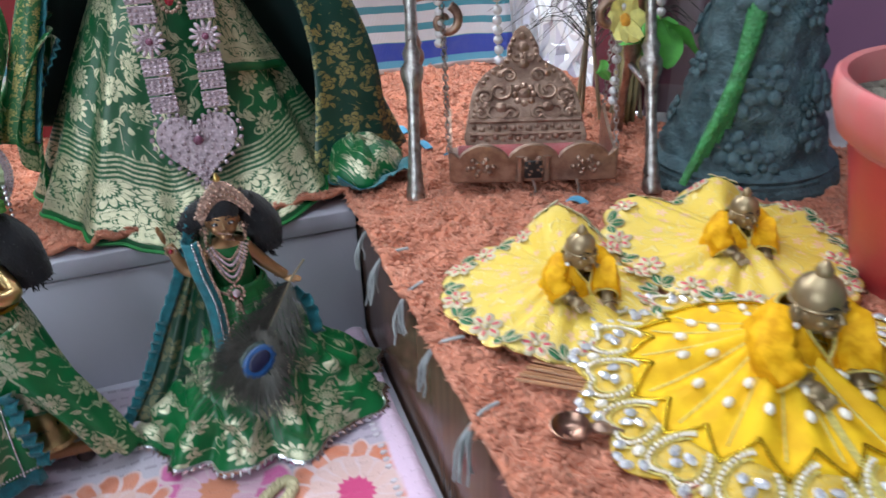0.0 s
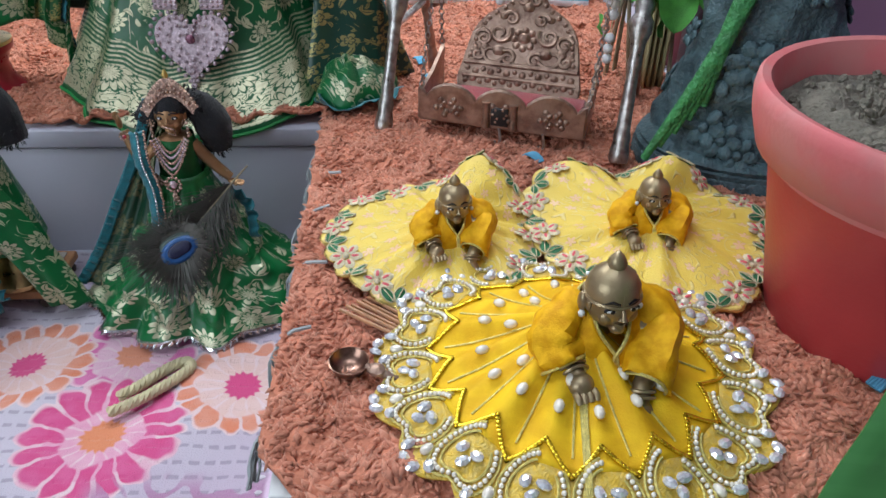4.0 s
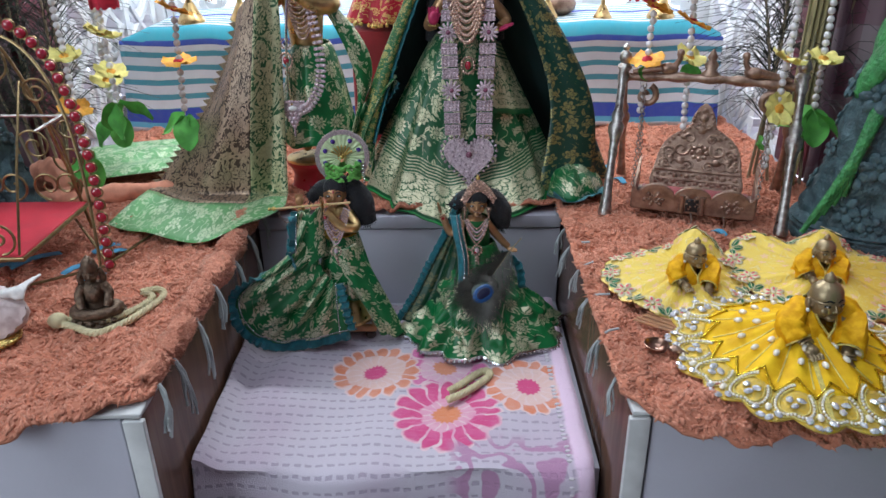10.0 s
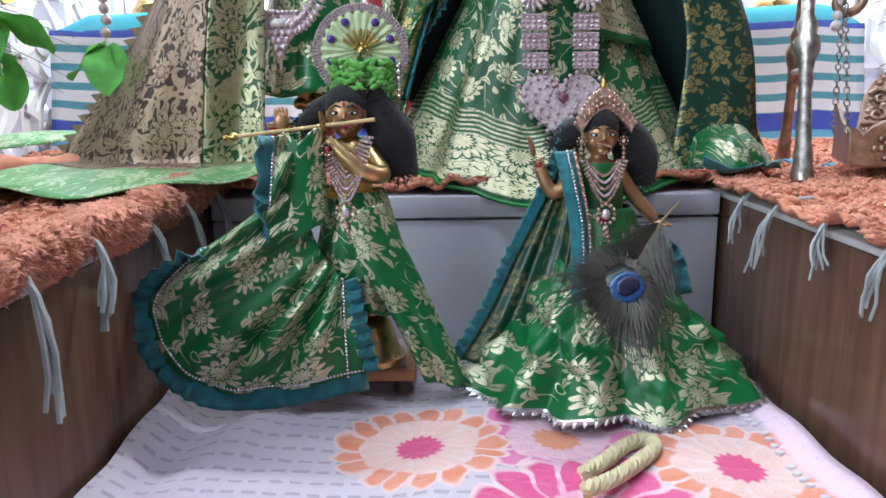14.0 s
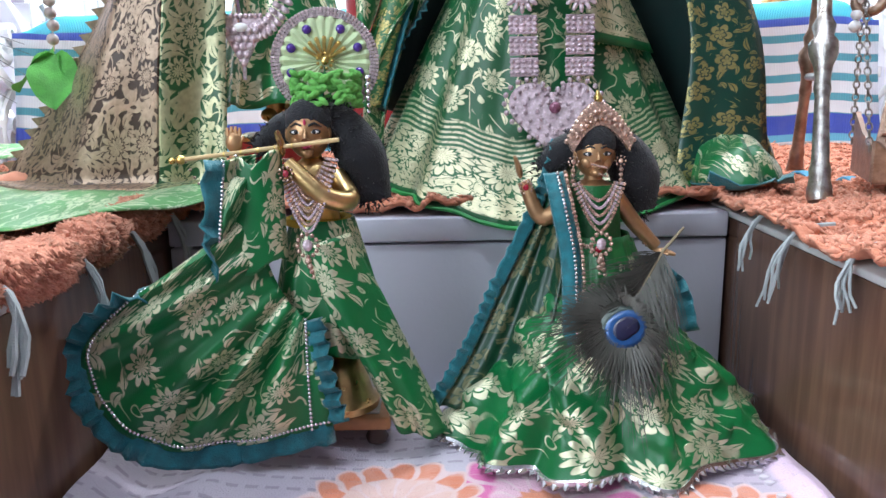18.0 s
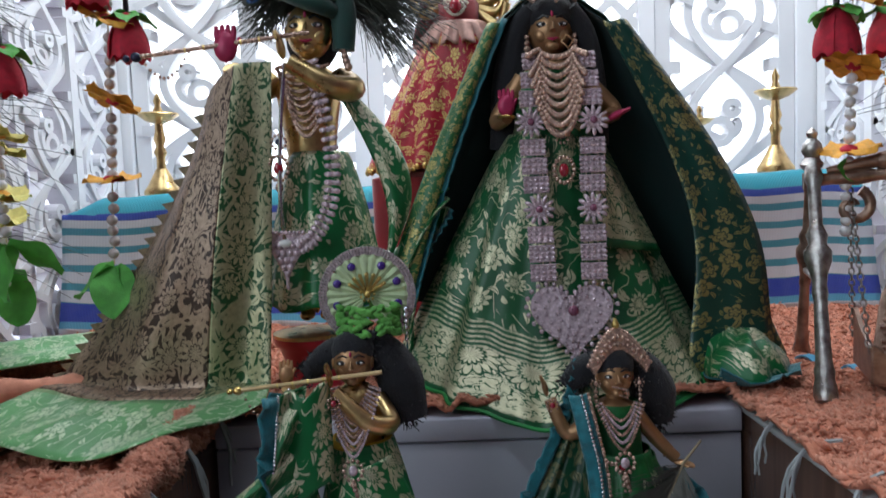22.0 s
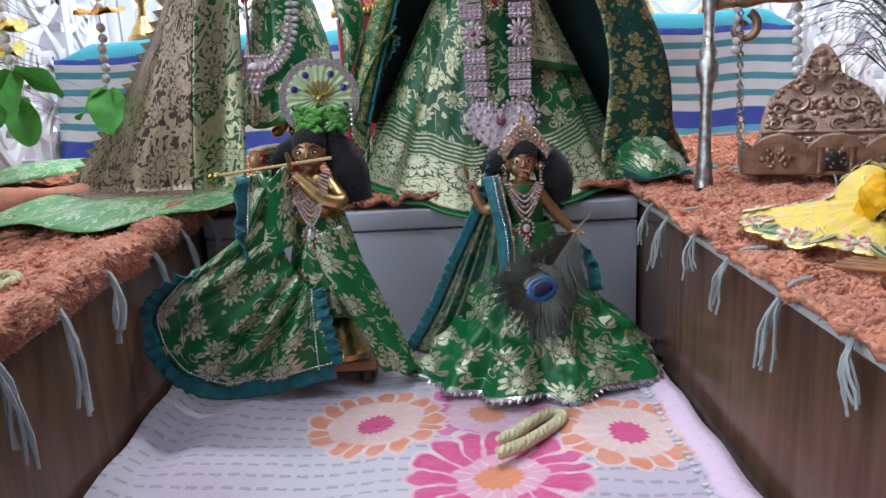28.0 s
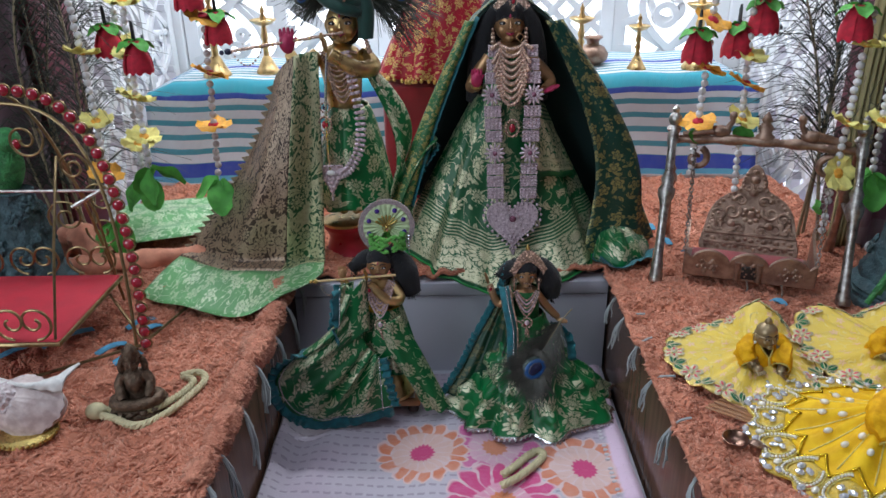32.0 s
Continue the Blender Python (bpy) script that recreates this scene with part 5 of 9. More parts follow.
g.tube([(0.0070 + 0.0058 * math.cos(a), 0.0035 * math.sin(a), 0.0003) for a in np.linspace(0, 6.28, 16, endpoint=False)], 0.0005, 4, 1, closed=True)
g.tube([(0.002, 0, 0.0008), (0.007, 0, 0.0012), (0.012, 0, 0.0008)], 0.0004, 4, 1)
EMB_LEAF = g.mesh("embroidered_leaf", [EMB_GREEN, EMB_GOLD])


def small_dress(at, outline, yaw, label, seed, humps, wearer, wk):
    """outline: hem radius by angle; humps: angle, width and height of the folds that stand up from the rug."""
    cx, cy, cz = at
    root = thing("yellow_dress", label, "dress", "yellow dresses")
    r0 = np.random.default_rng(seed)
    ph = r0.uniform(0, 6, 4)
    a, s = np.linspace(0, 2 * np.pi, 181), np.linspace(0.08, 1, 30)
    A, S = np.meshgrid(a, s)
    deg = np.degrees(a)
    od, orad = np.array(outline, float).T
    rim = np.interp(deg, np.append(od, od[0] + 360), np.append(orad, orad[0]))
    rim = sum(np.roll(rim[:-1], k) for k in range(-3, 4)) / 7
    rim = np.append(rim, rim[0])
    per = np.concatenate([[0], np.cumsum(rim[:-1] * np.diff(a))])
    n = 2 * int(round(per[-1] / 0.0375))
    scal = np.abs(np.cos(np.pi * n * per / per[-1]))
    R = rim.mean()
    r = rim[None] * S * (1 + 0.05 * (scal[None] - 0.6) * np.clip(S * 3 - 2, 0, 1))
    fold = sum(h * np.exp(-(((np.degrees(A) - d + 180) % 360 - 180) / wd) ** 2) for d, wd, h in humps)
    z = cz + 0.004 + 0.016 * (1 - S) ** 1.2 + fold * np.clip((S - 0.12) / 0.88, 0, 1) ** 0.9 - 0.35 * fold * np.clip((S - 0.86) / 0.14, 0, 1)
    z = z + (0.0022 * np.sin(A * 9 + 3 * S + ph[0]) + 0.0016 * np.sin(A * 17 + 5 * S + ph[1] + 2 * np.sin(A * 3))) * np.clip(S * 1.5, 0, 1) * np.clip(1.15 - S * 0.6, 0, 1)
    p = np.stack([cx + r * np.cos(A), cy + r * np.sin(A), np.maximum(z, cz + 0.0015)], -1)
    uv = np.stack([np.broadcast_to(per[None], A.shape), R * (1 - S)], -1)
    part("skirt", Geo().grid(p, 0, uv), FLORAL, root, "yellow cloth embroidered with pink flowers and green leaves", thick=0.0014)
    part("gold_piping", Geo().tube(p[-1, :-1], 0.0009, 5, closed=True), GOLD, root, "gold piping")
    for i in range(n):
        j = int(np.argmin(np.abs(per - (i + 0.5 + 0.5 * (n % 2)) % n / n * per[-1]))) % 180
        j = max(1, min(178, j))
        q = p[-4, j]
        zn = Vector(np.cross(p[-4, j + 1] - p[-4, j - 1], p[-6, j] - p[-2, j])).normalized()
        zn = zn if zn.z > 0 else -zn
        inward = Vector(p[-8, j] - q)
        inward = (inward - zn * inward.dot(zn)).normalized()
        m = Matrix.Translation(Vector(q) + zn * 0.0014) @ Matrix((inward, zn.cross(inward), zn)).transposed().to_4x4()
        if i % 2:
            part("embroidered_flower", EMB_FLOWER, EMB_GOLD, root, "embroidered pink and gold flower").matrix_basis = m @ Matrix.Rotation(0.6 * i, 4, "Z") @ Matrix.Scale(1.02, 4)
        else:
            for k in (-1, 0, 1):
                part("embroidered_leaf", EMB_LEAF, EMB_GREEN, root, "embroidered green leaf").matrix_basis = m @ Matrix.Translation((-0.006, 0, 0)) @ Matrix.Rotation(1.15 * k, 4, "Z") @ Matrix.Scale(0.92, 4)
    jacket(root, wearer, wk, yaw, YELLOWJ, LACE)
    return root


RUGZ = TOP + 0.009
big_dress((0.322, -0.315, RUGZ), 0.096, 10, (0.333, -0.320, RUGZ + 0.001), 1.06)
crawling_idol((0.333, -0.322, RUGZ + 0.003), 0.94, 10, "brass infant idol with painted eyes kneeling in the large yellow dress")
small_dress((0.268, -0.190, RUGZ), ((0, 0.056), (30, 0.062), (62, 0.074), (102, 0.064), (133, 0.071), (158, 0.073), (183, 0.078), (203, 0.076), (225, 0.077), (243, 0.080), (270, 0.078), (315, 0.062)), 12, "yellow embroidered cloth dress with scalloped floral hem", 3, ((62, 24, 0.030), (170, 30, 0.005), (225, 18, 0.004)), (0.270, -0.206, RUGZ), 0.74)
crawling_idol((0.270, -0.208, RUGZ), 0.70, 12, "small brass infant idol in a yellow embroidered dress")
small_dress((0.393, -0.194, RUGZ + 0.002), ((0, 0.082), (19, 0.088), (34, 0.082), (65, 0.084), (92, 0.071), (121, 0.084), (142, 0.086), (180, 0.072), (225, 0.070), (270, 0.078), (293, 0.085), (321, 0.074)), 4, "yellow embroidered cloth dress spread in wide folds", 8, ((121, 20, 0.022), (63, 19, 0.023), (8, 20, 0.006)), (0.391, -0.200, RUGZ + 0.001), 0.74)
crawling_idol((0.391, -0.202, RUGZ + 0.001), 0.68, 4, "small brass infant idol in a yellow embroidered dress")


# ---------------------------------------------------------------- potted plant
def flower_pot(at, R, h):
    root = thing("plant_pot", "red plastic plant pot with dry soil and broad green leaves", "plant pot", at=at)
    part("pot", Geo().lathe([(0.0, 0.002), (R * 0.62, 0.0), (R * 0.65, 0.004), (R * 0.855, h - 0.036), (R * 0.875, h - 0.030)], segs=56), POTRED, root)
    part("rim", Geo().lathe([(R * 0.872, h - 0.034), (R * 0.90, h - 0.0355), (R * 0.93, h - 0.034), (R * 0.985, h - 0.018), (R * 1.0, h - 0.008), (R * 0.995, h - 0.002), (R * 0.975, h), (R * 0.93, h - 0.001), (R * 0.90, h - 0.008), (R * 0.86, h - 0.040)], segs=56), POTRIM, root, "broad dusty rim")
    a, s = np.linspace(0, 2 * np.pi, 73), np.linspace(0.0, 1, 26)
    A, S = np.meshgrid(a, s)
    z = h - 0.020 + 0.006 * np.sin(A * 3 + 9 * S) * S * (1 - S) * 4
    p = np.stack([R * 0.88 * S * np.cos(A), R * 0.88 * S * np.sin(A), z], -1)
    for i in range(26):
        for j in range(73):
            p[i, j, 2] += 0.004 * noise.noise(Vector(p[i, j]) * 90) + 0.003 * noise.noise(Vector(p[i, j]) * 230)
    part("soil", Geo().grid(p), SOIL, root, "dry crumbly soil")
    g = Geo()
    for k in range(160):
        t, r = rng.uniform(0, 6.28), R * 0.82 * math.sqrt(rng.uniform())
        g.ball((r * math.cos(t), r * math.sin(t), h - 0.018), rng.uniform(0.001, 0.0042, 3), 0, 6, 4, Euler(rng.uniform(0, 3, 3)).to_matrix().to_4x4())
    tagged(part("soil_crumb", g, SOIL, root), kind="stuff")
    stem = [(0.012, 0.0, h - 0.02), (0.018, -0.004, h + 0.05), (0.020, -0.015, h + 0.08), (0.015, -0.03, h + 0.108)]
    part("stem", Geo().tube(smoothpath(stem, 16), np.linspace(0.006, 0.004, 16), 8), plain("brown_stem", (0.20, 0.15, 0.09), 0.8, 0, 0.3, 0.01, 0.4, 0.002), root, "thin brown stem")
    return root


def leaf_mat():
    t = Net("broad_veined_leaf")
    uv = t.n("TexCoord").outputs["UV"]
    s = t.n("SeparateXYZ")
    t.put(s.inputs[0], uv)
    vein = t.m("SINE", t.m("MULTIPLY", s.outputs[0], 780.0))
    f = t.m("ADD", t.m("MULTIPLY", t.step(vein, 0.3, 0.95), 0.10), t.m("MULTIPLY", t.noise(uv, 40.0, 3.0), 0.65))
    t.set(Base_Color=t.mix(f, (0.030, 0.16, 0.035), (0.085, 0.31, 0.085)), Roughness=0.45)
    t.bump(t.m("ADD", t.m("MULTIPLY", vein, 0.3), t.noise(uv, 260.0, 2.0)), 0.22, 0.0006)
    return t.mat


VEINED = leaf_mat()


def leaf_blade(root, rib, margin, rows=26):
    """A strip of broad leaf between its midrib and its margin; it sags and ripples between the two."""
    a, b = smoothpath(rib, rows), smoothpath(margin, rows)
    w = np.linspace(0, 1, 24)
    p = a[:, None] + (b - a)[:, None] * w[None, :, None]
    t = np.linspace(0, 1, rows)[:, None]
    p[..., 1] += -0.014 * np.sin(np.pi * w)[None] + 0.0004 * np.sin(t * 23) * w[None]
    uv = np.stack([np.repeat(t * 0.10, 24, 1), np.repeat(w[None] * 0.15, rows, 0)], -1)
    return part("leaf", Geo().grid(p, 0, uv), VEINED, root, "broad green leaf with parallel veins", thick=0.0008)


POT_AT = (0.508, -0.272, RUGZ - 0.006)
pot = flower_pot(POT_AT, 0.097, 0.134)
o = np.array(POT_AT)
leaf_blade(pot, np.array([(0.525, -0.43, 0.245), (0.535, -0.45, 0.17), (0.54, -0.46, 0.085)]) - o, np.array([(0.400, -0.445, 0.178), (0.366, -0.455, 0.145), (0.353, -0.457, 0.074)]) - o)
leaf_blade(pot, np.array([(0.54, -0.46, 0.080), (0.545, -0.462, 0.01), (0.54, -0.46, -0.07)]) - o, np.array([(0.352, -0.456, 0.060), (0.334, -0.457, 0.036), (0.345, -0.457, -0.04)]) - o)
part("leaf_midrib", Geo().tube(smoothpath(np.array([(0.52, -0.315, 0.24), (0.522, -0.37, 0.285), (0.526, -0.43, 0.245), (0.538, -0.455, 0.15), (0.545, -0.463, 0.01), (0.541, -0.461, -0.07)]) - o, 30), np.linspace(0.004, 0.0018, 30), 8), LEAF, pot, "pale green midrib")
# ---------------------------------------------------------------- parrots on their rocks
def parrot(at, yaw, label, flip=1, size=1.0):
    root = thing("parrot_ornament", label, "ornament", "parrot ornaments", at=at)
    root.rotation_euler, root.scale = (0, 0, radians(yaw)), (size, size, size)
    a, s = np.linspace(0, 2 * np.pi, 61), np.linspace(0, 1, 46)
    A, S = np.meshgrid(a, s)
    r = 0.080 - 0.010 * (S > 0.10) - 0.036 * np.clip((S - 0.10) / 0.9, 0, 1) ** 0.8
    p = np.stack([r * np.cos(A), 0.85 * r * np.sin(A), 0.19 * S], -1)
    for i in range(46):
        for j in range(61):
            if s[i] > 0.1:
                q = Vector((math.cos(a[j]) * 0.07, math.sin(a[j]) * 0.07, p[i, j, 2]))
                d = 1 + 0.16 * noise.noise(q * 34) + 0.09 * noise.noise(q * 80)
                p[i, j, :2] *= d
    part("rock", Geo().grid(p).lathe([(0.0, 0.19), (0.035, 0.188)], segs=20), ROCK, root, "blue-grey moulded rock")
    part("rock_base", Geo().lathe([(0.080, -0.001), (0.083, 0.004), (0.081, 0.012), (0.076, 0.017), (0.078, 0.021), (0.070, 0.026)], segs=44, flat=0.86), ROCK, root)
    r0 = np.random.default_rng(5)
    me = Geo()
    for k in range(6):
        t = 2 * math.pi * k / 6
        me.ball((0.0075 * math.cos(t), 0.0075 * math.sin(t), 0.001), (0.0055, 0.0040, 0.0022), 0, 8, 5, Euler((0, 0, t)).to_matrix().to_4x4())
    me.ball((0, 0, 0.002), (0.0035, 0.0035, 0.003), 0, 8, 5)
    me = me.mesh("moulded_flower", [ROCK])
    for k in range(34):
        t, z = r0.uniform(0, 2 * math.pi), r0.uniform(0.03, 0.17)
        rr = 0.070 - 0.036 * ((z / 0.19 - 0.1) / 0.9) ** 0.8 + 0.003
        ob = part("moulded_flower", me, ROCK, root)
        n = Vector((math.cos(t), math.sin(t), 0.35))
        ob.matrix_basis = Matrix.Translation((rr * math.cos(t), 0.85 * rr * math.sin(t), z)) @ n.to_track_quat("Z", "Y").to_matrix().to_4x4() @ Matrix.Scale(r0.uniform(0.7, 1.5), 4)
    f = flip
    part("bird_body", Geo().ball((0.0, 0.0, 0.225), (0.028, 0.030, 0.052), 0, 18, 12, Euler((0, radians(20) * f, 0)).to_matrix().to_4x4()), PARROT, root, "green painted parrot body")
    part("head", Geo().ball((0.020 * f, -0.004, 0.283), (0.022, 0.021, 0.022), 0, 16, 10), PARROT, root)
    part("beak", Geo().ball((0.038 * f, -0.010, 0.277), (0.011, 0.007, 0.010), 0, 10, 8), REDP, root, "red beak")
    g = Geo()
    g.ball((-0.020 * f, -0.012, 0.205), (0.012, 0.020, 0.055), 0, 12, 8, Euler((0.1, radians(24) * f, 0)).to_matrix().to_4x4())
    part("wing", g, PARROT, root, "green wing")
    g = Geo()
    for k in range(5):
        e = np.array((-0.082 * f + k * 0.009 * f, -0.052 + 0.002 * k, 0.022 + 0.010 * k))
        path = smoothpath([(-0.012 * f, -0.014, 0.185), (-0.040 * f, -0.042, 0.110), e], 12)
        g.tube(path, np.linspace(0.0085, 0.0030, 12), 8)
    part("tail", g, PARROT, root, "long green tail feathers")
    return root


parrot((0.505, -0.065, RUGZ - 0.008), -8, "green parrot on a blue-grey moulded rock with flowers")
parrot((-0.490, 0.005, RUGZ - 0.006), -10, "green parrot on a blue-grey moulded rock behind the wire swing", size=0.62)


# ---------------------------------------------------------------- swing of cast metal
def turned_leg(g, a, b, r, mat=0):
    """A turned, knobbed leg from a (foot) to b."""
    a, b = np.array(a, float), np.array(b, float)
    t = np.array([0, 0.02, 0.05, 0.09, 0.12, 0.15, 0.40, 0.43, 0.47, 0.52, 0.57, 0.61, 0.64, 0.68, 0.72, 0.9, 0.93, 0.97, 1.0])
    k = np.array([1.25, 1.45, 1.4, 1.15, 1.25, 1.0, 0.82, 1.0, 0.9, 1.1, 1.7, 1.75, 1.1, 1.4, 0.85, 0.85, 1.2, 1.1, 0.9])
    g.tube(a + (b - a) * t[:, None], r * k, 12, mat)


def cast_bird(g, at, k, mat=0):
    x, y, z = at
    g.ball((x, y, z + 0.006 * k), (0.010 * k, 0.0045 * k, 0.006 * k), mat, 10, 7)
    g.tube([(x + 0.006 * k, y, z + 0.009 * k), (x + 0.010 * k, y, z + 0.016 * k), (x + 0.009 * k, y, z + 0.021 * k)], [0.003 * k, 0.0024 * k, 0.003 * k], 8, mat)
    g.ball((x + 0.010 * k, y, z + 0.022 * k), 0.0038 * k, mat, 8, 6)
    g.tube([(x - 0.006 * k, y, z + 0.006 * k), (x - 0.018 * k, y, z + 0.004 * k), (x - 0.034 * k, y, z + 0.001 * k)], [0.0045 * k, 0.0036 * k, 0.002 * k], 8, mat)


def relief(g, pts, r, base):
    for q in pts:
        g.ball(np.array(q), r, base, 8, 5)


def metal_swing():
    root = thing("swing", "small cast metal swing with turned legs and an embossed seat", "swing", at=(0.339, 0.016, RUGZ))
    root.rotation_euler = (0, 0, radians(-19.5))
    H, W, D = 0.158, 0.095, 0.073
    for sx in (-1, 1):
        g = Geo()
        turned_leg(g, (sx * W, -D, 0), (sx * W, -0.004, H), 0.0053)
        part("front_leg", g, STEEL, root, "worn silver leg")
        g = Geo()
        turned_leg(g, (sx * W, D, 0), (sx * W, 0.006, H - 0.006), 0.0045)
        part("back_leg", g, COPPER, root)
        g = Geo()
        g.lathe([(0.006, 0), (0.0085, 0.004), (0.005, 0.009), (0.0075, 0.014), (0.0065, 0.019), (0.003, 0.023), (0.0042, 0.027), (0.0006, 0.031)], (sx * W, 0, H - 0.004), 14)
        part("finial", g, STEEL, root)
        part("stay", Geo().tube([(sx * W, -D * 0.52, H * 0.48), (sx * W, D * 0.52, H * 0.48)], 0.0028, 8), STEEL, root)
    g = Geo()
    t = np.linspace(-1, 1, 41)
    g.tube(np.stack([t * (W + 0.006), 0 * t, H - 0.012 + 0.004 * np.cos(t * 1.6)], -1), 0.0052 + 0.0010 * np.cos(t * 19), 12)
    part("beam", g, COPPER, root)
    for sx in (-1, 1):
        g = Geo()
        cast_bird(g, (0, 0, 0), 1.15)
        ob = part("cast_bird", g, COPPER, root)
        ob.matrix_basis = pose(sx * 0.046, 0, H - 0.006, 0, 0, 0 if sx < 0 else 180)
        g = Geo()
        q = scroll(0, 0, 0.013, 1.1, 1.2, sx)
        g.tube(np.stack([q[:, 0] + sx * 0.068, 0 * q[:, 0], q[:, 1] + H - 0.032], -1), np.linspace(0.004, 0.0025, 30), 8)
        part("scroll_bracket", g, COPPER, root)
    g = Geo()
    g.lathe([(0.009, 0), (0.010, 0.004), (0.006, 0.008), (0.008, 0.014), (0.004, 0.019), (0.006, 0.022), (0.0008, 0.031)], (0, 0, H - 0.006), 14, flat=0.6)
    part("crest", g, COPPER, root)
    # the seat: floor, embossed front rail and high back
    SW = 0.066
    part("seat_floor", Geo().box((-SW, -0.062, 0.012), (SW, 0.002, 0.016), bevel=0.001), COPPER, root)
    part("seat_pad", Geo().box((-SW + 0.006, -0.054, 0.016), (SW - 0.006, -0.004, 0.020), bevel=0.0015), REDSAT, root, "dark red seat pad")

    def embossed(name, outline, o, y, bumps):
        g = Geo()
        g.sheet(outline, 0.0035, 0, o, (1, 0, 0), y)
        g.tube([np.array(o) + q[0] * np.array((1, 0, 0)) + q[1] * np.array(y) for q in outline] + [np.array(o) + outline[0][0] * np.array((1, 0, 0)) + outline[0][1] * np.array(y)], 0.0016, 6)
        for bx, bz, r in bumps:
            g.ball(np.array(o) + bx * np.array((1, 0, 0)) + bz * np.array(y) + np.array((0, -0.0016, 0)), (r, 0.0022, r), 0, 10, 6)
        return part(name, g, COPPER, root)

    x = np.linspace(-SW, SW, 61)
    top = 0.017 + 0.013 * np.abs(np.cos(np.pi * x / 0.04)) ** 0.6
    rail = [(-SW, 0.0)] + [(a, b) for a, b in zip(x, top)] + [(SW, 0.0)]
    r0 = np.random.default_rng(3)
    bumps = [(c + 0.010 * math.cos(a) * s, 0.012 + 0.007 * math.sin(a) * s, 0.0026) for c in (-0.042, 0.0, 0.042) for s in (0.55, 1.0) for a in np.linspace(0, 5.5, 6)]
    embossed("front_rail", rail, (0, -0.064, 0.012), (0, 0, 1), bumps)
    for a in (-0.011, 0.011):
        part("rail_pillar", Geo().lathe([(0.0032, 0), (0.0034, 0.003), (0.0026, 0.006), (0.0026, 0.018), (0.0034, 0.021)], (a, -0.0665, 0.012), 10), COPPER, root)
    # raised black block paints the shade of a niche between the pillars
    part("rail_niche", Geo().box((-0.007, -0.0675, 0.014), (0.007, -0.0655, 0.029), bevel=0.0008), EYEBLACK, root, "black block painting a niche's shade on the front rail")
    zz = np.array([0, 0.012, 0.030, 0.046, 0.056, 0.064, 0.072, 0.079, 0.084, 0.090, 0.098, 0.106, 0.113, 0.118])
    ww = np.array([0.051, 0.051, 0.049, 0.045, 0.044, 0.039, 0.034, 0.024, 0.017, 0.0125, 0.0125, 0.009, 0.006, 0.001])
    right = [(b * (1 + 0.03 * (k % 2)), a) for k, (a, b) in enumerate(zip(zz, ww))]
    back = right + [(-x, z) for x, z in right[::-1]]
    bumps = [(-0.046 + 0.0066 * k, 0.0105 + 0.0022 * (k % 2), 0.0026 + 0.0008 * (k % 2)) for k in range(15)] + [(-0.045 + 0.0069 * k, 0.0225 - 0.0022 * (k % 2), 0.0024 + 0.0010 * (k % 2)) for k in range(14)]
    bumps += [(m * 0.93 * float(np.interp(z, zz, ww)), z, 0.0022) for m in (-1, 1) for z in np.arange(0.034, 0.108, 0.0052)]
    bumps += [(0.0085 * math.cos(t), 0.053 + 0.0085 * math.sin(t), 0.0034) for t in np.linspace(0, 5.5, 8)] + [(0, 0.053, 0.006), (0, 0.098, 0.006), (0, 0.109, 0.004), (0, 0.082, 0.0055)]
    bumps += [(m * x, z, r) for m in (-1, 1) for x, z, r in ((0.020, 0.040, 0.006), (0.033, 0.042, 0.005), (0.041, 0.040, 0.004), (0.011, 0.070, 0.0045), (0.020, 0.073, 0.004))]
    yv = np.array((0, 0.43, 0.80))
    sb = embossed("seat_back", back, (0, -0.002, 0.014), yv, bumps)
    put = lambda x, z, d=-0.003: np.array((0, -0.002 + d, 0.014)) + np.array((x, 0, 0)) + z * yv
    for m in (-1, 1):
        for cx, cz, r, tn, a0 in ((0.021, 0.058, 0.010, 1.3, 2.6), (0.035, 0.052, 0.008, 1.3, 0.4), (0.026, 0.040, 0.012, 0.7, 3.6), (0.012, 0.036, 0.007, 1.2, 1.0), (0.038, 0.037, 0.006, 1.2, 2.0), (0.013, 0.072, 0.007, 1.2, 0.2), (0.006, 0.090, 0.005, 1.1, 2.4)):
            q = scroll(cx, cz, r, tn, a0, 1, 26)
            part("relief_scroll", Geo().tube([put(m * x, z) for x, z in q], np.linspace(0.0020, 0.0012, 26), 6), COPPER, sb)
    for z, r in ((0.004, 0.0022), (0.0165, 0.0018), (0.029, 0.0022)):
        part("relief_bar", Geo().tube([put(-0.049, z), put(0.0, z), put(0.049, z)], r, 6), COPPER, sb)
    for sx in (-1, 1):
        part("seat_side", Geo().sheet([(-0.064, 0), (-0.064, 0.022), (-0.03, 0.028), (0.0, 0.040), (0.0, 0.0)], 0.003, 0, (sx * SW, 0, 0.012), (0, 1, 0), (0, 0, 1)), COPPER, root)
        for y0 in (-0.058, 0.004):
            a, b = np.array((sx * SW * 1.02, y0, 0.030)), np.array((sx * 0.070, 0, H - 0.018))
            n = 26
            g = Geo()
            for k in range(n):
                q = a + (b - a) * (k + 0.5) / n
                e = (b - a) / n * 0.66
                w = np.array((1, 0, 0)) if k % 2 else np.array((0, 1, 0))
                loop = [q + e * math.cos(t) * 0.95 + w * 0.0019 * math.sin(t) for t in np.linspace(0, 2 * math.pi, 8, endpoint=False)]
                g.tube(loop, 0.0006, 4, closed=True)
            part("chain", g, STEEL, root, "fine link chain")
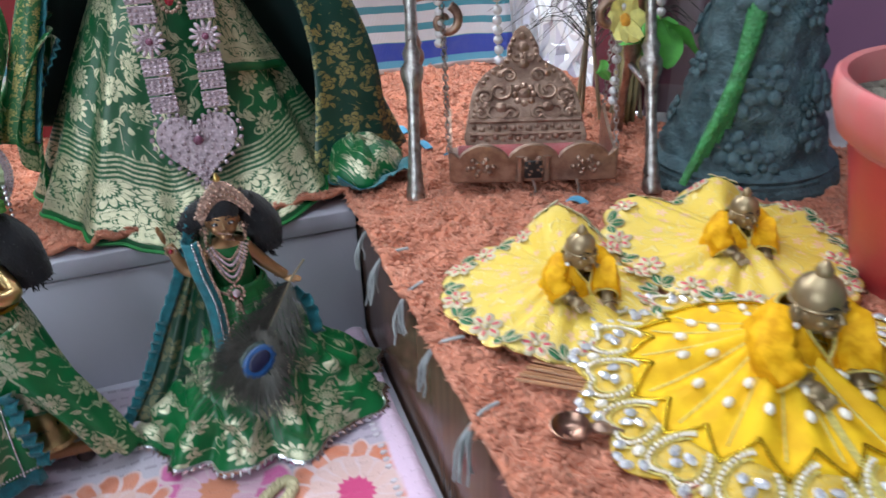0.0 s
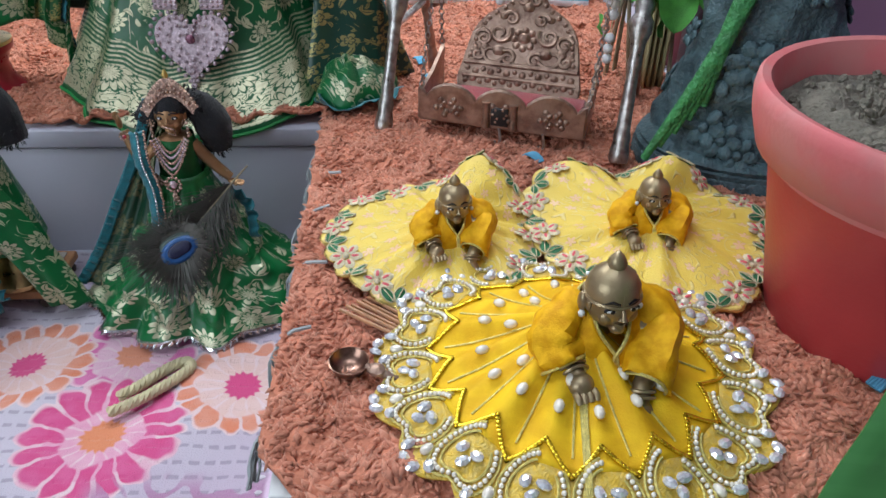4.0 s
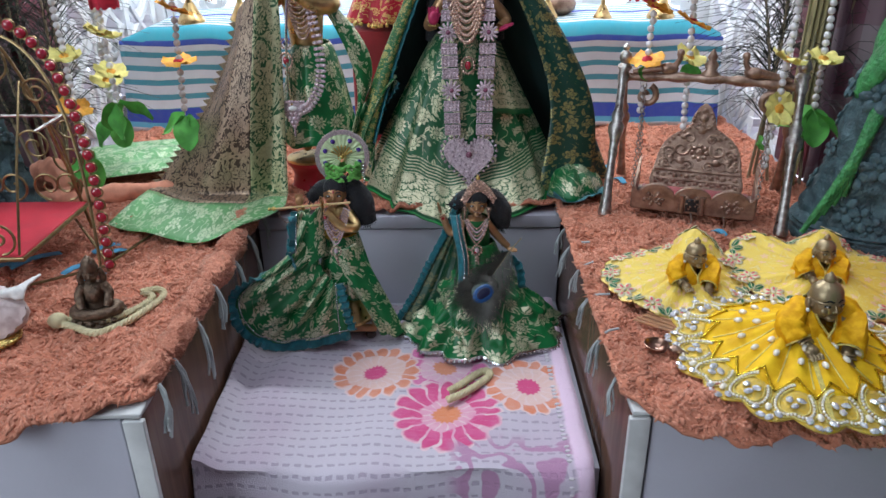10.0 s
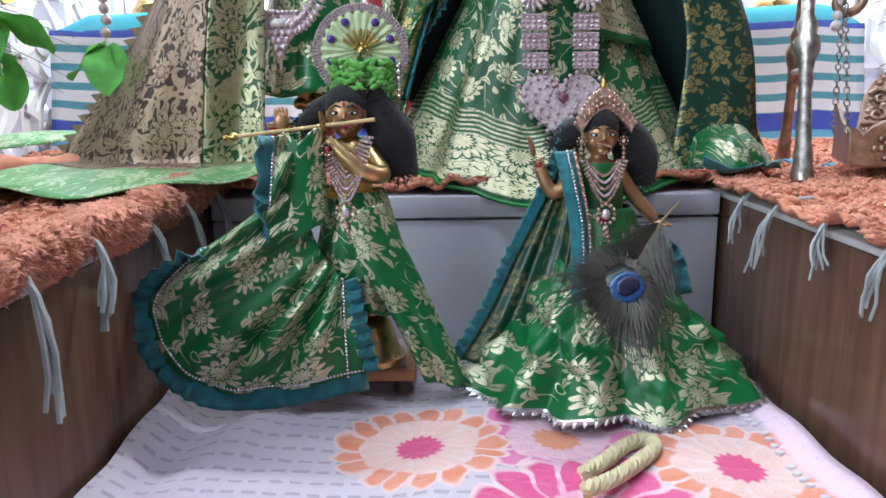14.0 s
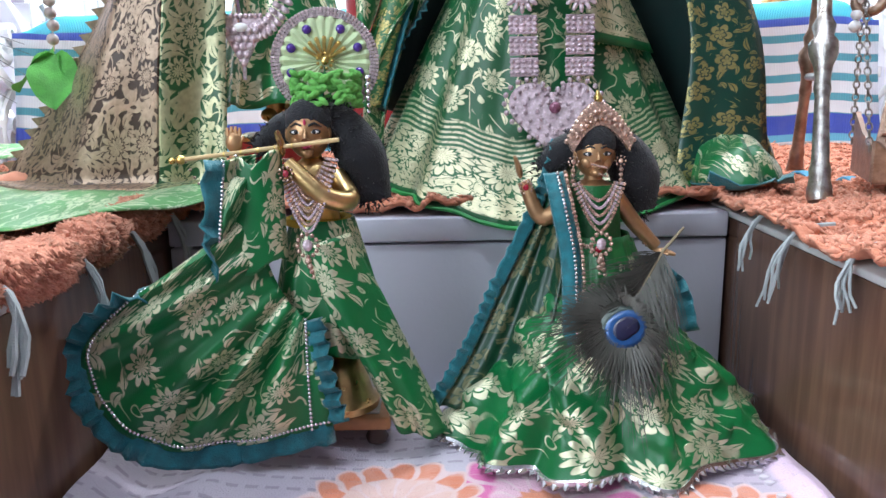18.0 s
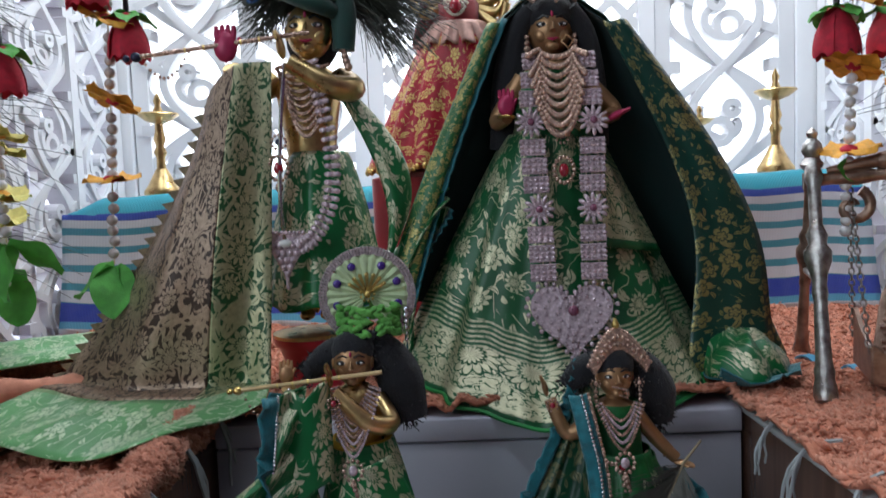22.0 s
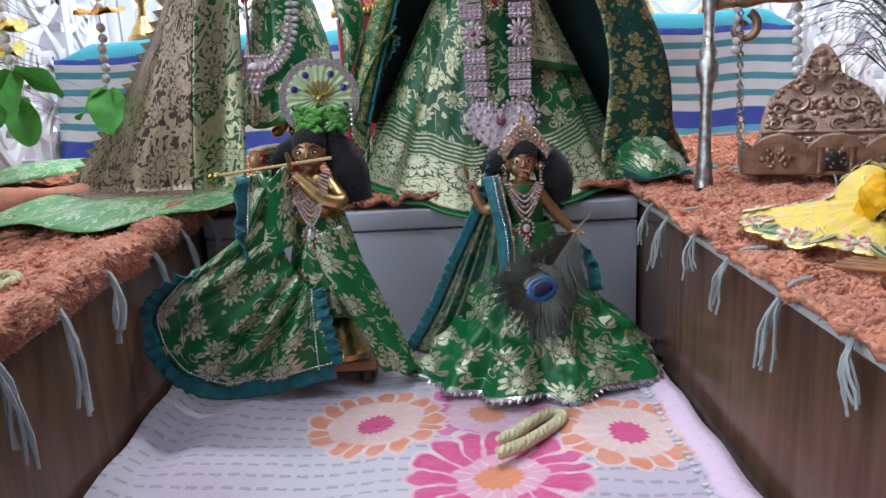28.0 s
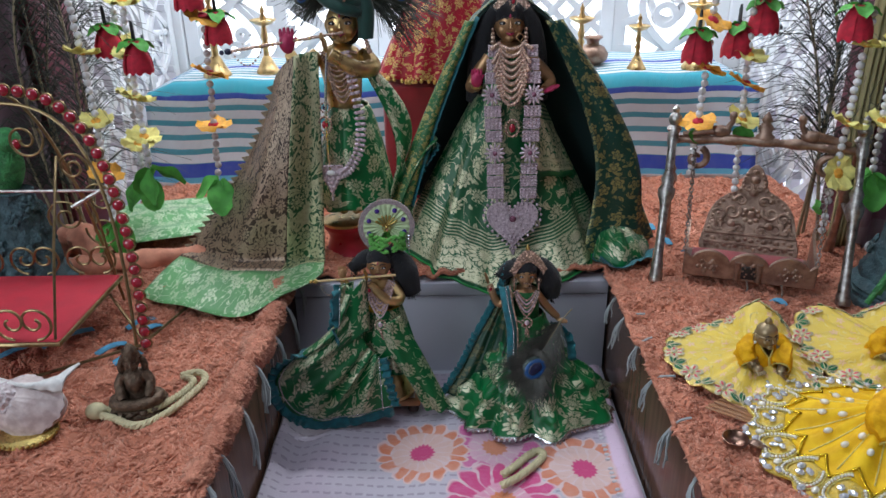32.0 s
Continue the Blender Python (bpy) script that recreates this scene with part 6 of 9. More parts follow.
    for x0 in (0.0, 0.035):
        part("hanging_hook", Geo().tube(smoothpath([(x0, -0.066, 0.012), (x0 + 0.002, -0.068, 0.004), (x0, -0.069, -0.002), (x0 - 0.003, -0.068, 0.002)], 12), 0.0012, 6), STEEL, root)
    return root


metal_swing()


# ---------------------------------------------------------------- wire swing with a jewelled arch
def wire_swing():
    root = thing("wire_swing", "gold wire swing with red stone arch and red seat", "swing")
    W, cx, y0, top = 0.127, -0.429, -0.156, 0.252
    t = np.linspace(0, 1, 80)

    def arch(t, lean, dy=0.0):
        a = np.pi * t
        x = cx + W * np.sign(np.cos(a)) * np.abs(np.cos(a)) ** 0.55
        z = top * np.sin(a) ** 0.72
        return np.stack([x, y0 + dy + lean * z, RUGZ - 0.006 + z], -1)

    for name in ("arch_wire", "inner_arch_wire"):
        p = arch(t, 0.14)
        if name == "inner_arch_wire":
            p[:, 0] = cx + (p[:, 0] - cx) * 0.94
            p[:, 2] = RUGZ + (p[:, 2] - RUGZ) * 0.955
        part(name, Geo().tube(p, 0.0016, 7), WIRE, root)
    rear = arch(t, -0.25, 0.10)
    rear[:, 0] = cx + (rear[:, 0] - cx) * 0.55
    part("rear_arch_wire", Geo().tube(rear, 0.0016, 7), WIRE, root)
    dense = arch(np.linspace(0, 1, 900), 0.14)
    ln = np.concatenate([[0], np.cumsum(np.linalg.norm(np.diff(dense, axis=0), axis=1))])
    gem = Geo().ball((0, 0, 0), (0.0052, 0.0034, 0.0052), 0, 12, 8).mesh("stone", [RUBY])
    rimm = Geo().tube([(0.0055 * math.cos(a), 0.0008, 0.0055 * math.sin(a)) for a in np.linspace(0, 2 * math.pi, 14, endpoint=False)], 0.0008, 5, closed=True).mesh("setting", [WIRE])
    n = int(ln[-1] / 0.0123)
    for k in range(1, n):
        i = int(np.searchsorted(ln, k * ln[-1] / n))
        ob = part("stone", gem, RUBY, root)
        ob.location = dense[i] + [0.003, -0.003, 0.001]
        st = part("setting", rimm, WIRE, root)
        st.location = dense[i] + [0.003, -0.002, 0.001]
    # seat with a wire rail of scrolls
    z = 0.040
    sx0, sx1, sy0, sy1 = -0.515, -0.345, -0.218, -0.085
    part("seat", Geo().box((sx0, sy0, z), (sx1, sy1, z + 0.006), bevel=0.002), plain("red_seat_cloth", (0.60, 0.03, 0.055), 0.7, 0, 0.2, 0.02, 0.3, 0.001), root, "red cloth seat")
    rim = [(sx0, sy0, z), (sx1, sy0, z), (sx1, sy1, z), (sx0, sy1, z)]
    part("seat_frame", Geo().tube(np.concatenate([np.linspace(rim[i], rim[(i + 1) % 4], 8, endpoint=False) for i in range(4)]) + [0, 0, 0.002], 0.0024, 7, closed=True), WIRE, root)
    for x in (-0.372, -0.43, -0.488):
        for y in (sy0 - 0.001, sy1 + 0.001):
            g = Geo()
            for m in (-1, 1):
                q = scroll(0, 0, 0.017, 1.4, -np.pi / 2, m)
                g.tube(np.stack([x + m * 0.010 + q[:, 0], np.full(30, y), z + 0.024 + q[:, 1]], -1), 0.0013, 6)
            part("scroll_rail", g, WIRE, root)
    for x in (sx0 + 0.004, sx1 - 0.004):
        for y, dy in ((sy0, 0.05), (sy1, -0.03)):
            part("hanger", Geo().tube([(x, y, z), (x + 0.002, y + dy * 0.6, 0.12), (x + (cx - x) * 0.12, -0.13, 0.185)], 0.0012, 6), WIRE, root)
    part("cross_bar", Geo().tube([(cx - W * 0.95, -0.125, 0.150), (cx, -0.128, 0.152), (-0.318, -0.125, 0.150)], 0.0014, 6), STEEL, root)
    part("bar_clip", Geo().tube([(-0.352, -0.135, 0.138), (-0.325, -0.128, 0.152)], 0.0018, 6), STEEL, root)
    for k, (x, zz, r, m) in enumerate(((-0.345, 0.175, 0.014, 1), (-0.385, 0.200, 0.018, -1), (-0.43, 0.212, 0.018, 1), (-0.475, 0.200, 0.018, -1), (-0.362, 0.120, 0.016, -1), (-0.365, 0.085, 0.018, 1), (-0.40, 0.10, 0.02, -1))):
        g = Geo()
        q = scroll(0, 0, r, 1.6, 0.6 * k, m, 36)
        yy = y0 + 0.14 * zz if zz > 0.15 else -0.06
        g.tube(np.stack([x + q[:, 0], np.full(36, yy), zz + q[:, 1]], -1), 0.0012, 6)
        part("wire_scroll", g, WIRE, root)
    for a, b in (((-0.302, -0.152, 0.004), (-0.36, -0.09, 0.03)), ((-0.302, -0.152, 0.002), (-0.38, -0.21, 0.004)), ((-0.302, -0.152, 0.004), (-0.28, -0.06, 0.003))):
        part("base_rod", Geo().tube(np.linspace(a, b, 6), 0.0015, 6), WIRE, root)
    return root


wire_swing()


# ---------------------------------------------------------------- small things on the rugs
def seated_idol():
    g = Geo()
    g.lathe([(0.027, 0.0), (0.028, 0.003), (0.025, 0.006), (0.026, 0.009), (0.022, 0.012)], segs=26, flat=0.78)
    for k in range(14):
        a = 2 * math.pi * k / 14
        g.ball((0.0255 * math.cos(a), 0.020 * math.sin(a), 0.008), (0.004, 0.004, 0.003), 0, 7, 5)
    for s in (-1, 1):
        limb(g, [(s * 0.008, 0.002, 0.017), (s * 0.020, -0.005, 0.016), (s * 0.010, -0.014, 0.0155), (s * -0.004, -0.0165, 0.016)], [0.0085, 0.008, 0.0065, 0.005])
        limb(g, [(s * 0.009, 0.001, 0.043), (s * 0.0145, -0.002, 0.034), (s * 0.0135, -0.009, 0.026), (s * 0.012, -0.012, 0.022)], [0.0055, 0.005, 0.0045, 0.004])
        limb(g, [(s * 0.0075, 0.003, 0.060), (s * 0.011, 0.003, 0.052), (s * 0.011, 0.003, 0.044)], [0.003, 0.0035, 0.003])
    g.lathe([(0.014, 0.012), (0.0135, 0.022), (0.0115, 0.030), (0.0125, 0.038), (0.0105, 0.044), (0.0045, 0.047), (0.0045, 0.050)], (0, 0.002, 0), 16, flat=0.8)
    g.ball((0, -0.003, 0.034), (0.009, 0.009, 0.011))
    face(g, (0, 0.0, 0.0565), 0.0088, 0, 0, 0)
    g.lathe([(0.0085, 0), (0.0092, 0.0025), (0.0070, 0.0065), (0.0075, 0.0085), (0.0045, 0.0125), (0.0008, 0.0165)], (0, 0.0012, 0.0605), 14)
    g.moved(pose(-0.270, -0.250, RUGZ - 0.001, 0, 0, 14) @ Matrix.Scale(0.84, 4))
    solid("seated_idol", g, plain("dark_bronze", (0.22, 0.15, 0.105), 0.42, 0.7, 0.6, 0.004, 0.8, 0.0014, c2=(0.07, 0.045, 0.03)), "small dark bronze seated idol on the coral rug", "idol")


seated_idol()


def cord(name, pts, label, r=0.0034):
    root = thing(name, label, "cord")
    c = smoothpath(pts, 90)
    tan = np.gradient(c, axis=0)
    tan /= np.linalg.norm(tan, axis=1)[:, None]
    s = np.cross(tan, (0, 0, 1.0))
    b = np.cross(s, tan)
    ln = np.concatenate([[0], np.cumsum(np.linalg.norm(np.diff(c, axis=0), axis=1))])
    for k in range(3):
        a = ln * 520 + k * 2.094
        part("strand", Geo().tube(c + r * 0.5 * (np.cos(a)[:, None] * s + np.sin(a)[:, None] * b), r * 0.62, 6), COTTON, root)
    return root


z = RUGZ + 0.003
k1 = cord("cotton_cord", [(-0.302, -0.262, z), (-0.285, -0.268, z), (-0.262, -0.278, z), (-0.244, -0.262, z), (-0.232, -0.236, z), (-0.226, -0.212, z), (-0.236, -0.200, z), (-0.250, -0.205, z)], "looped cream cotton cord round the small bronze idol", 0.0032)
cord("cotton_cord", [(-0.298, -0.256, z), (-0.270, -0.262, z + 0.002), (-0.252, -0.256, z + 0.003), (-0.240, -0.232, z), (-0.236, -0.214, z), (-0.246, -0.208, z)], "looped cream cotton cord round the small bronze idol", 0.003)
part("cord_knot", Geo().ball((-0.303, -0.260, z + 0.002), (0.009, 0.008, 0.007), 0, 12, 8), COTTON, k1, "round knot at the cord's end")
z = LOW + 0.0105
cord("rope_loop", [(0.041, -0.219, z), (0.056, -0.209, z), (0.071, -0.195, z), (0.082, -0.182, z), (0.085, -0.174, z), (0.079, -0.170, z), (0.067, -0.179, z), (0.055, -0.193, z), (0.043, -0.204, z)], "folded cream cotton rope lying on the towel", 0.0038)


def conch():
    root = thing("conch_shell", "pale ribbed conch shell on a gold beaded stand", "shell", at=(-0.349, -0.288, RUGZ))
    root.scale = (0.72, 0.72, 0.72)
    # the body whorl widens from the spire like a ribbed fan; its outline by angle
    t, a = np.linspace(0, 1, 30), np.linspace(0, 2 * np.pi, 145)
    T, A = np.meshgrid(t, a, indexing="ij")
    turn = np.radians([0, 40, 90, 140, 180, 225, 270, 315, 345, 360])
    wide = np.interp(A, turn, [0.060, 0.040, 0.026, 0.022, 0.022, 0.026, 0.034, 0.052, 0.060, 0.060])
    ribs = np.cos(A * 30 + 3 * T)
    r = wide * T * (1 + 0.018 * ribs * T**2)
    p = np.stack([-0.016 + r * np.cos(A), -0.016 + 0.026 * T**2 + 0.0007 * ribs * T, 0.040 + r * np.sin(A)], -1)
    part("whorl", Geo().grid(p), SHELL, root, "ribbed pinkish body whorl")
    r = wide * np.sqrt(np.clip(1 - T**2, 0, 1))
    p = np.stack([-0.016 + r * np.cos(A), 0.010 + 0.045 * T, 0.040 + r * np.sin(A) * (1 - 0.2 * T)], -1)
    part("shell_back", Geo().grid(p), SHELL, root)
    r = 0.019 * T**0.85 * (1 + 0.05 * np.cos(A * 13 + 2 * T))
    p = np.stack([-0.016 + r * np.cos(A), -0.025 + 0.014 * T**1.3 + 0.0009 * np.sin(T * 20 + A), 0.041 + r * np.sin(A)], -1)
    part("spire", Geo().grid(p), plain("pale_spire", (0.78, 0.70, 0.70), 0.45, 0, 0.3, 0.004, 0.3, 0.001, c2=(0.48, 0.36, 0.37)), root, "pale spire of small whorls")
    # the white lip runs over the top and out to a pointed end
    U, S = np.meshgrid(np.linspace(0, 1, 40), np.linspace(0, 1, 14), indexing="ij")
    top = 0.064 - 0.010 * np.sin(np.pi * U * 0.9) + 0.022 * U**2.2
    low = 0.056 - 0.008 * U
    lip = np.stack([-0.028 + 0.082 * U - 0.010 * S * U**3, -0.012 + 0.014 * U - 0.008 * np.sin(np.pi * S) + 0.010 * (1 - S), top * (1 - S) + low * S + 0.0010 * np.sin(U * 30 + 4 * S) * U], -1)
    part("lip", Geo().grid(lip), plain("white_shell_lip", (0.80, 0.77, 0.75), 0.4, 0, 0.2, 0.006, 0.3, 0.001), root, "white flared lip", thick=0.003)
    # the shell leans back, so that its face looks up to the front
    lean, mid = Euler((radians(-42), 0, 0)), Vector((0, 0.01, 0.03))
    for ob in root.children:
        ob.rotation_euler, ob.location = lean, mid - lean.to_matrix() @ mid
    g = Geo().lathe([(0.030, 0.0), (0.034, 0.003), (0.030, 0.008), (0.022, 0.010)], (0, 0.002, 0), 28, flat=0.85)
    for k in range(34):
        th = 2 * math.pi * k / 34
        g.ball((0.034 * math.cos(th), 0.002 + 0.029 * math.sin(th), 0.006), 0.0026, 0, 7, 5)
    part("beaded_stand", g, GOLD, root, "gold beaded ring stand")


conch()


def spoon():
    root = thing("spoon", "small worn copper spoon beside the yellow dress", "spoon")
    m = pose(0.212, -0.309, RUGZ + 0.001, 0, 2, -22) @ Matrix.Scale(0.82, 4)
    g = Geo().lathe([(0.0, 0.0), (0.006, 0.0008), (0.0105, 0.004), (0.0125, 0.009), (0.0118, 0.0092), (0.0098, 0.005), (0.0055, 0.002), (0.0, 0.0015)], segs=22)
    part("bowl", g.moved(m), plain("worn_copper", (0.42, 0.24, 0.17), 0.3, 0.95, 0.5, 0.006, c2=(0.18, 0.10, 0.08)), root)
    part("handle", Geo().tube([(0.011, 0, 0.008), (0.020, 0.0, 0.007), (0.028, 0.001, 0.004), (0.040, 0.003, -0.001)], [0.0025, 0.003, 0.0026, 0.0026], 8).moved(m), COPPER, root)
    part("collar", Geo().ball((0.018, 0, 0.008), (0.006, 0.0055, 0.003), 0, 10, 6).moved(m), COPPER, root)


spoon()
stick = thing("incense_bundle", "bundle of thin brown incense sticks on the rug", "incense")
for k in range(6):
    part("incense_stick", Geo().tube([(0.205 + 0.003 * k, -0.262 + 0.002 * k, RUGZ + 0.003 + 0.001 * (k % 2)), (0.262, -0.305 + 0.003 * k, RUGZ + 0.004)], 0.0011, 6), STOOLW, stick)


# ---------------------------------------------------------------- hanging bead and flower strings
bead_mesh = {m: Geo().ball((0, 0, 0), 0.0041, 0, 10, 7).mesh("bead", [m]) for m in (BEAD, DUSKBEAD)}


def petal_flower(mat, core, n=6, R=0.019, cup=0.35):
    g = Geo()
    for k in range(n):
        th = 2 * math.pi * k / n
        s, w = np.linspace(0, 1, 7), np.linspace(-1, 1, 5)
        S, W = np.meshgrid(s, w, indexing="ij")
        wd = R * 0.55 * np.sin(np.pi * (0.12 + 0.75 * S)) ** 0.8
        x, y = R * S, wd * W
        z = cup * R * S**1.6 - 0.18 * R * W**2 * S + 0.0012 * np.sin(W * 6 + k)
        g.grid(np.stack([x * math.cos(th) - y * math.sin(th), x * math.sin(th) + y * math.cos(th), z + 0.0004 * k], -1), 0)
    g.ball((0, 0, 0.002), (R * 0.30, R * 0.30, R * 0.16), 1, 10, 6)
    return g.mesh("flower", [mat, core])


YF, OF = petal_flower(YELLOWFL, ORANGEFL), petal_flower(ORANGEFL, ROSEFL, 5, 0.021, 0.2)


def cloth_leaf_mesh():
    s, w = np.linspace(0, 1, 12), np.linspace(-1, 1, 7)
    S, W = np.meshgrid(s, w, indexing="ij")
    wd = 0.016 * np.sin(np.pi * np.clip(S * 0.9 + 0.06, 0, 1)) ** 0.7
    p = np.stack([0.042 * S, wd * W, -0.010 * S**2 + 0.004 * np.abs(W) + 0.002 * np.sin(S * 9) * W], -1)
    return Geo().grid(p).mesh("cloth_leaf", [CLOTHLEAF])


LEAFM = cloth_leaf_mesh()


def rose_mesh():
    g = Geo()
    for k in range(6):
        th = 2 * math.pi * k / 6 + 0.25 * (k % 2)
        a, s = np.linspace(-0.75, 0.75, 11), np.linspace(0, 1, 12)
        A, S = np.meshgrid(a, s, indexing="ij")
        lay = 0.0012 * (k % 2)
        r = 0.0045 + lay + 0.0095 * np.sin(np.clip(S * 1.95, 0, 1.95)) + 0.0012 * S**4 + 0.0007 * np.sin(A * 6 + k) * S
        g.grid(np.stack([r * np.cos(A + th), r * np.sin(A + th), -0.034 * S * (1 - 0.10 * A**2) - 0.0018 * np.sin(A * 9 + k) * S**3], -1))
    return g.mesh("rose", [ROSEFL])


ROSE = rose_mesh()


def bead_string(x, y, z0, z1, items, mat, label, group="hanging bead strings", sway=0.004):
    root = thing("bead_string", label, "garland", group)
    r0 = np.random.default_rng(abs(int((x * 7 + y * 13 + z1 * 29) * 1000)))
    ph = r0.uniform(0, 6)
    at = lambda z: np.array((x + sway * math.sin(z * 11 + ph), y + sway * math.cos(z * 9 + ph), z))
    zz, end = z1, z0
    part("thread", Geo().tube([at(z) for z in np.linspace(z0, z1, 14)], 0.0005, 5), COTTON, root)
    skip = [i[1] for i in items]
    while zz < end:
        if all(abs(zz - s) > 0.005 for s in skip):
            ob = part("bead", bead_mesh[mat], mat, root)
            ob.location = at(zz) + r0.normal(0, 0.0004, 3)
        zz += 0.0085
    for kind, z, yaw in items:
        q = at(z)
        if kind in "yo":
            ob = part("flower", YF if kind == "y" else OF, YELLOWFL, root, "yellow cloth flower" if kind == "y" else "orange cloth flower")
            ob.matrix_basis = Matrix.Translation(q) @ Euler((radians(r0.uniform(5, 28)), radians(r0.uniform(-20, 20)), yaw)).to_matrix().to_4x4()
        elif kind == "f":
            ob = part("flower", YF, YELLOWFL, root, "yellow cloth flower facing forward")
            ob.matrix_basis = Matrix.Translation(q + [0, -0.004, 0]) @ Euler((radians(72), 0, yaw)).to_matrix().to_4x4()
        elif kind == "l":
            for k in range(3):
                ob = part("leaf", LEAFM, CLOTHLEAF, root, "green cloth leaf")
                ob.matrix_basis = Matrix.Translation(q) @ Euler((radians(28 * (k - 1)), radians(25 + 22 * k), yaw + k * 2.0)).to_matrix().to_4x4()
        elif kind == "s":
            ob = part("leaf", LEAFM, CLOTHLEAF, root, "small green cloth leaf")
            ob.matrix_basis = Matrix.Translation(q + [-0.010, -0.004, 0.004]) @ Euler((radians(70), radians(15), yaw)).to_matrix().to_4x4() @ Matrix.Scale(0.58, 4)
        elif kind == "r":
            off = np.array((0.013 * math.cos(yaw), 0.013 * math.sin(yaw), 0))
            rose = part("rose", ROSE, ROSEFL, root, "red cloth rose")
            rose.location = q + off
            for k in range(4):
                lf = part("rose_leaf", LEAFM, CLOTHLEAF, rose, "green sepal leaf")
                lf.matrix_basis = Euler((0, radians(14), 1.57 * k + yaw)).to_matrix().to_4x4() @ Matrix.Scale(0.55, 4)
            part("rose_stem", Geo().tube([(0, 0, 0), (0, 0, 0.016), (0, 0, 0.02)], [0.0022, 0.0018, 0.001], 6), EYEBLACK, rose)
    return root


TOPZ = 0.60
LBL = "string of white beads with yellow cloth flowers and green leaves"
bead_string(-0.272, 0.058, TOPZ, 0.100, [("o", 0.163, 0.3), ("o", 0.222, 1.9), ("o", 0.282, 0.9), ("r", 0.288, 0.4), ("y", 0.34, 1), ("r", 0.325, 3.4), ("l", 0.098, 3.0), ("y", 0.40, 0)], DUSKBEAD, LBL)
bead_string(-0.347, 0.050, TOPZ, 0.120, [("y", 0.154, 0.2), ("y", 0.198, 1.2), ("r", 0.262, 5.6), ("y", 0.245, 0.7), ("y", 0.30, 0.5), ("l", 0.118, 0.6), ("y", 0.37, 0)], BEAD, LBL)
bead_string(-0.378, 0.085, TOPZ, 0.085, [("y", 0.135, 0.2), ("y", 0.190, 1.0), ("y", 0.252, 0.2), ("r", 0.275, 4.0), ("y", 0.33, 0.2), ("l", 0.092, 2.0)], BEAD, LBL)
bead_string(-0.405, 0.045, TOPZ, 0.030, [("o", 0.112, 0.2), ("y", 0.172, 0.6), ("y", 0.248, 1.9), ("y", 0.32, 0.2), ("l", 0.05, 2.0)], BEAD, LBL)
bead_string(0.270, 0.037, TOPZ, 0.105, [("o", 0.163, 0.4), ("o", 0.223, 1.2), ("r", 0.265, 3.3), ("o", 0.272, 0.2), ("y", 0.33, 0.4), ("s", 0.148, 0.2)], BEAD, LBL)
bead_string(0.322, 0.045, TOPZ, 0.085, [("y", 0.165, 0.2), ("o", 0.205, 1.2), ("r", 0.268, 2.6), ("y", 0.235, 0.5), ("r", 0.292, 0.2), ("y", 0.30, 0.2), ("s", 0.150, -0.3)], BEAD, LBL)
bead_string(0.407, -0.018, TOPZ, 0.055, [("f", 0.121, 0.2), ("y", 0.172, 0.6), ("y", 0.252, 1.4), ("r", 0.292, 3.0), ("y", 0.34, 0.2), ("s", 0.078, 1.2)], BEAD, LBL)
bead_string(0.462, 0.010, TOPZ, 0.110, [("y", 0.168, 0.6), ("y", 0.245, 1.4), ("o", 0.31, 0.2), ("l", 0.108, 5.6), ("l", 0.112, 2.6)], BEAD, LBL)
slab("trim_rail", (-0.60, 0.03, TOPZ - 0.006), (0.62, 0.05, TOPZ + 0.010), WHITE, bevel=0.002, label="white rail from which the bead strings hang", cat="rail")
for x in (-0.58, 0.60):
    slab("trim_rail_bracket", (x - 0.008, 0.05, TOPZ - 0.004), (x + 0.008, 0.122, TOPZ + 0.008), WHITE, bevel=0.001, label="white bracket of the rail", cat="bracket")


# ---------------------------------------------------------------- peacock plumes beside the altar
def plume(at, top, seed, label, n=3):
    root = thing("peacock_plume", label, "feather", "peacock plumes")
    r0 = np.random.default_rng(seed)
    for k in range(n):
        c = smoothpath([np.array(at) + r0.normal(0, 0.008, 3) * [1, 1, 0], np.array(at) + (np.array(top) - at) * 0.5 + r0.normal(0, 0.016, 3), np.array(top) + r0.normal(0, 0.035, 3)], 40)
        part("quill", Geo().tube(c, np.linspace(0.0022, 0.0008, 40), 6), plain("pale_quill", (0.30, 0.24, 0.15), 0.5), root, "pale quill")
        g = Geo()
        for i in range(7, 40):
            for j in range(5):
                th = r0.uniform(0, 2 * np.pi)
                d = np.array((math.cos(th), 0.6 * math.sin(th), 0.55))
                ln = r0.uniform(0.05, 0.115)
                p = smoothpath([c[i], c[i] + d * ln * 0.5 + [0, 0, 0.008], c[i] + d * ln * [1.15, 1.15, 0.6] - [0, 0, 0.022 * r0.uniform(0, 1.6)]], 6)
                g.tube(p, np.linspace(0.0006, 0.00025, 6), 3, caps=False)
        tagged(part("barb", g, FIBRE, root, "dark wispy feather barbs"), kind="stuff")
    return root


plume((0.445, 0.115, TOP), (0.440, 0.135, 0.42), 3, "dark wispy peacock plume standing beside the metal swing")
plume((0.475, 0.090, TOP), (0.515, 0.10, 0.45), 13, "dark wispy peacock plume standing beside the metal swing", 2)
plume((-0.455, 0.105, TOP), (-0.435, 0.120, 0.42), 4, "dark wispy peacock plume standing behind the wire swing")
plume((-0.495, 0.100, TOP), (-0.470, 0.105, 0.46), 14, "dark wispy peacock plume standing behind the wire swing", 3)


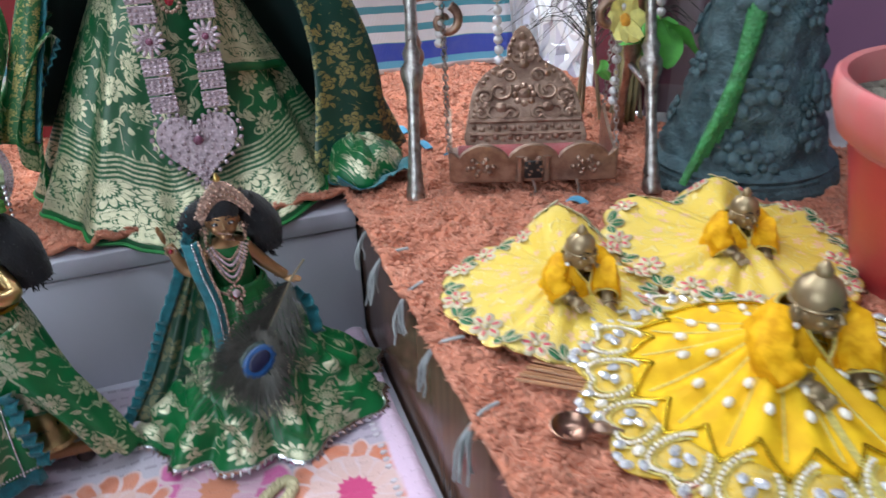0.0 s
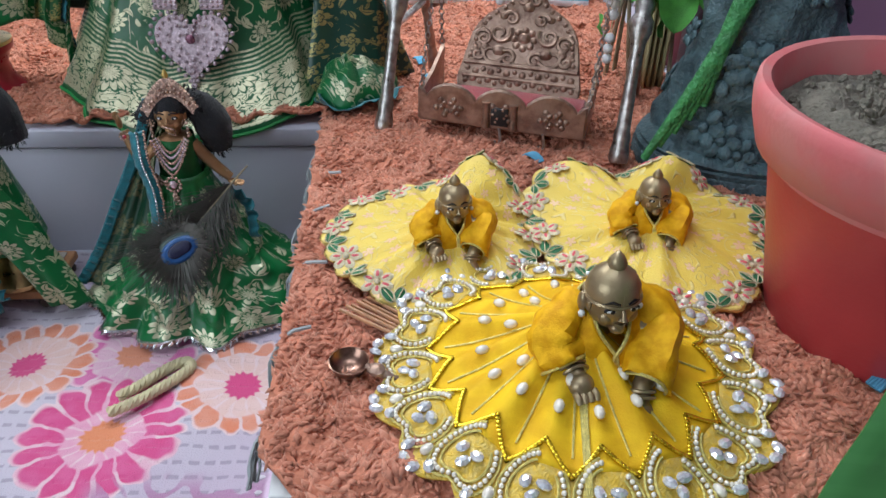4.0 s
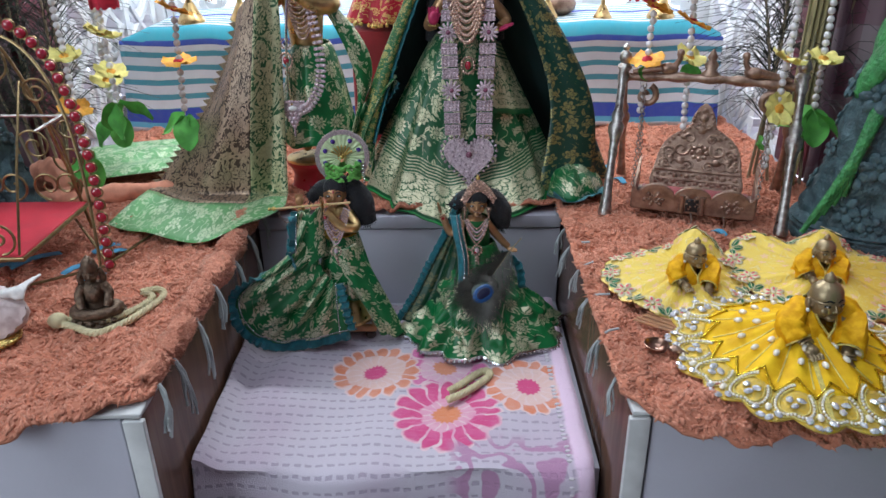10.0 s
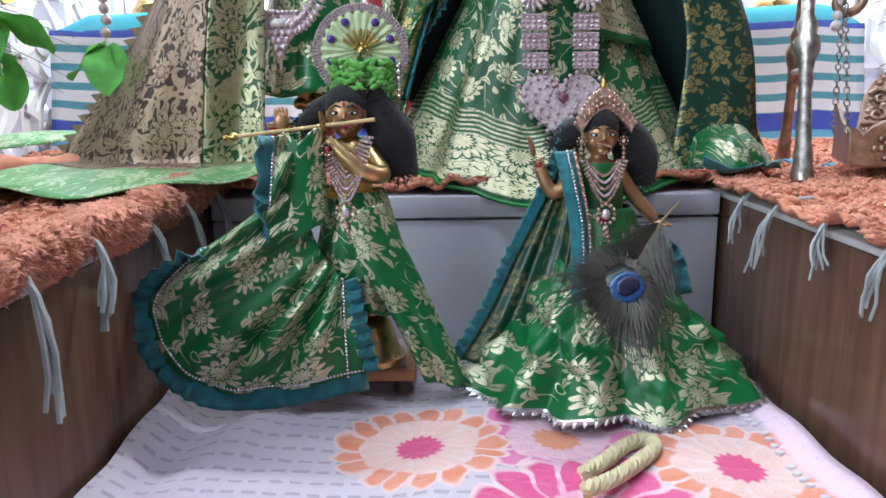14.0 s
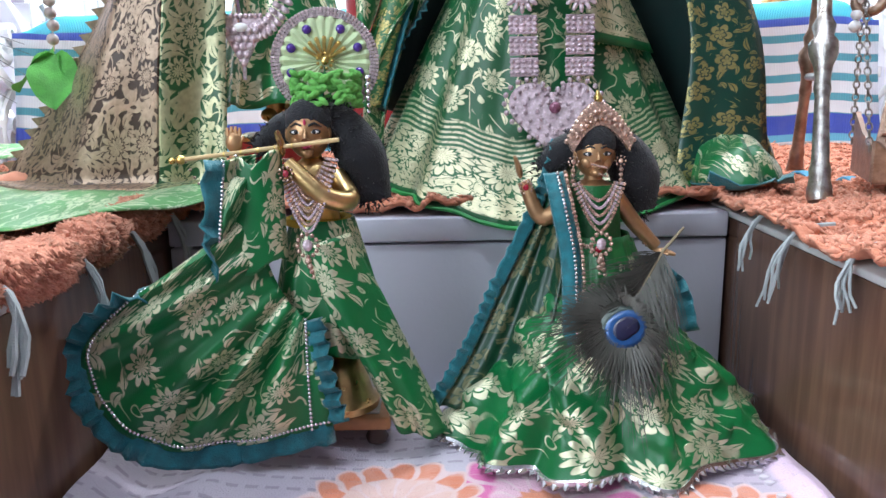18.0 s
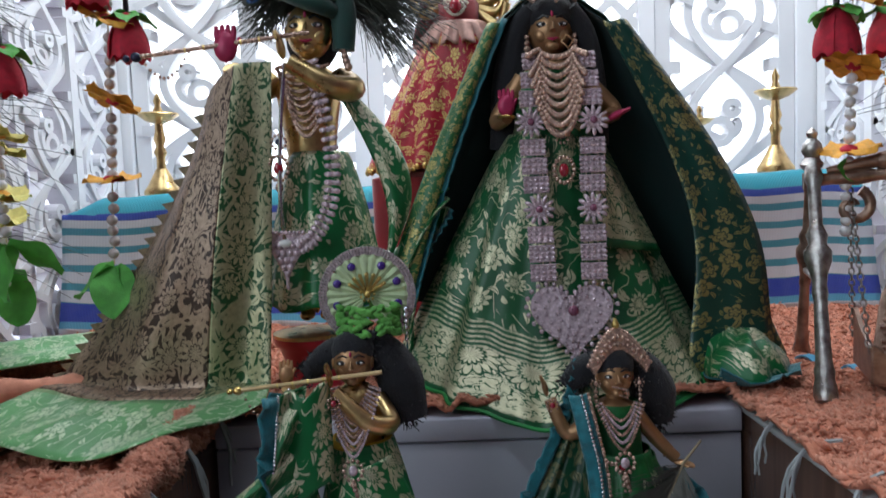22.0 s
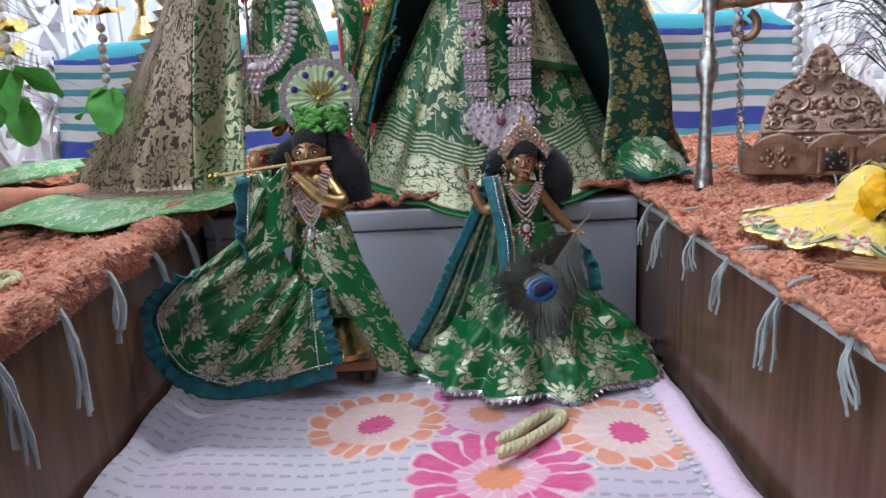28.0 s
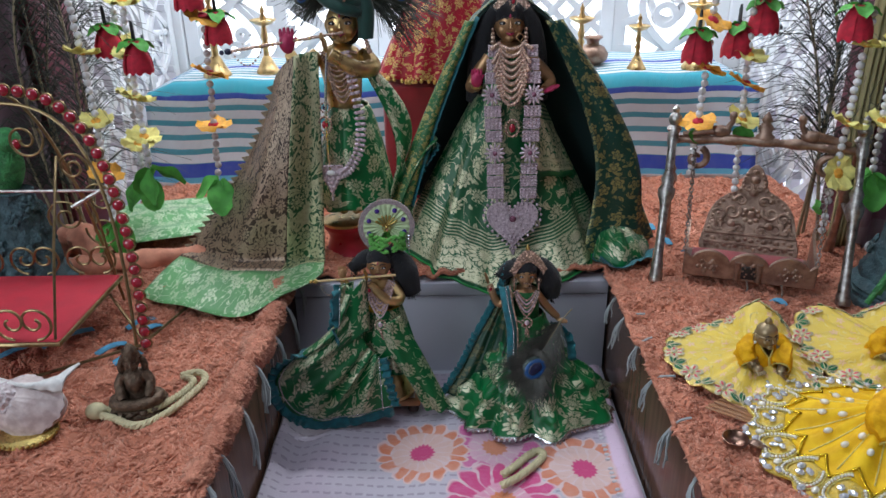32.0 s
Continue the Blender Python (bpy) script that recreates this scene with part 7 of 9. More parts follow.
def checked_cloth():
    """Sheer grey-pink cloth with broad maroon checks."""
    t = Net("checked_curtain_cloth")
    obj = t.n("TexCoord").outputs["Object"]
    q = t.n("SeparateXYZ")
    t.put(q.inputs[0], obj)
    rows = t.m("FRACT", t.m("DIVIDE", q.outputs[2], 0.085))
    cols = t.m("FRACT", t.m("DIVIDE", q.outputs[0], 0.046))
    a = t.step(t.m("ABSOLUTE", t.m("SUBTRACT", rows, 0.5)), 0.24, 0.22)
    b = t.step(t.m("ABSOLUTE", t.m("SUBTRACT", cols, 0.5)), 0.20, 0.18)
    col = t.mix(t.m("MULTIPLY", t.m("ADD", a, b), 0.45), (0.34, 0.27, 0.29), (0.17, 0.04, 0.075))
    col = t.mix(t.m("MULTIPLY", t.noise(obj, 60.0, 3.0), 0.4), col, (0.22, 0.17, 0.19))
    t.set(Base_Color=col, Roughness=0.85)
    t.bump(t.noise(obj, 1200.0, 1.0), 0.4, 0.0008)
    return t.mat


CHECKED = checked_cloth()


def curtain(x0, x1, y, label, mat=CURTAIN):
    u, s = np.linspace(x0, x1, 70), np.linspace(0, 1, 20)
    U, S = np.meshgrid(u, s)
    p = np.stack([U, y + 0.012 * np.sin(U * 110 + 0.6 * np.sin(S * 3)) + 0.006 * np.sin(U * 47), 1.0 + (TOP + 0.004 - 1.0) * S], -1)
    solid("curtain", Geo().grid(p), mat, label, "curtain", "altar curtains", thick=0.002)


curtain(-0.80, -0.49, 0.088, "dark maroon curtain hanging beside the pierced screen")
curtain(0.495, 0.60, 0.088, "checked grey-pink and maroon curtain beside the pierced screen", CHECKED)
for name, x0, x1 in (("trim_post", SIDE_R - 0.014, SIDE_R + 0.051), ("trim_post_west", SIDE_L - 0.051, SIDE_L + 0.014)):
    slab(name, (x0, 0.118, TOP), (x1, 0.2115, 0.95), plain("maroon_painted_post", (0.17, 0.028, 0.05), 0.6, 0, 0.3, 0.05), bevel=0.002, label="maroon painted post at the alcove's edge", cat="post")
# wavy olive sheet stands in for an upright bundle of dry stems
U, S = np.meshgrid(np.linspace(0.462, 0.484, 40), np.linspace(0, 1, 16))
p = np.stack([U + 0.002 * np.sin(S * 3), 0.074 + 0.0055 * np.sin((U - 0.462) * 1100) + 0.002 * np.sin(S * 9 + U * 200), TOP + 0.004 + 0.61 * S], -1)
solid("cream_drape", Geo().grid(p), plain("olive_cream_stems", (0.40, 0.35, 0.18), 0.85, 0, 0.3, 0.03, 0.4, 0.002), "narrow olive cream sheet standing in for dry stems beside the curtain", "curtain", thick=0.0015)


# ---------------------------------------------------------------- garments
def skirt_grid(c, z0, z1, rx, ry, folds, amp, power=(1.0, 1.0), rows=44, cols=220, front_drop=0.0, seed=1):
    """A gathered skirt: grid rows from waist to hem; folds deepen downwards and wander a little."""
    r0 = np.random.default_rng(seed)
    ph = r0.uniform(0, 6, 4)
    a, s = np.linspace(-np.pi / 2 + np.pi, 1.5 * np.pi + np.pi, cols), np.linspace(0, 1, rows)
    A, S = np.meshgrid(a, s)
    wav = np.sin(folds * A + 1.6 * np.sin(2 * A + ph[0]) + 0.8 * np.sin(S * 3 + ph[1])) + 0.45 * np.sin(folds * 1.9 * A + ph[2] + 1.2 * np.sin(3 * A))
    k = 1 + amp * wav * S**0.8
    RX = (rx[0] + (rx[1] - rx[0]) * S ** power[0]) * k
    if len(ry) == 3:
        RY = (ry[0] + ry[1] * S + ry[2] * S**6) * k
    else:
        RY = (ry[0] + (ry[1] - ry[0]) * S ** power[1]) * k
    z = z0 + (z1 - z0) * S - front_drop * np.clip((-np.sin(A) - 0.72) / 0.28, 0, 1) ** 0.6 * S**8 + 0.002 * np.sin(folds * A) * S**4
    p = np.stack([c[0] + RX * np.cos(A), c[1] + RY * np.sin(A), z], -1)
    return p


def ruffle(path, width, out, mat, parent, label, wave=90.0, amp=0.0022, name="ruffle"):
    """A gathered strip that stands off a path towards the direction out."""
    p = np.array(path, float)
    n = len(p)
    ln = np.concatenate([[0], np.cumsum(np.linalg.norm(np.diff(p, axis=0), axis=1))])
    tan = np.gradient(p, axis=0)
    tan /= np.linalg.norm(tan, axis=1)[:, None] + 1e-9
    out = np.broadcast_to(np.array(out, float), p.shape)
    out = out - tan * (out * tan).sum(1)[:, None]
    out = out / (np.linalg.norm(out, axis=1)[:, None] + 1e-9)
    nrm = np.cross(tan, out)
    rows = []
    for s in np.linspace(-0.2, 1, 6):
        rows.append(p + out * width * s + nrm * (amp * (0.25 + max(s, 0)) * (np.sin(ln * wave * 6.28) + 0.4 * np.sin(ln * wave * 14)))[:, None])
    return part(name, Geo().grid(np.stack(rows, 0)), mat, parent, label, thick=0.0008)


def sequins(path, r, parent, label, mat=None, step=2.0, name="sequin_line"):
    p = np.array(path, float)
    ln = np.concatenate([[0], np.cumsum(np.linalg.norm(np.diff(p, axis=0), axis=1))])
    g = Geo()
    for s in np.arange(0, ln[-1], r * step):
        q = [np.interp(s, ln, p[:, k]) for k in range(3)]
        g.ball(q, (r, r * 0.7, r), 0, 7, 5)
    return part(name, g, mat or SILVER, parent, label)


def gem_drop(g, at, r, core, ringm, n=12, ry=None):
    """A stone in a ring of beads, facing the front."""
    at = np.array(at, float)
    g.ball(at, (r * 0.5, r * 0.3, (ry or r) * 0.55), core, 12, 8)
    for t in np.linspace(0, 2 * np.pi, n, endpoint=False):
        g.ball(at + [r * math.cos(t), 0, (ry or r) * math.sin(t)], r * 0.24, ringm, 8, 6)


# ---------------------------------------------------------------- the large goddess figure
RC = (0.063, 0.105)


def goddess():
    g = Geo()
    hc = np.array((0.0645, 0.088, 0.268))
    g.lathe([(0.026, -0.01), (0.024, 0.10), (0.022, 0.17), (0.018, 0.20), (0.024, 0.228), (0.019, 0.242), (0.008, 0.25), (0.0078, 0.258)], (0.0645, 0.095, 0), 18, 0)
    face(g, hc, 0.0195, 0, 1, 2, paint=4)
    # black hair falls behind the shoulders
    g.ball(hc + (0, 0.016, 0.004), (0.034, 0.020, 0.031), 3, 18, 12)
    g.ball(hc + (0, 0.003, 0.0105), (0.0215, 0.0190, 0.0175), 3, 16, 12)
    for s in (-1, 1):
        limb(g, [hc + (s * 0.014, -0.004, 0.016), hc + (s * 0.026, 0.004, -0.004), hc + (s * 0.032, 0.012, -0.04), hc + (s * 0.036, 0.020, -0.09)], [0.008, 0.011, 0.014, 0.013], 3)
    limb(g, [(0.042, 0.090, 0.232), (0.022, 0.088, 0.200), (0.028, 0.072, 0.200)], [0.008, 0.007, 0.005])
    limb(g, [(0.087, 0.090, 0.232), (0.112, 0.086, 0.205), (0.104, 0.070, 0.197)], [0.008, 0.007, 0.005])
    hand_shape(g, (0.0275, 0.069, 0.209), 0.0085, (0, 0, 1), 4)
    hand_shape(g, (0.109, 0.064, 0.198), 0.0080, (0.8, -0.1, 0.45), 4)
    g.tube([hc + (0.010, -0.020, -0.008), hc + (0.015, -0.020, -0.012), hc + (0.011, -0.021, -0.018), hc + (0.006, -0.021, -0.013), hc + (0.010, -0.020, -0.008)], 0.0008, 6, 0)
    solid("goddess_statue", g, [SKINBROWN, EYEWHITE, EYEBLACK, BLACK, PINKHAND], "brass goddess figure with painted eyes and black hair on the ledge", "statue", "altar statues")


goddess()
skirt = thing("green_skirt", "green and gold brocade skirt on the goddess figure", "skirt", "brocade garments")
P = skirt_grid(RC, 0.188, 0.001, (0.034, 0.128), (0.038, 0.018, 0.062), 11, 0.036, (0.92, 1.0), 54, 260, 0.018, 4)
part("skirt_cloth", Geo().grid(P, 0, cloth_uv(P)), BROC_SKIRT, skirt, thick=0.001)
part("hem_piping", Geo().tube(P[-1, :-1], 0.0016, 6, closed=True), plain("bright_green_piping", (0.02, 0.26, 0.06), 0.5, 0.1, 0.2, 0.01), skirt, "bright green hem piping")
B = skirt_grid((0.0645, 0.095), 0.236, 0.184, (0.026, 0.031), (0.024, 0.030), 9, 0.02, rows=14, cols=80, seed=2)
part("bodice", Geo().grid(B, 0, cloth_uv(B)), BROC_DOLL, skirt)
# a folded pleat panel at the waist
s, w = np.linspace(0, 1, 16), np.linspace(0, 1, 14)
S, Wd = np.meshgrid(s, w, indexing="ij")
panel = np.stack([0.088 + 0.052 * Wd * (0.35 + 0.65 * S) + 0.006 * S, 0.066 - 0.002 * np.sin(Wd * 12) + 0.024 * Wd**1.5 - 0.013 * S, 0.178 - 0.078 * S - 0.008 * Wd * S], -1)
part("pleat_panel", Geo().grid(panel, 0, cloth_uv(panel) * [1, 0.75]), BROC_SKIRT, skirt, thick=0.001)


def cape():
    root = thing("green_veil", "dark green brocade veil with teal fringe over the goddess figure", "veil", "brocade garments")

    def surf(k, dz=0.0):
        s, f = np.linspace(0, 1, 60), np.linspace(0, 1, 90)
        S, F = np.meshgrid(s, f, indexing="ij")
        F = radians(204) + (radians(-18) - radians(204) - radians(34) * S**2.2) * F
        dome = np.sqrt(np.clip(S / 0.09, 0, 1))
        wl = dome * (0.029 + 0.108 * S**0.95 + 0.008 * np.sin(np.pi * S))
        wr = dome * (0.029 + 0.150 * S**1.0 + 0.012 * np.sin(np.pi * S))
        w = np.where(np.cos(F) < 0, wl, wr) * k
        d = dome * (0.026 + 0.035 * S) * k
        fold = 1 + 0.035 * np.sin(F * 13 + 2 * S) * S
        x = 0.0645 + 0.004 * S + w * np.cos(F) * fold
        y = 0.090 + 0.012 * S + d * np.sin(F) * fold
        z = 0.302 + dz - 0.300 * S
        left = np.clip(-np.cos(F), 0, 1)
        z = z + left * 0.060 * S**2
        return np.stack([x, y, z], -1)

    p = surf(1.0)
    part("veil_cloth", Geo().grid(p, 0, cloth_uv(p)), BROC_VEIL, root, thick=0.0012)
    q = surf(0.975, -0.003)
    part("lining", Geo().grid(q), VELVET, root, "dark velvet lining", thick=0.001)
    ruffle(p[5:, 0], 0.0045, (0.9, -0.35, 0.0), TEAL, root, "teal fringe", 160, 0.0010)
    sequins(p[8:, 3] + [0.0, -0.0016, 0], 0.0010, root, "line of tiny silver sequins", step=2.6)
    sequins(p[8:, -4] + [-0.002, -0.002, 0], 0.0010, root, "line of tiny silver sequins", step=3.2)
    # turned-back front edges show the gold leaf pattern
    for name, cols, out in (("left_border", 0, -1), ("right_border", -1, 1)):
        e = p[6:, cols]
        s = np.linspace(0 if out < 0 else -0.55, 1, 9)
        wid = np.linspace(0.010, 0.026, len(e)) if out < 0 else np.linspace(0.013, 0.050, len(e))
        b = e[None] + s[:, None, None] * wid[None, :, None] * np.array((out * 0.94, 0.15 if out > 0 else 0.25, 0.06)) + np.array((0, -0.003, 0))
        b[..., 1] -= 0.004 * np.sin(np.pi * np.clip(s, 0, 1))[:, None] + 0.10 * np.clip(-s, 0, 1)[:, None] * wid[None]
        b = b.transpose(1, 0, 2)
        part(name, Geo().grid(b, 0, cloth_uv(b)), BROC_VEIL if out > 0 else BROC_BORDER, root, "gold leaf border", thick=0.001)
    # the loose end lies bunched on the ledge
    u, v = np.linspace(0, 1, 40), np.linspace(0, 1, 30)
    U, V = np.meshgrid(u, v, indexing="ij")
    ang, rad = 2 * np.pi * U, 0.05 + 0.95 * V
    lob = 1 + 0.14 * np.sin(3 * ang + 1) + 0.07 * np.sin(7 * ang)
    b = np.stack([0.196 + 0.036 * rad * lob * np.cos(ang), 0.055 + 0.042 * rad * lob * np.sin(ang), 0.003 + 0.030 * (1 - rad**2) ** 0.7 + 0.006 * np.sin(5 * ang + 7 * rad) * rad * (1.15 - rad) + 0.004 * np.sin(9 * ang + 3) * rad * (1.1 - rad)], -1)
    part("trailing_end", Geo().grid(b, 0, cloth_uv(b)), BROC_DOLL, root, "bunched end of the veil", thick=0.001)
    ruffle(b[16:, -1], 0.009, (0.5, -0.6, 0.2), TEAL, root, "teal fringe", 120, 0.0022)
    # on the other side the edge hangs in a gathered swag beside the red seat
    t, w = np.linspace(0, 1, 40), np.linspace(0, 1, 22)
    T, W = np.meshgrid(t, w, indexing="ij")
    q = np.stack([-0.022 - 0.048 * T * (1 - 0.45 * W) - 0.012 * np.sin(np.pi * T) + 0.004 * np.sin(W * 14 + T * 5), 0.092 - 0.016 * np.sin(np.pi * W) + 0.006 * np.sin(W * 17 + T * 3), 0.150 - 0.075 * T - 0.060 * W * (0.3 + T) + 0.004 * np.sin(T * 9)], -1)
    part("hanging_swag", Geo().grid(q, 0, cloth_uv(q)), BROC_DOLL, root, "gathered swag of green brocade", thick=0.001)
    ruffle(q[:, -1], 0.007, (-0.3, -0.4, -0.8), TEAL, root, "teal fringe", 130, 0.0018)


BROC_BORDER = brocade("green_gold_border", (0.03, 0.16, 0.05), (0.62, 0.52, 0.20), 0.011, dense=0.5)
cape()


def goddess_jewels():
    fy = lambda z: float(np.interp(z, [0.02, 0.053, 0.10, 0.157, 0.20, 0.25], [0.036, 0.038, 0.044, 0.053, 0.058, 0.066]))
    root = thing("long_necklace", "long pinkish-white stone necklace with rosettes and heart pendant", "necklace", "figure jewellery")
    g = Geo()
    for i in (-2, -1, 0, 1, 2):
        for j in (-1.2, 0, 1.2):
            g.ball((i * 0.0042, 0, j * 0.0029), (0.0019, 0.0014, 0.0014), 0, 7, 5)
    for j in (-1, 1):
        g.tube([(-0.0095, 0.0006, j * 0.0056), (0.0095, 0.0006, j * 0.0056)], 0.0009, 5)
    g.box((-0.0092, 0.0008, -0.0052), (0.0092, 0.0016, 0.0052))
    plaque = g.mesh("plaque", [PINKSTONE])
    g = Geo()
    for k in range(12):
        t = 2 * math.pi * k / 12
        g.ball((0.0085 * math.cos(t), 0, 0.0085 * math.sin(t)), (0.0036, 0.0016, 0.0017), 0, 8, 6, Euler((0, -t, 0)).to_matrix().to_4x4())
    for k in range(10):
        t = 2 * math.pi * (k + 0.5) / 10
        g.ball((0.0052 * math.cos(t), -0.0012, 0.0052 * math.sin(t)), (0.0016, 0.001, 0.0010), 0, 6, 5)
    g.ball((0, -0.001, 0), (0.0028, 0.002, 0.0028), 1, 10, 7)
    g.lathe([(0.0, -0.0006), (0.0062, -0.0006), (0.0070, 0.0008), (0.0, 0.0010)], (0, 0.0006, 0), 16, 0, Euler((radians(90), 0, 0)).to_matrix().to_4x4())
    rosette = g.mesh("rosette", [PINKSTONE, MAUVESTONE])
    for sx in (-1, 1):
        xz = lambda z: 0.0675 + sx * float(np.interp(z, [0.075, 0.13, 0.196, 0.24], [0.0185, 0.020, 0.0235, 0.018]))
        for z in (0.241, 0.2265, 0.2125, 0.176, 0.162, 0.148, 0.111, 0.097, 0.083):
            ob = part("plaque", plaque, PINKSTONE, root)
            ob.matrix_basis = pose(xz(z), fy(z), z, -12, 0, 0)
        for z in (0.1945, 0.1295):
            ob = part("rosette", rosette, PINKSTONE, root, "stone rosette with mauve centre")
            ob.matrix_basis = pose(xz(z), fy(z) - 0.002, z, -10, 0, 0)
    g = Geo()
    for ringk, n in ((1.16, 40), (0.96, 36), (0.70, 26), (0.40, 16)):
        for t in np.linspace(0, 2 * np.pi, n, endpoint=False):
            x, z = 16 * math.sin(t) ** 3, 13 * math.cos(t) - 5 * math.cos(2 * t) - 2 * math.cos(3 * t) - math.cos(4 * t)
            g.ball((0.0680 + ringk * x * 0.00180, fy(0.053) - 0.007 - 0.002 * (1 - ringk) + 0.42 * ringk * z * 0.0017, 0.051 + ringk * z * 0.00170), 0.0020 if ringk > 1 else 0.0015, 0, 7, 5)
    g.ball((0.068, fy(0.053) - 0.0092, 0.056), (0.004, 0.002, 0.004), 1, 10, 7)
    x = np.array([(0.068 + 16 * math.sin(t) ** 3 * 0.0019, 0.051 + 0.00180 * (13 * math.cos(t) - 5 * math.cos(2 * t) - 2 * math.cos(3 * t) - math.cos(4 * t))) for t in np.linspace(0, 2 * np.pi, 40, endpoint=False)])
    g.sheet(x, 0.0016, 0, (0, fy(0.053) - 0.0045 - 0.42 * 0.051, 0), (1, 0, 0), (0, 0.42, 1))
    part("heart_pendant", g, [PINKSTONE, MAUVESTONE], root, "heart pendant of many small stones")

    bib = thing("bib_necklace", "layered rose-gold bead necklace with ruby pendant", "necklace", "figure jewellery")
    for k in range(9):
        g = Geo()
        h, w = 0.006 + 0.0068 * k, 0.013 + 0.0011 * k
        for t in np.linspace(-1, 1, 15 + 2 * k):
            x, z = 0.0655 + w * t, 0.249 - 0.0006 * k - h * (1 - t**2) ** 0.7
            g.ball((x, fy(z) - 0.001 - 0.0004 * k, z), 0.0025, 0, 7, 5)
        tagged(part("bead_strand", g, ROSEGOLD, bib, "strand of rose-gold beads"), kind="stuff")
    g = Geo()
    gem_drop(g, (0.067, fy(0.185) - 0.003, 0.184), 0.0050, 1, 0, 10, 0.006)
    part("upper_pendant", g, [ROSEGOLD, EYEDARK], bib, "dark stone pendant")
    g = Geo()
    gem_drop(g, (0.067, fy(0.158) - 0.004, 0.158), 0.0074, 1, 0, 16, 0.0095)
    part("lower_pendant", g, [ROSEGOLD, RUBY], bib, "ruby pendant in a ring of stones")

    crown = thing("crown", "small peaked rose-gold crown with dangling jewel", "crown", "figure jewellery")
    g = Geo()
    s = np.linspace(-1, 1, 21)
    out = [(0.0185 * a, 0.003 + 0.029 * (1 - abs(a)) ** 1.0) for a in s] + [(0.0165 * a, 0.000 + 0.014 * (1 - abs(a))) for a in s[::-1]]
    g.sheet(out, 0.003, 0, (0.0655, 0.068, 0.284), (1, 0, 0), (0, 0.25, 0.97))
    for a, b in out[:21]:
        g.ball((0.0655 + a, 0.068 + b * 0.25, 0.284 + b * 0.97 + 0.001), 0.0017, 0, 7, 5)
    part("crown_plate", g, ROSEGOLD, crown)
    g = Geo()
    gem_drop(g, (0.0665, 0.063, 0.293), 0.0042, 1, 0, 10)
    g.ball((0.0665, 0.063, 0.286), (0.002, 0.0018, 0.0032), 0)
    part("forehead_jewel", g, [ROSEGOLD, RUBY], crown, "ringed forehead jewel")
    for sx in (-1, 1):
        ear = thing("earring", "small rose-gold drop earring", "earring", "figure jewellery")
        g = Geo()
        for k in range(4):
            g.ball((0.0645 + sx * 0.0185, 0.082, 0.262 - 0.0045 * k), 0.0022 + 0.0003 * k, 0, 8, 6)
        part("earring_drop", g, ROSEGOLD, ear)
        ban = thing("bangle", "small gold bangle on the figure's wrist", "bangle", "figure jewellery")
        q = (0.0275, 0.071, 0.2005) if sx < 0 else (0.102, 0.068, 0.1955)
        part("bangle_ring", Geo().tube([(q[0] + 0.006 * math.cos(a), q[1] + 0.006 * math.sin(a), q[2]) for a in np.linspace(0, 6.28, 16, endpoint=False)], 0.0011, 6, closed=True), GOLD, ban)


goddess_jewels()


# ---------------------------------------------------------------- the large flute player
KC = np.array((-0.126, 0.088))


def flute_player():
    g = Geo()
    hc = np.array((-0.1215, 0.078, 0.272))
    g.lathe([(0.022, 0.10), (0.024, 0.15), (0.019, 0.178), (0.022, 0.205), (0.026, 0.228), (0.020, 0.243), (0.008, 0.250), (0.0078, 0.262)], (*KC, 0), 18, 0)
    for s in (-1, 1):
        limb(g, [(KC[0] + s * 0.011, KC[1], 0.15), (KC[0] + s * 0.010, KC[1] - 0.006, 0.10), (KC[0] - s * 0.006, KC[1] - 0.004 * s, 0.055)], [0.013, 0.010, 0.006])
        g.ball((KC[0] - s * 0.008, KC[1] - 0.010, 0.053), (0.006, 0.012, 0.005))
    face(g, hc, 0.0205, 0, 1, 2, paint=4)
    g.ball(hc + (0.0, 0.014, -0.004), (0.021, 0.016, 0.024), 3, 14, 10)
    limb(g, [(-0.100, 0.086, 0.236), (-0.089, 0.066, 0.226), (-0.105, 0.050, 0.227), (-0.132, 0.045, 0.244)], [0.010, 0.010, 0.009, 0.0065])
    hand_shape(g, (-0.137, 0.044, 0.254), 0.0085, (-0.15, 0, 1), 0)
    limb(g, [(-0.152, 0.086, 0.236), (-0.172, 0.070, 0.222), (-0.176, 0.052, 0.243)], [0.010, 0.009, 0.0065])
    hand_shape(g, (-0.177, 0.044, 0.256), 0.0110, (0, 0, 1), 4)
    solid("flute_player_statue", g, [BRASS, EYEWHITE, EYEBLACK, BLACK, PINKHAND], "polished brass flute player figure with painted face", "statue", "altar statues")


flute_player()
lotus = thing("lotus_pedestal", "red painted pedestal with brass top under the brass figure", "pedestal", at=(KC[0] - 0.008, KC[1] - 0.004, RUGZ - 0.006))
part("pedestal_body", Geo().lathe([(0.030, 0), (0.031, 0.004), (0.024, 0.012), (0.021, 0.026), (0.025, 0.036), (0.029, 0.040), (0.029, 0.044)], segs=26), REDP, lotus)
part("pedestal_top", Geo().lathe([(0.0288, 0.0442), (0.029, 0.047), (0.020, 0.049), (0.0, 0.0495)], segs=26), BRASS, lotus, "brass top plate")


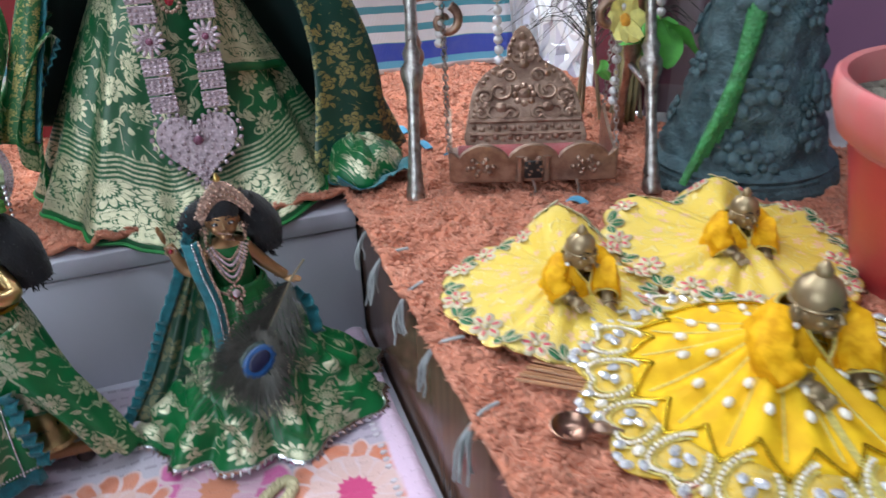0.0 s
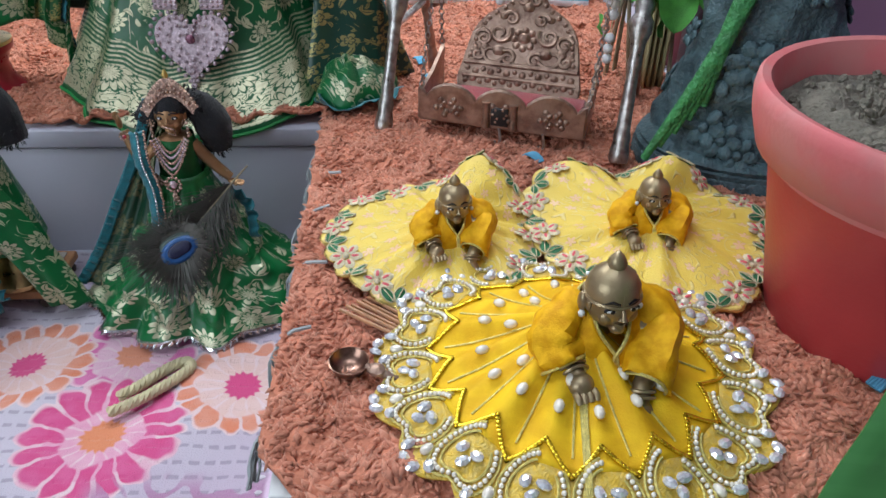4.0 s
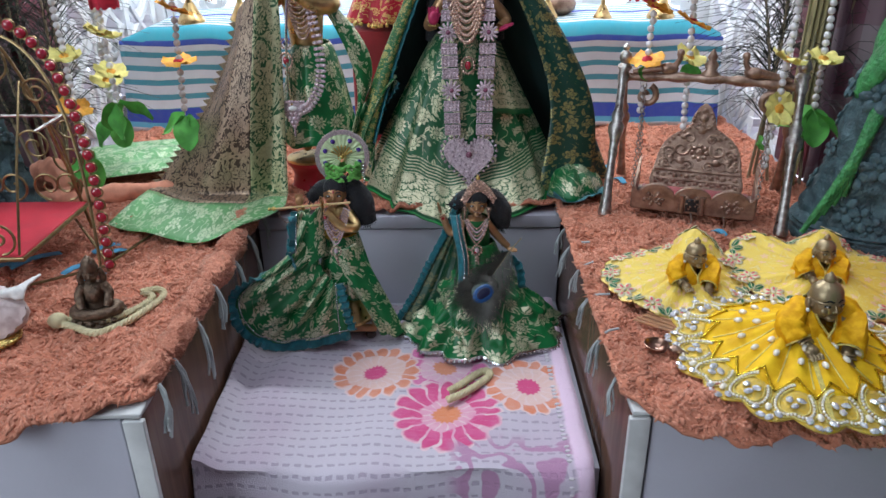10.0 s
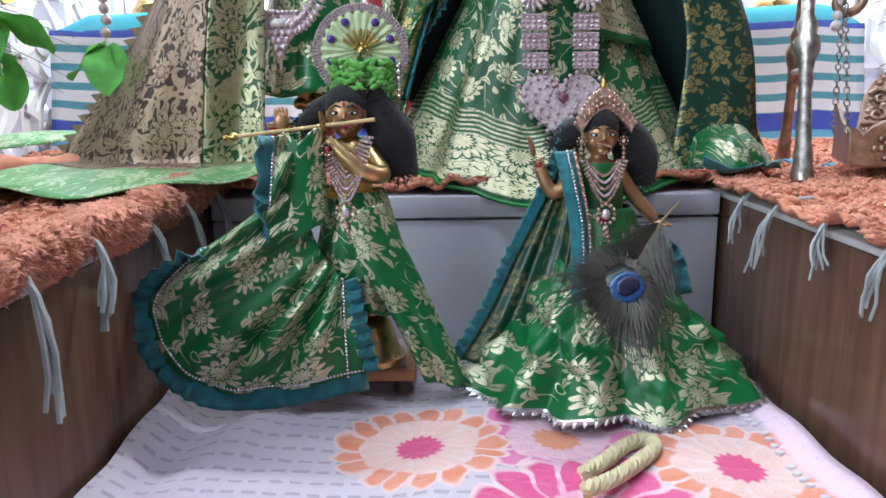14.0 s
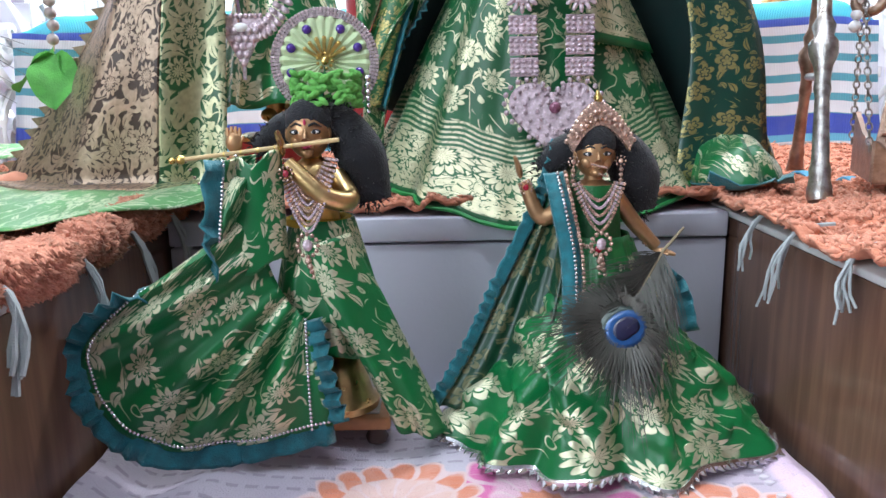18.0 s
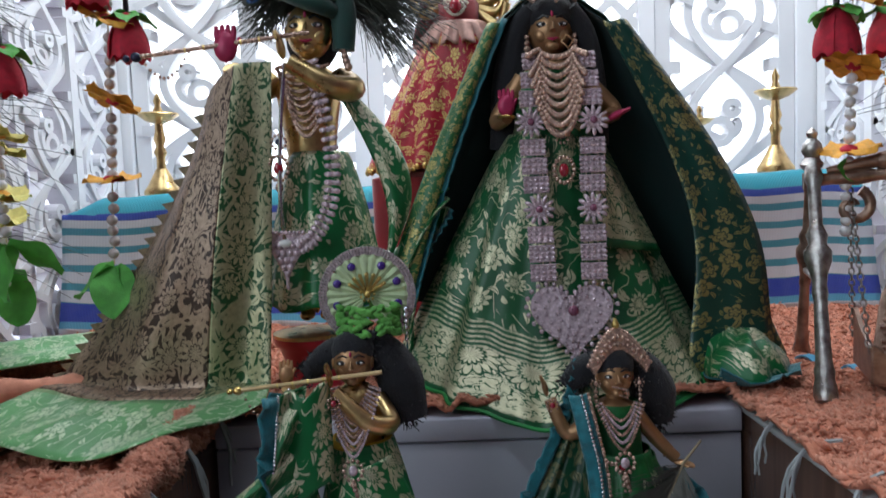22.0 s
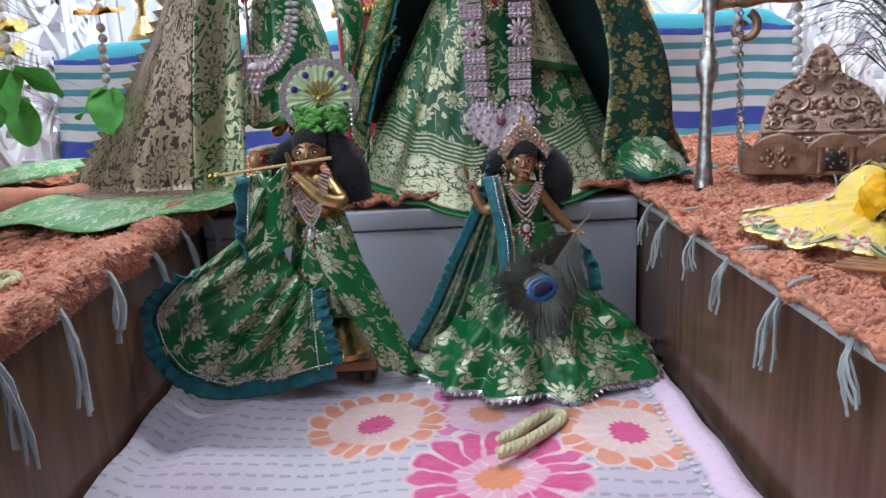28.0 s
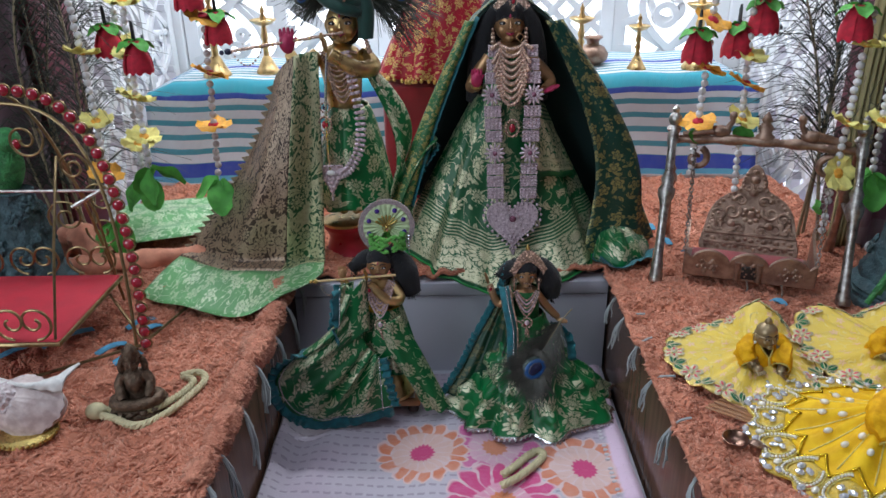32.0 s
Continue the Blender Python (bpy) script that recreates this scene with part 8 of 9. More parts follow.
def flute(name, a, b, r, label, knob, mat=BAMBOO):
    root = thing(name, label, "flute", "flutes")
    a, b = np.array(a), np.array(b)
    part("tube", Geo().tube(np.linspace(a, b, 10), r, 10), mat, root)
    d = (a - b) / np.linalg.norm(a - b)
    g = Geo()
    g.ball(a + d * r * 2, (r * 2.4, r * 1.9, r * 2.1), 0, 10, 7)
    g.ball(a + d * r * 6, r * 1.6, 0, 8, 6)
    part("end_ornament", g, knob, root, "small ornament at the flute's end")
    for k in range(5):
        q = b + (a - b) * (0.3 + 0.11 * k)
        part("band", Geo().tube([q - d * r * 0.4, q + d * r * 0.4], r * 1.18, 10), GOLD, root)
    g = Geo()
    for t in np.linspace(0, 1, 12):
        q = a + (b - a) * 0.28 * t
        g.ball(q - [0, 0, r + 0.016 * math.sin(math.pi * t)], r * 0.75, 0, 7, 5)
    part("bead_swag", g, ROSEGOLD, root, "swag of small beads")
    return root


flute("flute", (-0.236, 0.036, 0.250), (-0.117, 0.050, 0.2655), 0.0017, "slim gold flute held by the brass figure", EYEDARK, ROSEGOLD)


def turban():
    root = thing("turban", "dark green velvet turban with jewelled brooch and peacock feathers", "turban", "figure headwear")
    for k in range(5):
        a = np.linspace(0, 2 * np.pi, 40, endpoint=False)
        R = 0.0235 - 0.0022 * k
        tilt = -0.42 + 0.05 * k
        c = np.array((-0.1215 + 0.0022 * k, 0.082, 0.2945 + 0.0070 * k))
        p = np.stack([c[0] + R * np.cos(a), c[1] + R * np.sin(a), c[2] + tilt * R * np.cos(a) + 0.10 * R * np.sin(a)], -1)
        part("turban_wrap", Geo().tube(p, 0.0070 + 0.0008 * np.sin(a * 3 + k), 10, closed=True), TURBAN, root)
    part("turban_crown", Geo().ball((-0.115, 0.081, 0.316), (0.019, 0.019, 0.016), 0, 18, 10), TURBAN, root)
    part("turban_tail", Geo().tube(smoothpath([(-0.101, 0.078, 0.306), (-0.0945, 0.075, 0.284), (-0.0955, 0.075, 0.256)], 12), np.linspace(0.0115, 0.0085, 12), 12), TURBAN, root)
    g = Geo()
    gem_drop(g, (-0.1135, 0.0500, 0.312), 0.0072, 1, 0, 16, 0.0085)
    g.tube([(-0.1135, 0.052, 0.321), (-0.112, 0.056, 0.335), (-0.110, 0.060, 0.350)], [0.0032, 0.0045, 0.0015], 8, 0)
    g.ball((-0.1135, 0.050, 0.2995), (0.002, 0.0018, 0.003), 0)
    part("brooch", g, [ROSEGOLD, EYEDARK], root, "rose-gold brooch with dark stone")
    g = Geo()
    for k, (x, z, m) in enumerate(((-0.139, 0.303, 0), (-0.133, 0.311, 1), (-0.127, 0.318, 0), (-0.142, 0.312, 2))):
        g.ball((x, 0.058, z), 0.0034, m, 9, 7)
    part("bead_cluster", g, [RUBY, EYEBLUE, SILVER], root, "cluster of small coloured beads")


turban()


def feather_eye(root, at, r, n=(0, -1, 0.1), label="peacock feather eye", spin=0.0):
    q = Vector(n).to_track_quat("Z", "Y").to_matrix().to_4x4() @ Euler((0, 0, spin)).to_matrix().to_4x4()
    g = Geo()
    for k, (rr, h, m, e) in enumerate(((0.86, 0.0, 0, 0.74), (0.66, 0.0006, 3, 0.70), (0.56, 0.0011, 1, 0.62), (0.36, 0.0017, 2, 0.60))):
        a = np.linspace(0, 2 * np.pi, 97, endpoint=True)
        s = np.linspace(0, 1, 5)
        S, A = np.meshgrid(s, a, indexing="ij")
        notch = 1 - (0.22 * np.clip(np.cos(A + 1.57), 0, 1) ** 6 if m == 2 else 0)
        p = np.stack([r * rr * S * np.cos(A) * notch, r * rr * e * S * np.sin(A) * notch - 0.12 * r * (k > 0), np.full_like(A, h) + 0.0006 * (1 - S)], -1)
        if m == 0:
            p[..., :2] *= (1 + 0.06 * np.sin(A * 43) * S**4 + 0.03 * np.sin(A * 17 + 1) * S**4)[..., None]
        g.grid(p, m)
    g.moved(Matrix.Translation(at) @ q)
    return part("feather_eye", g, [EYEBRONZE, EYEBLUE, EYEDARK, EYEGREEN], root, label, thick=0.0004)


def crest_feathers():
    root = thing("feather_crest", "fan of dark peacock feathers behind the turban", "feather", "figure headwear")
    r0 = np.random.default_rng(21)
    c = np.array((-0.112, 0.097, 0.306))
    g = Geo()
    for k in range(1900):
        th = r0.uniform(radians(-48), radians(216))
        ln = r0.uniform(0.045, 0.094) * (0.80 + 0.24 * min(1.0, max(0.0, math.cos(th) + 0.15))) * (0.80 if 0.25 < th < 0.95 else 1.0)
        d = np.array((math.cos(th), r0.normal(-0.05, 0.16), math.sin(th) * 0.86))
        a = c + d * r0.uniform(0.008, 0.03)
        b = c + d * ln * 0.62 + [0, 0, 0.006]
        e = c + d * ln + np.array((r0.normal(0, 0.008), r0.normal(0, 0.006), -0.012 * r0.uniform(0, 1.4)))
        g.tube(smoothpath([a, b, e], 6), np.linspace(0.00062, 0.00024, 6), 3, caps=False)
    tagged(part("barb", g, FIBRE, root, "dark feather barbs"), kind="stuff")
    for x, z, s in ((-0.163, 0.300, 0.6), (-0.055, 0.300, -0.5), (-0.132, 0.340, 0.2), (-0.092, 0.344, 0.0)):
        feather_eye(root, (x, 0.078, z), 0.0115, (0, -1, 0.15), spin=s)
        part("quill", Geo().tube(np.linspace((x, 0.082, z), c, 6), 0.0008, 5), plain("dark_quill", (0.08, 0.07, 0.04), 0.5), root)


crest_feathers()


def saree():
    root = thing("draped_saree", "gold and green zari saree draped from figure's arm over rug", "saree", "brocade garments")
    n, k = 72, 90
    t, w = np.linspace(0, 1, n), np.linspace(0, 1, k)
    T, W = np.meshgrid(t, w, indexing="ij")
    top = smoothpath([(-0.198, 0.052, 0.214), (-0.188, 0.046, 0.228), (-0.170, 0.044, 0.243), (-0.146, 0.052, 0.246)], k)
    bot = smoothpath([(-0.345, -0.052, 0.004), (-0.300, -0.080, 0.004), (-0.262, -0.092, 0.005), (-0.212, -0.104, 0.004), (-0.180, -0.052, 0.004), (-0.152, -0.004, 0.004)], k)
    drop = np.clip(T / 0.80, 0, 1)
    foot = np.clip((T - 0.80) / 0.20, 0, 1)
    mid = bot.copy()
    mid[:, 1] = 0.056 - 0.030 * w - 0.020 * np.sin(np.pi * w)
    mid[:, 0] = bot[:, 0] + 0.020 * (1 - w)
    mid[:, 2] = 0.012
    hang = top[None] + (mid - top)[None] * np.stack([drop ** (1.12 + 0.28 * (1 - W)), drop**1.1, drop], -1)
    hang[..., 1] += -0.018 * np.sin(np.pi * drop) * np.sin(np.pi * W)
    p = np.where((foot > 0)[..., None], mid[None] + (bot - mid)[None] * foot[..., None], hang)
    fold = (np.sin(W * 10 + 0.8 * np.sin(W * 6) + 0.8 * T) * 0.7 + 0.22 * np.sin(W * 23 + 1 + T)) * (0.25 + 0.75 * drop) * (1 - 0.75 * foot)
    p[..., 1] += 0.0085 * fold
    p[..., 2] += 0.003 * foot * np.sin(W * 15 + 4 * foot) + 0.002 * foot
    p[..., 2] = np.maximum(p[..., 2], 0.0025)
    uv = np.stack([np.broadcast_to((mid[:, 0] - mid[0, 0])[None] * 1.2, (n, k)), T * 0.30], -1)
    cut = int(n * 0.84)
    seam = int(k * 0.64)
    part("saree_cloth", Geo().grid(p[: cut + 1, : seam + 1], 0, uv[: cut + 1, : seam + 1]), BROC_SAREE, root, "brownish gold zari cloth", thick=0.0009)
    part("saree_pleat", Geo().grid(p[: cut + 1, seam:], 0, uv[: cut + 1, seam:]), BROC_SAREEGREEN, root, "green and gold zari pleat", thick=0.0009)
    part("saree_end", Geo().grid(p[cut:], 0, uv[cut:]), BROC_SAREEPLAIN, root, "light green zari end", thick=0.0009)
    # border of small points down the free edge
    g = Geo()
    e = p[:cut, 0]
    ln = np.concatenate([[0], np.cumsum(np.linalg.norm(np.diff(e, axis=0), axis=1))])
    for s in np.arange(0.004, ln[-1] - 0.008, 0.0100):
        a, b = (np.array([np.interp(q, ln, e[:, j]) for j in range(3)]) for q in (s, s + 0.0090))
        m = (a + b) / 2 + np.array((-0.0068, -0.001, 0.0022))
        g.add([a, b, m, a + [0, 0.0008, 0], b + [0, 0.0008, 0], m + [0, 0.0008, 0]], [(0, 1, 2), (5, 4, 3), (0, 3, 4, 1), (1, 4, 5, 2), (2, 5, 3, 0)])
    part("pointed_border", g, plain("dark_gold_border", (0.40, 0.33, 0.22), 0.45, 0.4, 0.4, 0.004), root, "border of small dark gold points", smooth=False)
    # the far end lies folded on the rug
    a, b = np.linspace(0, 1, 30), np.linspace(0, 1, 30)
    A, Bb = np.meshgrid(a, b, indexing="ij")
    q = (1 - A)[..., None] * ((1 - Bb)[..., None] * np.array((-0.475, 0.215, 0.006)) + Bb[..., None] * np.array((-0.30, 0.215, 0.02))) + A[..., None] * ((1 - Bb)[..., None] * np.array((-0.425, 0.062, 0.006)) + Bb[..., None] * np.array((-0.29, 0.065, 0.03)))
    q[..., 2] += 0.010 * np.sin(np.pi * A) * (0.6 + 0.4 * np.sin(Bb * 5)) + 0.003 * np.sin(A * 14 + Bb * 3) + 0.004
    part("folded_end", Geo().grid(q, 0, cloth_uv(q)), BROC_SAREEPLAIN, root, "light green zari end folded on the rug", thick=0.0012)


saree()
dhoti = thing("green_dhoti", "green brocade dhoti wrapped round the brass figure", "dhoti", "brocade garments")
P = skirt_grid((-0.120, 0.088), 0.180, 0.060, (0.0215, 0.050), (0.025, 0.038), 7, 0.06, (0.75, 0.8), 30, 120, 0.0, 6)
part("dhoti_cloth", Geo().grid(P, 0, cloth_uv(P)), BROC_DOLL, dhoti, thick=0.001)
s, w = np.linspace(0, 1, 30), np.linspace(0, 1, 16)
S, Wd = np.meshgrid(s, w, indexing="ij")
q = np.stack([-0.100 + 0.034 * np.sin(np.pi * S * 0.75) + 0.022 * Wd * np.sin(np.pi * np.clip(S + 0.12, 0, 1)), 0.070 - 0.008 * np.sin(Wd * 3) + 0.012 * Wd, 0.222 - 0.150 * S + 0.004 * np.sin(Wd * 8)], -1)
part("shawl_end", Geo().grid(q, 0, cloth_uv(q)), BROC_DOLL, dhoti, "gold edged shawl end over the hip", thick=0.001)


def player_jewels():
    root = thing("long_garland", "long pinkish-white stone garland on the brass figure", "necklace", "figure jewellery")
    c = smoothpath([(-0.117, 0.050, 0.244), (-0.110, 0.046, 0.215), (-0.1035, 0.042, 0.175), (-0.106, 0.040, 0.140), (-0.120, 0.040, 0.115), (-0.136, 0.041, 0.107)], 60)
    bar = Geo()
    for i in (-1, 1):
        bar.ball((i * 0.0034, 0, 0), (0.0030, 0.0016, 0.0021), 0, 8, 6)
    bar.box((-0.005, 0.0005, -0.0018), (0.005, 0.0014, 0.0018))
    bar = bar.mesh("garland_link", [PINKSTONE])
    for i in range(0, 60, 2):
        t = c[min(i + 1, 59)] - c[max(i - 1, 0)]
        ob = part("garland_link", bar, PINKSTONE, root)
        ob.matrix_basis = Matrix.Translation(c[i]) @ Euler((0, math.atan2(t[0], t[2]), 0)).to_matrix().to_4x4()
    part("inner_chain", Geo().tube(smoothpath([(-0.136, 0.050, 0.244), (-0.140, 0.044, 0.20), (-0.1425, 0.041, 0.15), (-0.141, 0.041, 0.115)], 30), 0.0016, 6), SILVER, root, "fine white chain")
    g = Geo()
    for row in range(5):
        for k in range(5 - row):
            g.ball((-0.140 + (k - (4 - row) / 2) * 0.0048, 0.0395, 0.110 - 0.0052 * row), (0.0025, 0.0018, 0.0027), 0, 8, 6)
    g.sheet([(-0.0135, 0.012), (0.0135, 0.012), (0.012, 0.0), (0.0, -0.022), (-0.012, 0.0)], 0.0016, 0, (-0.140, 0.0412, 0.107), (1, 0, 0), (0, 0, 1))
    for k in range(9):
        g.ball((-0.140 + (k - 4) * 0.0032, 0.040, 0.1195), 0.0018, 0, 7, 5)
    g.ball((-0.140, 0.0385, 0.112), (0.005, 0.002, 0.003), 1, 10, 7)
    g.tube([(-0.140, 0.040, 0.088), (-0.140, 0.040, 0.078)], 0.0014, 6)
    part("garland_pendant", g, [PINKSTONE, EYEWHITE], root, "fan-shaped stone pendant")
    bib = thing("bib_necklace", "rows of rose-gold beads with ruby pendant on the brass figure", "necklace", "figure jewellery")
    for k in range(9):
        g = Geo()
        h = 0.008 + 0.0056 * k
        for t in np.linspace(-1, 1, 17 + 2 * k):
            x, z = -0.129 + 0.0008 * k + 0.017 * t, 0.243 - h * (1 - t**2) ** 0.7
            g.ball((x, 0.058 - 0.0009 * k + 0.008 * t * t, z), 0.0017, 0, 6, 4)
        tagged(part("bead_strand", g, ROSEGOLD, bib, "strand of rose-gold beads"), kind="stuff")
    g = Geo()
    gem_drop(g, (-0.142, 0.043, 0.186), 0.0052, 1, 0, 12)
    part("upper_pendant", g, [ROSEGOLD, EYEDARK], bib, "dark stone pendant")
    g = Geo()
    gem_drop(g, (-0.143, 0.042, 0.167), 0.0072, 1, 0, 16, 0.009)
    g.ball((-0.143, 0.042, 0.153), (0.003, 0.002, 0.004), 0)
    part("lower_pendant", g, [ROSEGOLD, RUBY], bib, "ruby pendant in a ring of stones")
    ear = thing("earring", "rose-gold chain earring beside the turban", "earring", "figure jewellery")
    g = Geo()
    for k in range(7):
        g.ball((-0.099 + 0.0012 * k, 0.070, 0.268 - 0.0042 * k), 0.0022 + 0.0002 * k, 0, 8, 6)
    part("earring_drop", g, ROSEGOLD, ear)


player_jewels()


# ---------------------------------------------------------------- the red-robed figure at the back
def red_figure():
    g = Geo()
    c = np.array((0.0, 0.318))
    g.lathe([(0.022, 0.17), (0.020, 0.27), (0.022, 0.32), (0.024, 0.345), (0.010, 0.36), (0.009, 0.372)], (*c, 0), 16, 3)
    hc = np.array((c[0] - 0.004, c[1] - 0.004, 0.380))
    face(g, hc, 0.0155, 0, 1, 2)
    g.ball(hc + (0, 0.008, 0.004), (0.020, 0.016, 0.024), 3, 14, 10)
    g.lathe([(0.014, 0), (0.015, 0.004), (0.011, 0.014), (0.002, 0.022)], hc + (0, 0, 0.012), 14, 0)
    for sx, z, up in ((-1, 0.372, 0.042), (1, 0.366, 0.040), (1, 0.350, 0.028), (-1, 0.350, 0.026), (1, 0.335, 0.012)):
        e = np.array((c[0] + sx * (0.062 - 0.3 * (0.372 - z)), c[1] - 0.02, z + up * 0.6))
        limb(g, [(c[0] + sx * 0.016, c[1], 0.345), (c[0] + sx * 0.042, c[1] - 0.012, z - 0.014), e], [0.007, 0.006, 0.0045], 0)
        hand_shape(g, e + (0, 0, 0.006), 0.006, (sx * 0.2, 0, 1), 0)
        g.ball(e + (sx * 0.004, -0.003, 0.016), (0.006, 0.005, 0.007), 4, 8, 6)
    solid("red_robed_statue", g, [BRASS, EYEWHITE, EYEBLACK, REDSAT, PINKHAND], "small many-armed brass figure behind the two large figures", "statue", "altar statues")
    dress = thing("red_dress", "red brocade dress with gold tasselled hem on the small figure", "dress", "brocade garments")
    P = skirt_grid(c, 0.322, 0.172, (0.030, 0.104), (0.026, 0.066), 12, 0.05, (0.85, 0.85), 34, 170, 0.0, 9)
    part("dress_cloth", Geo().grid(P, 0, cloth_uv(P)), BROC_RED, dress, thick=0.001)
    g = Geo()
    for q in P[-1, ::2]:
        g.ball(q + [0, 0, -0.001], (0.0030, 0.0030, 0.0034), 0, 7, 5)
    part("bead_hem", g, GOLD, dress, "gold bead hem")
    part("waist_frill", Geo().grid(skirt_grid(c, 0.325, 0.300, (0.030, 0.046), (0.028, 0.038), 16, 0.10, rows=8, cols=140, seed=3)), plain("pale_gold_frill", (0.62, 0.36, 0.30), 0.5, 0.3, 0.3, 0.006), dress, "pale gold frill", thick=0.0008)
    s, f = np.linspace(0, 1, 24), np.linspace(radians(190), radians(-10), 40)
    S, F = np.meshgrid(s, f, indexing="ij")
    dm = np.sqrt(np.clip(S / 0.12, 0, 1))
    v = np.stack([hc[0] + dm * (0.021 + 0.026 * S) * np.cos(F), hc[1] + 0.002 + dm * (0.020 + 0.012 * S) * np.sin(F), 0.420 - 0.115 * S], -1)
    part("head_veil", Geo().grid(v, 0, cloth_uv(v)), REDSAT, dress, "deep red head veil", thick=0.001)
    nk = thing("pearl_collar", "broad pearl and ruby collar on the red-robed figure", "necklace", "figure jewellery")
    g = Geo()
    for k in range(3):
        for t in np.linspace(-1, 1, 12 + 2 * k):
            g.ball((c[0] - 0.004 + (0.013 + 0.002 * k) * t, c[1] - 0.026 - 0.001 * k, 0.358 - (0.016 + 0.006 * k) * (1 - t * t) ** 0.7), 0.0021, 0, 7, 5)
    g.ball((c[0] - 0.004, c[1] - 0.030, 0.338), (0.0065, 0.004, 0.0075), 1, 10, 8)
    part("collar_band", g, [PEARL, RUBY], nk)
    seat = thing("velvet_seat", "box seat covered with deep red velvet", "seat")
    u, v = np.linspace(-np.pi, np.pi, 80), np.linspace(0, 1, 20)
    U, V = np.meshgrid(u, v, indexing="ij")
    sq = lambda a: np.sign(a) * np.abs(a) ** 0.45
    k = 1 + 0.03 * np.sin(U * 9) * V
    p = np.stack([c[0] + 0.100 * sq(np.cos(U)) * k * np.clip(V * 14, 0, 1), 0.312 + 0.044 * sq(np.sin(U)) * k * np.clip(V * 14, 0, 1), 0.170 - (0.170 + 0.010) * np.clip((V - 0.06) / 0.94, 0, 1)], -1)
    part("velvet_cover", Geo().grid(p), REDSAT, seat, "deep red velvet cover", thick=0.001)


red_figure()


# ---------------------------------------------------------------- the two small dressed figures on the towel
def low_stool():
    root = thing("low_stool", "tiny low painted wooden stool on dark feet", "stool", at=(-0.088, -0.068, LOW + 0.006))
    part("seat", Geo().box((-0.048, -0.030, 0.009), (0.048, 0.030, 0.0165), bevel=0.0015), STOOLW, root)
    part("seat_panel", Geo().box((-0.042, -0.025, 0.0168), (0.042, 0.025, 0.0178)), plain("grey_stool_cloth", (0.42, 0.38, 0.36), 0.8, 0, 0.3, 0.006), root, "greyish patterned top")
    for x in (-0.040, 0.040):
        for y in (-0.023, 0.023):
            part("foot", Geo().lathe([(0.0055, 0), (0.0065, 0.003), (0.005, 0.006), (0.006, 0.0092)], (x, y, 0), 12), plain("dark_foot", (0.06, 0.03, 0.025), 0.5), root, "dark turned foot")


def fuzz(g, pts, r, n, mat):
    """Short bent yarn ends standing off a thick curve of hair."""
    r0 = np.random.default_rng(n)
    c = smoothpath(pts, 40)
    for k in range(n):
        q = c[r0.integers(40)]
        d = r0.normal(0, 1, 3) + [0, -0.2, -0.2]
        d /= np.linalg.norm(d)
        a = q + d * r * 0.75
        e = q + d * r * r0.uniform(0.98, 1.12) + r0.normal(0, 0.0010, 3)
        g.tube([a, (a + e) / 2 + r0.normal(0, 0.0008, 3), e], [0.00045, 0.0004, 0.00025], 3, mat, caps=False)


low_stool()
STZ = LOW + 0.006 + 0.0178


def small_player():
    g = Geo()
    g.lathe([(0.021, 0), (0.0215, 0.004), (0.018, 0.007), (0.015, 0.018), (0.012, 0.026), (0.006, 0.030), (0.0055, 0.036)], (-0.068, -0.080, STZ), 22, 0)
    c = np.array((-0.078, -0.075))
    for s in (-1, 1):
        limb(g, [(c[0] + s * 0.007, c[1], -0.015), (c[0] + s * 0.006, c[1] - 0.003, -0.045), (-0.068 - s * 0.003, -0.080, STZ + 0.034)], [0.009, 0.007, 0.004], 0)
    g.lathe([(0.014, -0.02), (0.0145, -0.004), (0.0125, 0.008), (0.0135, 0.022), (0.012, 0.031), (0.005, 0.036), (0.005, 0.042)], (*c, 0), 16, 0)
    hc = np.array((-0.0790, -0.078, 0.0490))
    face(g, hc, 0.0132, 5, 1, 2, paint=4)
    # thick black yarn hair falls to both sides
    limb(g, [hc + (0.002, 0.010, 0.008), hc + (0.016, 0.012, 0.002), hc + (0.026, 0.013, -0.014), hc + (0.031, 0.013, -0.038)], [0.009, 0.012, 0.0145, 0.0115], 3)
    fuzz(g, [hc + (0.004, 0.010, 0.008), hc + (0.018, 0.012, 0.0), hc + (0.026, 0.013, -0.014), hc + (0.030, 0.013, -0.034)], 0.0130, 900, 3)
    fuzz(g, [hc + (-0.004, 0.011, 0.006), hc + (-0.018, 0.013, 0.0), hc + (-0.030, 0.013, -0.010)], 0.0085, 350, 3)
    limb(g, [hc + (-0.002, 0.011, 0.006), hc + (-0.016, 0.013, 0.001), hc + (-0.030, 0.013, -0.010)], [0.009, 0.009, 0.006], 3)
    g.ball(hc + (0, 0.0025, 0.006), (0.0128, 0.0122, 0.0125), 3, 14, 10)
    limb(g, [(-0.066, -0.075, 0.026), (-0.058, -0.086, 0.014), (-0.070, -0.096, 0.018), (-0.088, -0.094, 0.035)], [0.0055, 0.0058, 0.0052, 0.004], 0)
    hand_shape(g, (-0.0905, -0.094, 0.0435), 0.0055, (-0.1, 0, 1), 0)
    limb(g, [(-0.090, -0.075, 0.026), (-0.108, -0.082, 0.018), (-0.115, -0.090, 0.038)], [0.0055, 0.005, 0.004], 0)
    hand_shape(g, (-0.1155, -0.090, 0.0455), 0.0055, (0, 0, 1), 5)
    solid("small_flute_player_doll", g, [BRASS, EYEWHITE, EYEBLACK, BLACK, PINKHAND, SKINBROWN], "small brass flute player doll with black yarn hair on a stool", "doll", "small altar dolls")


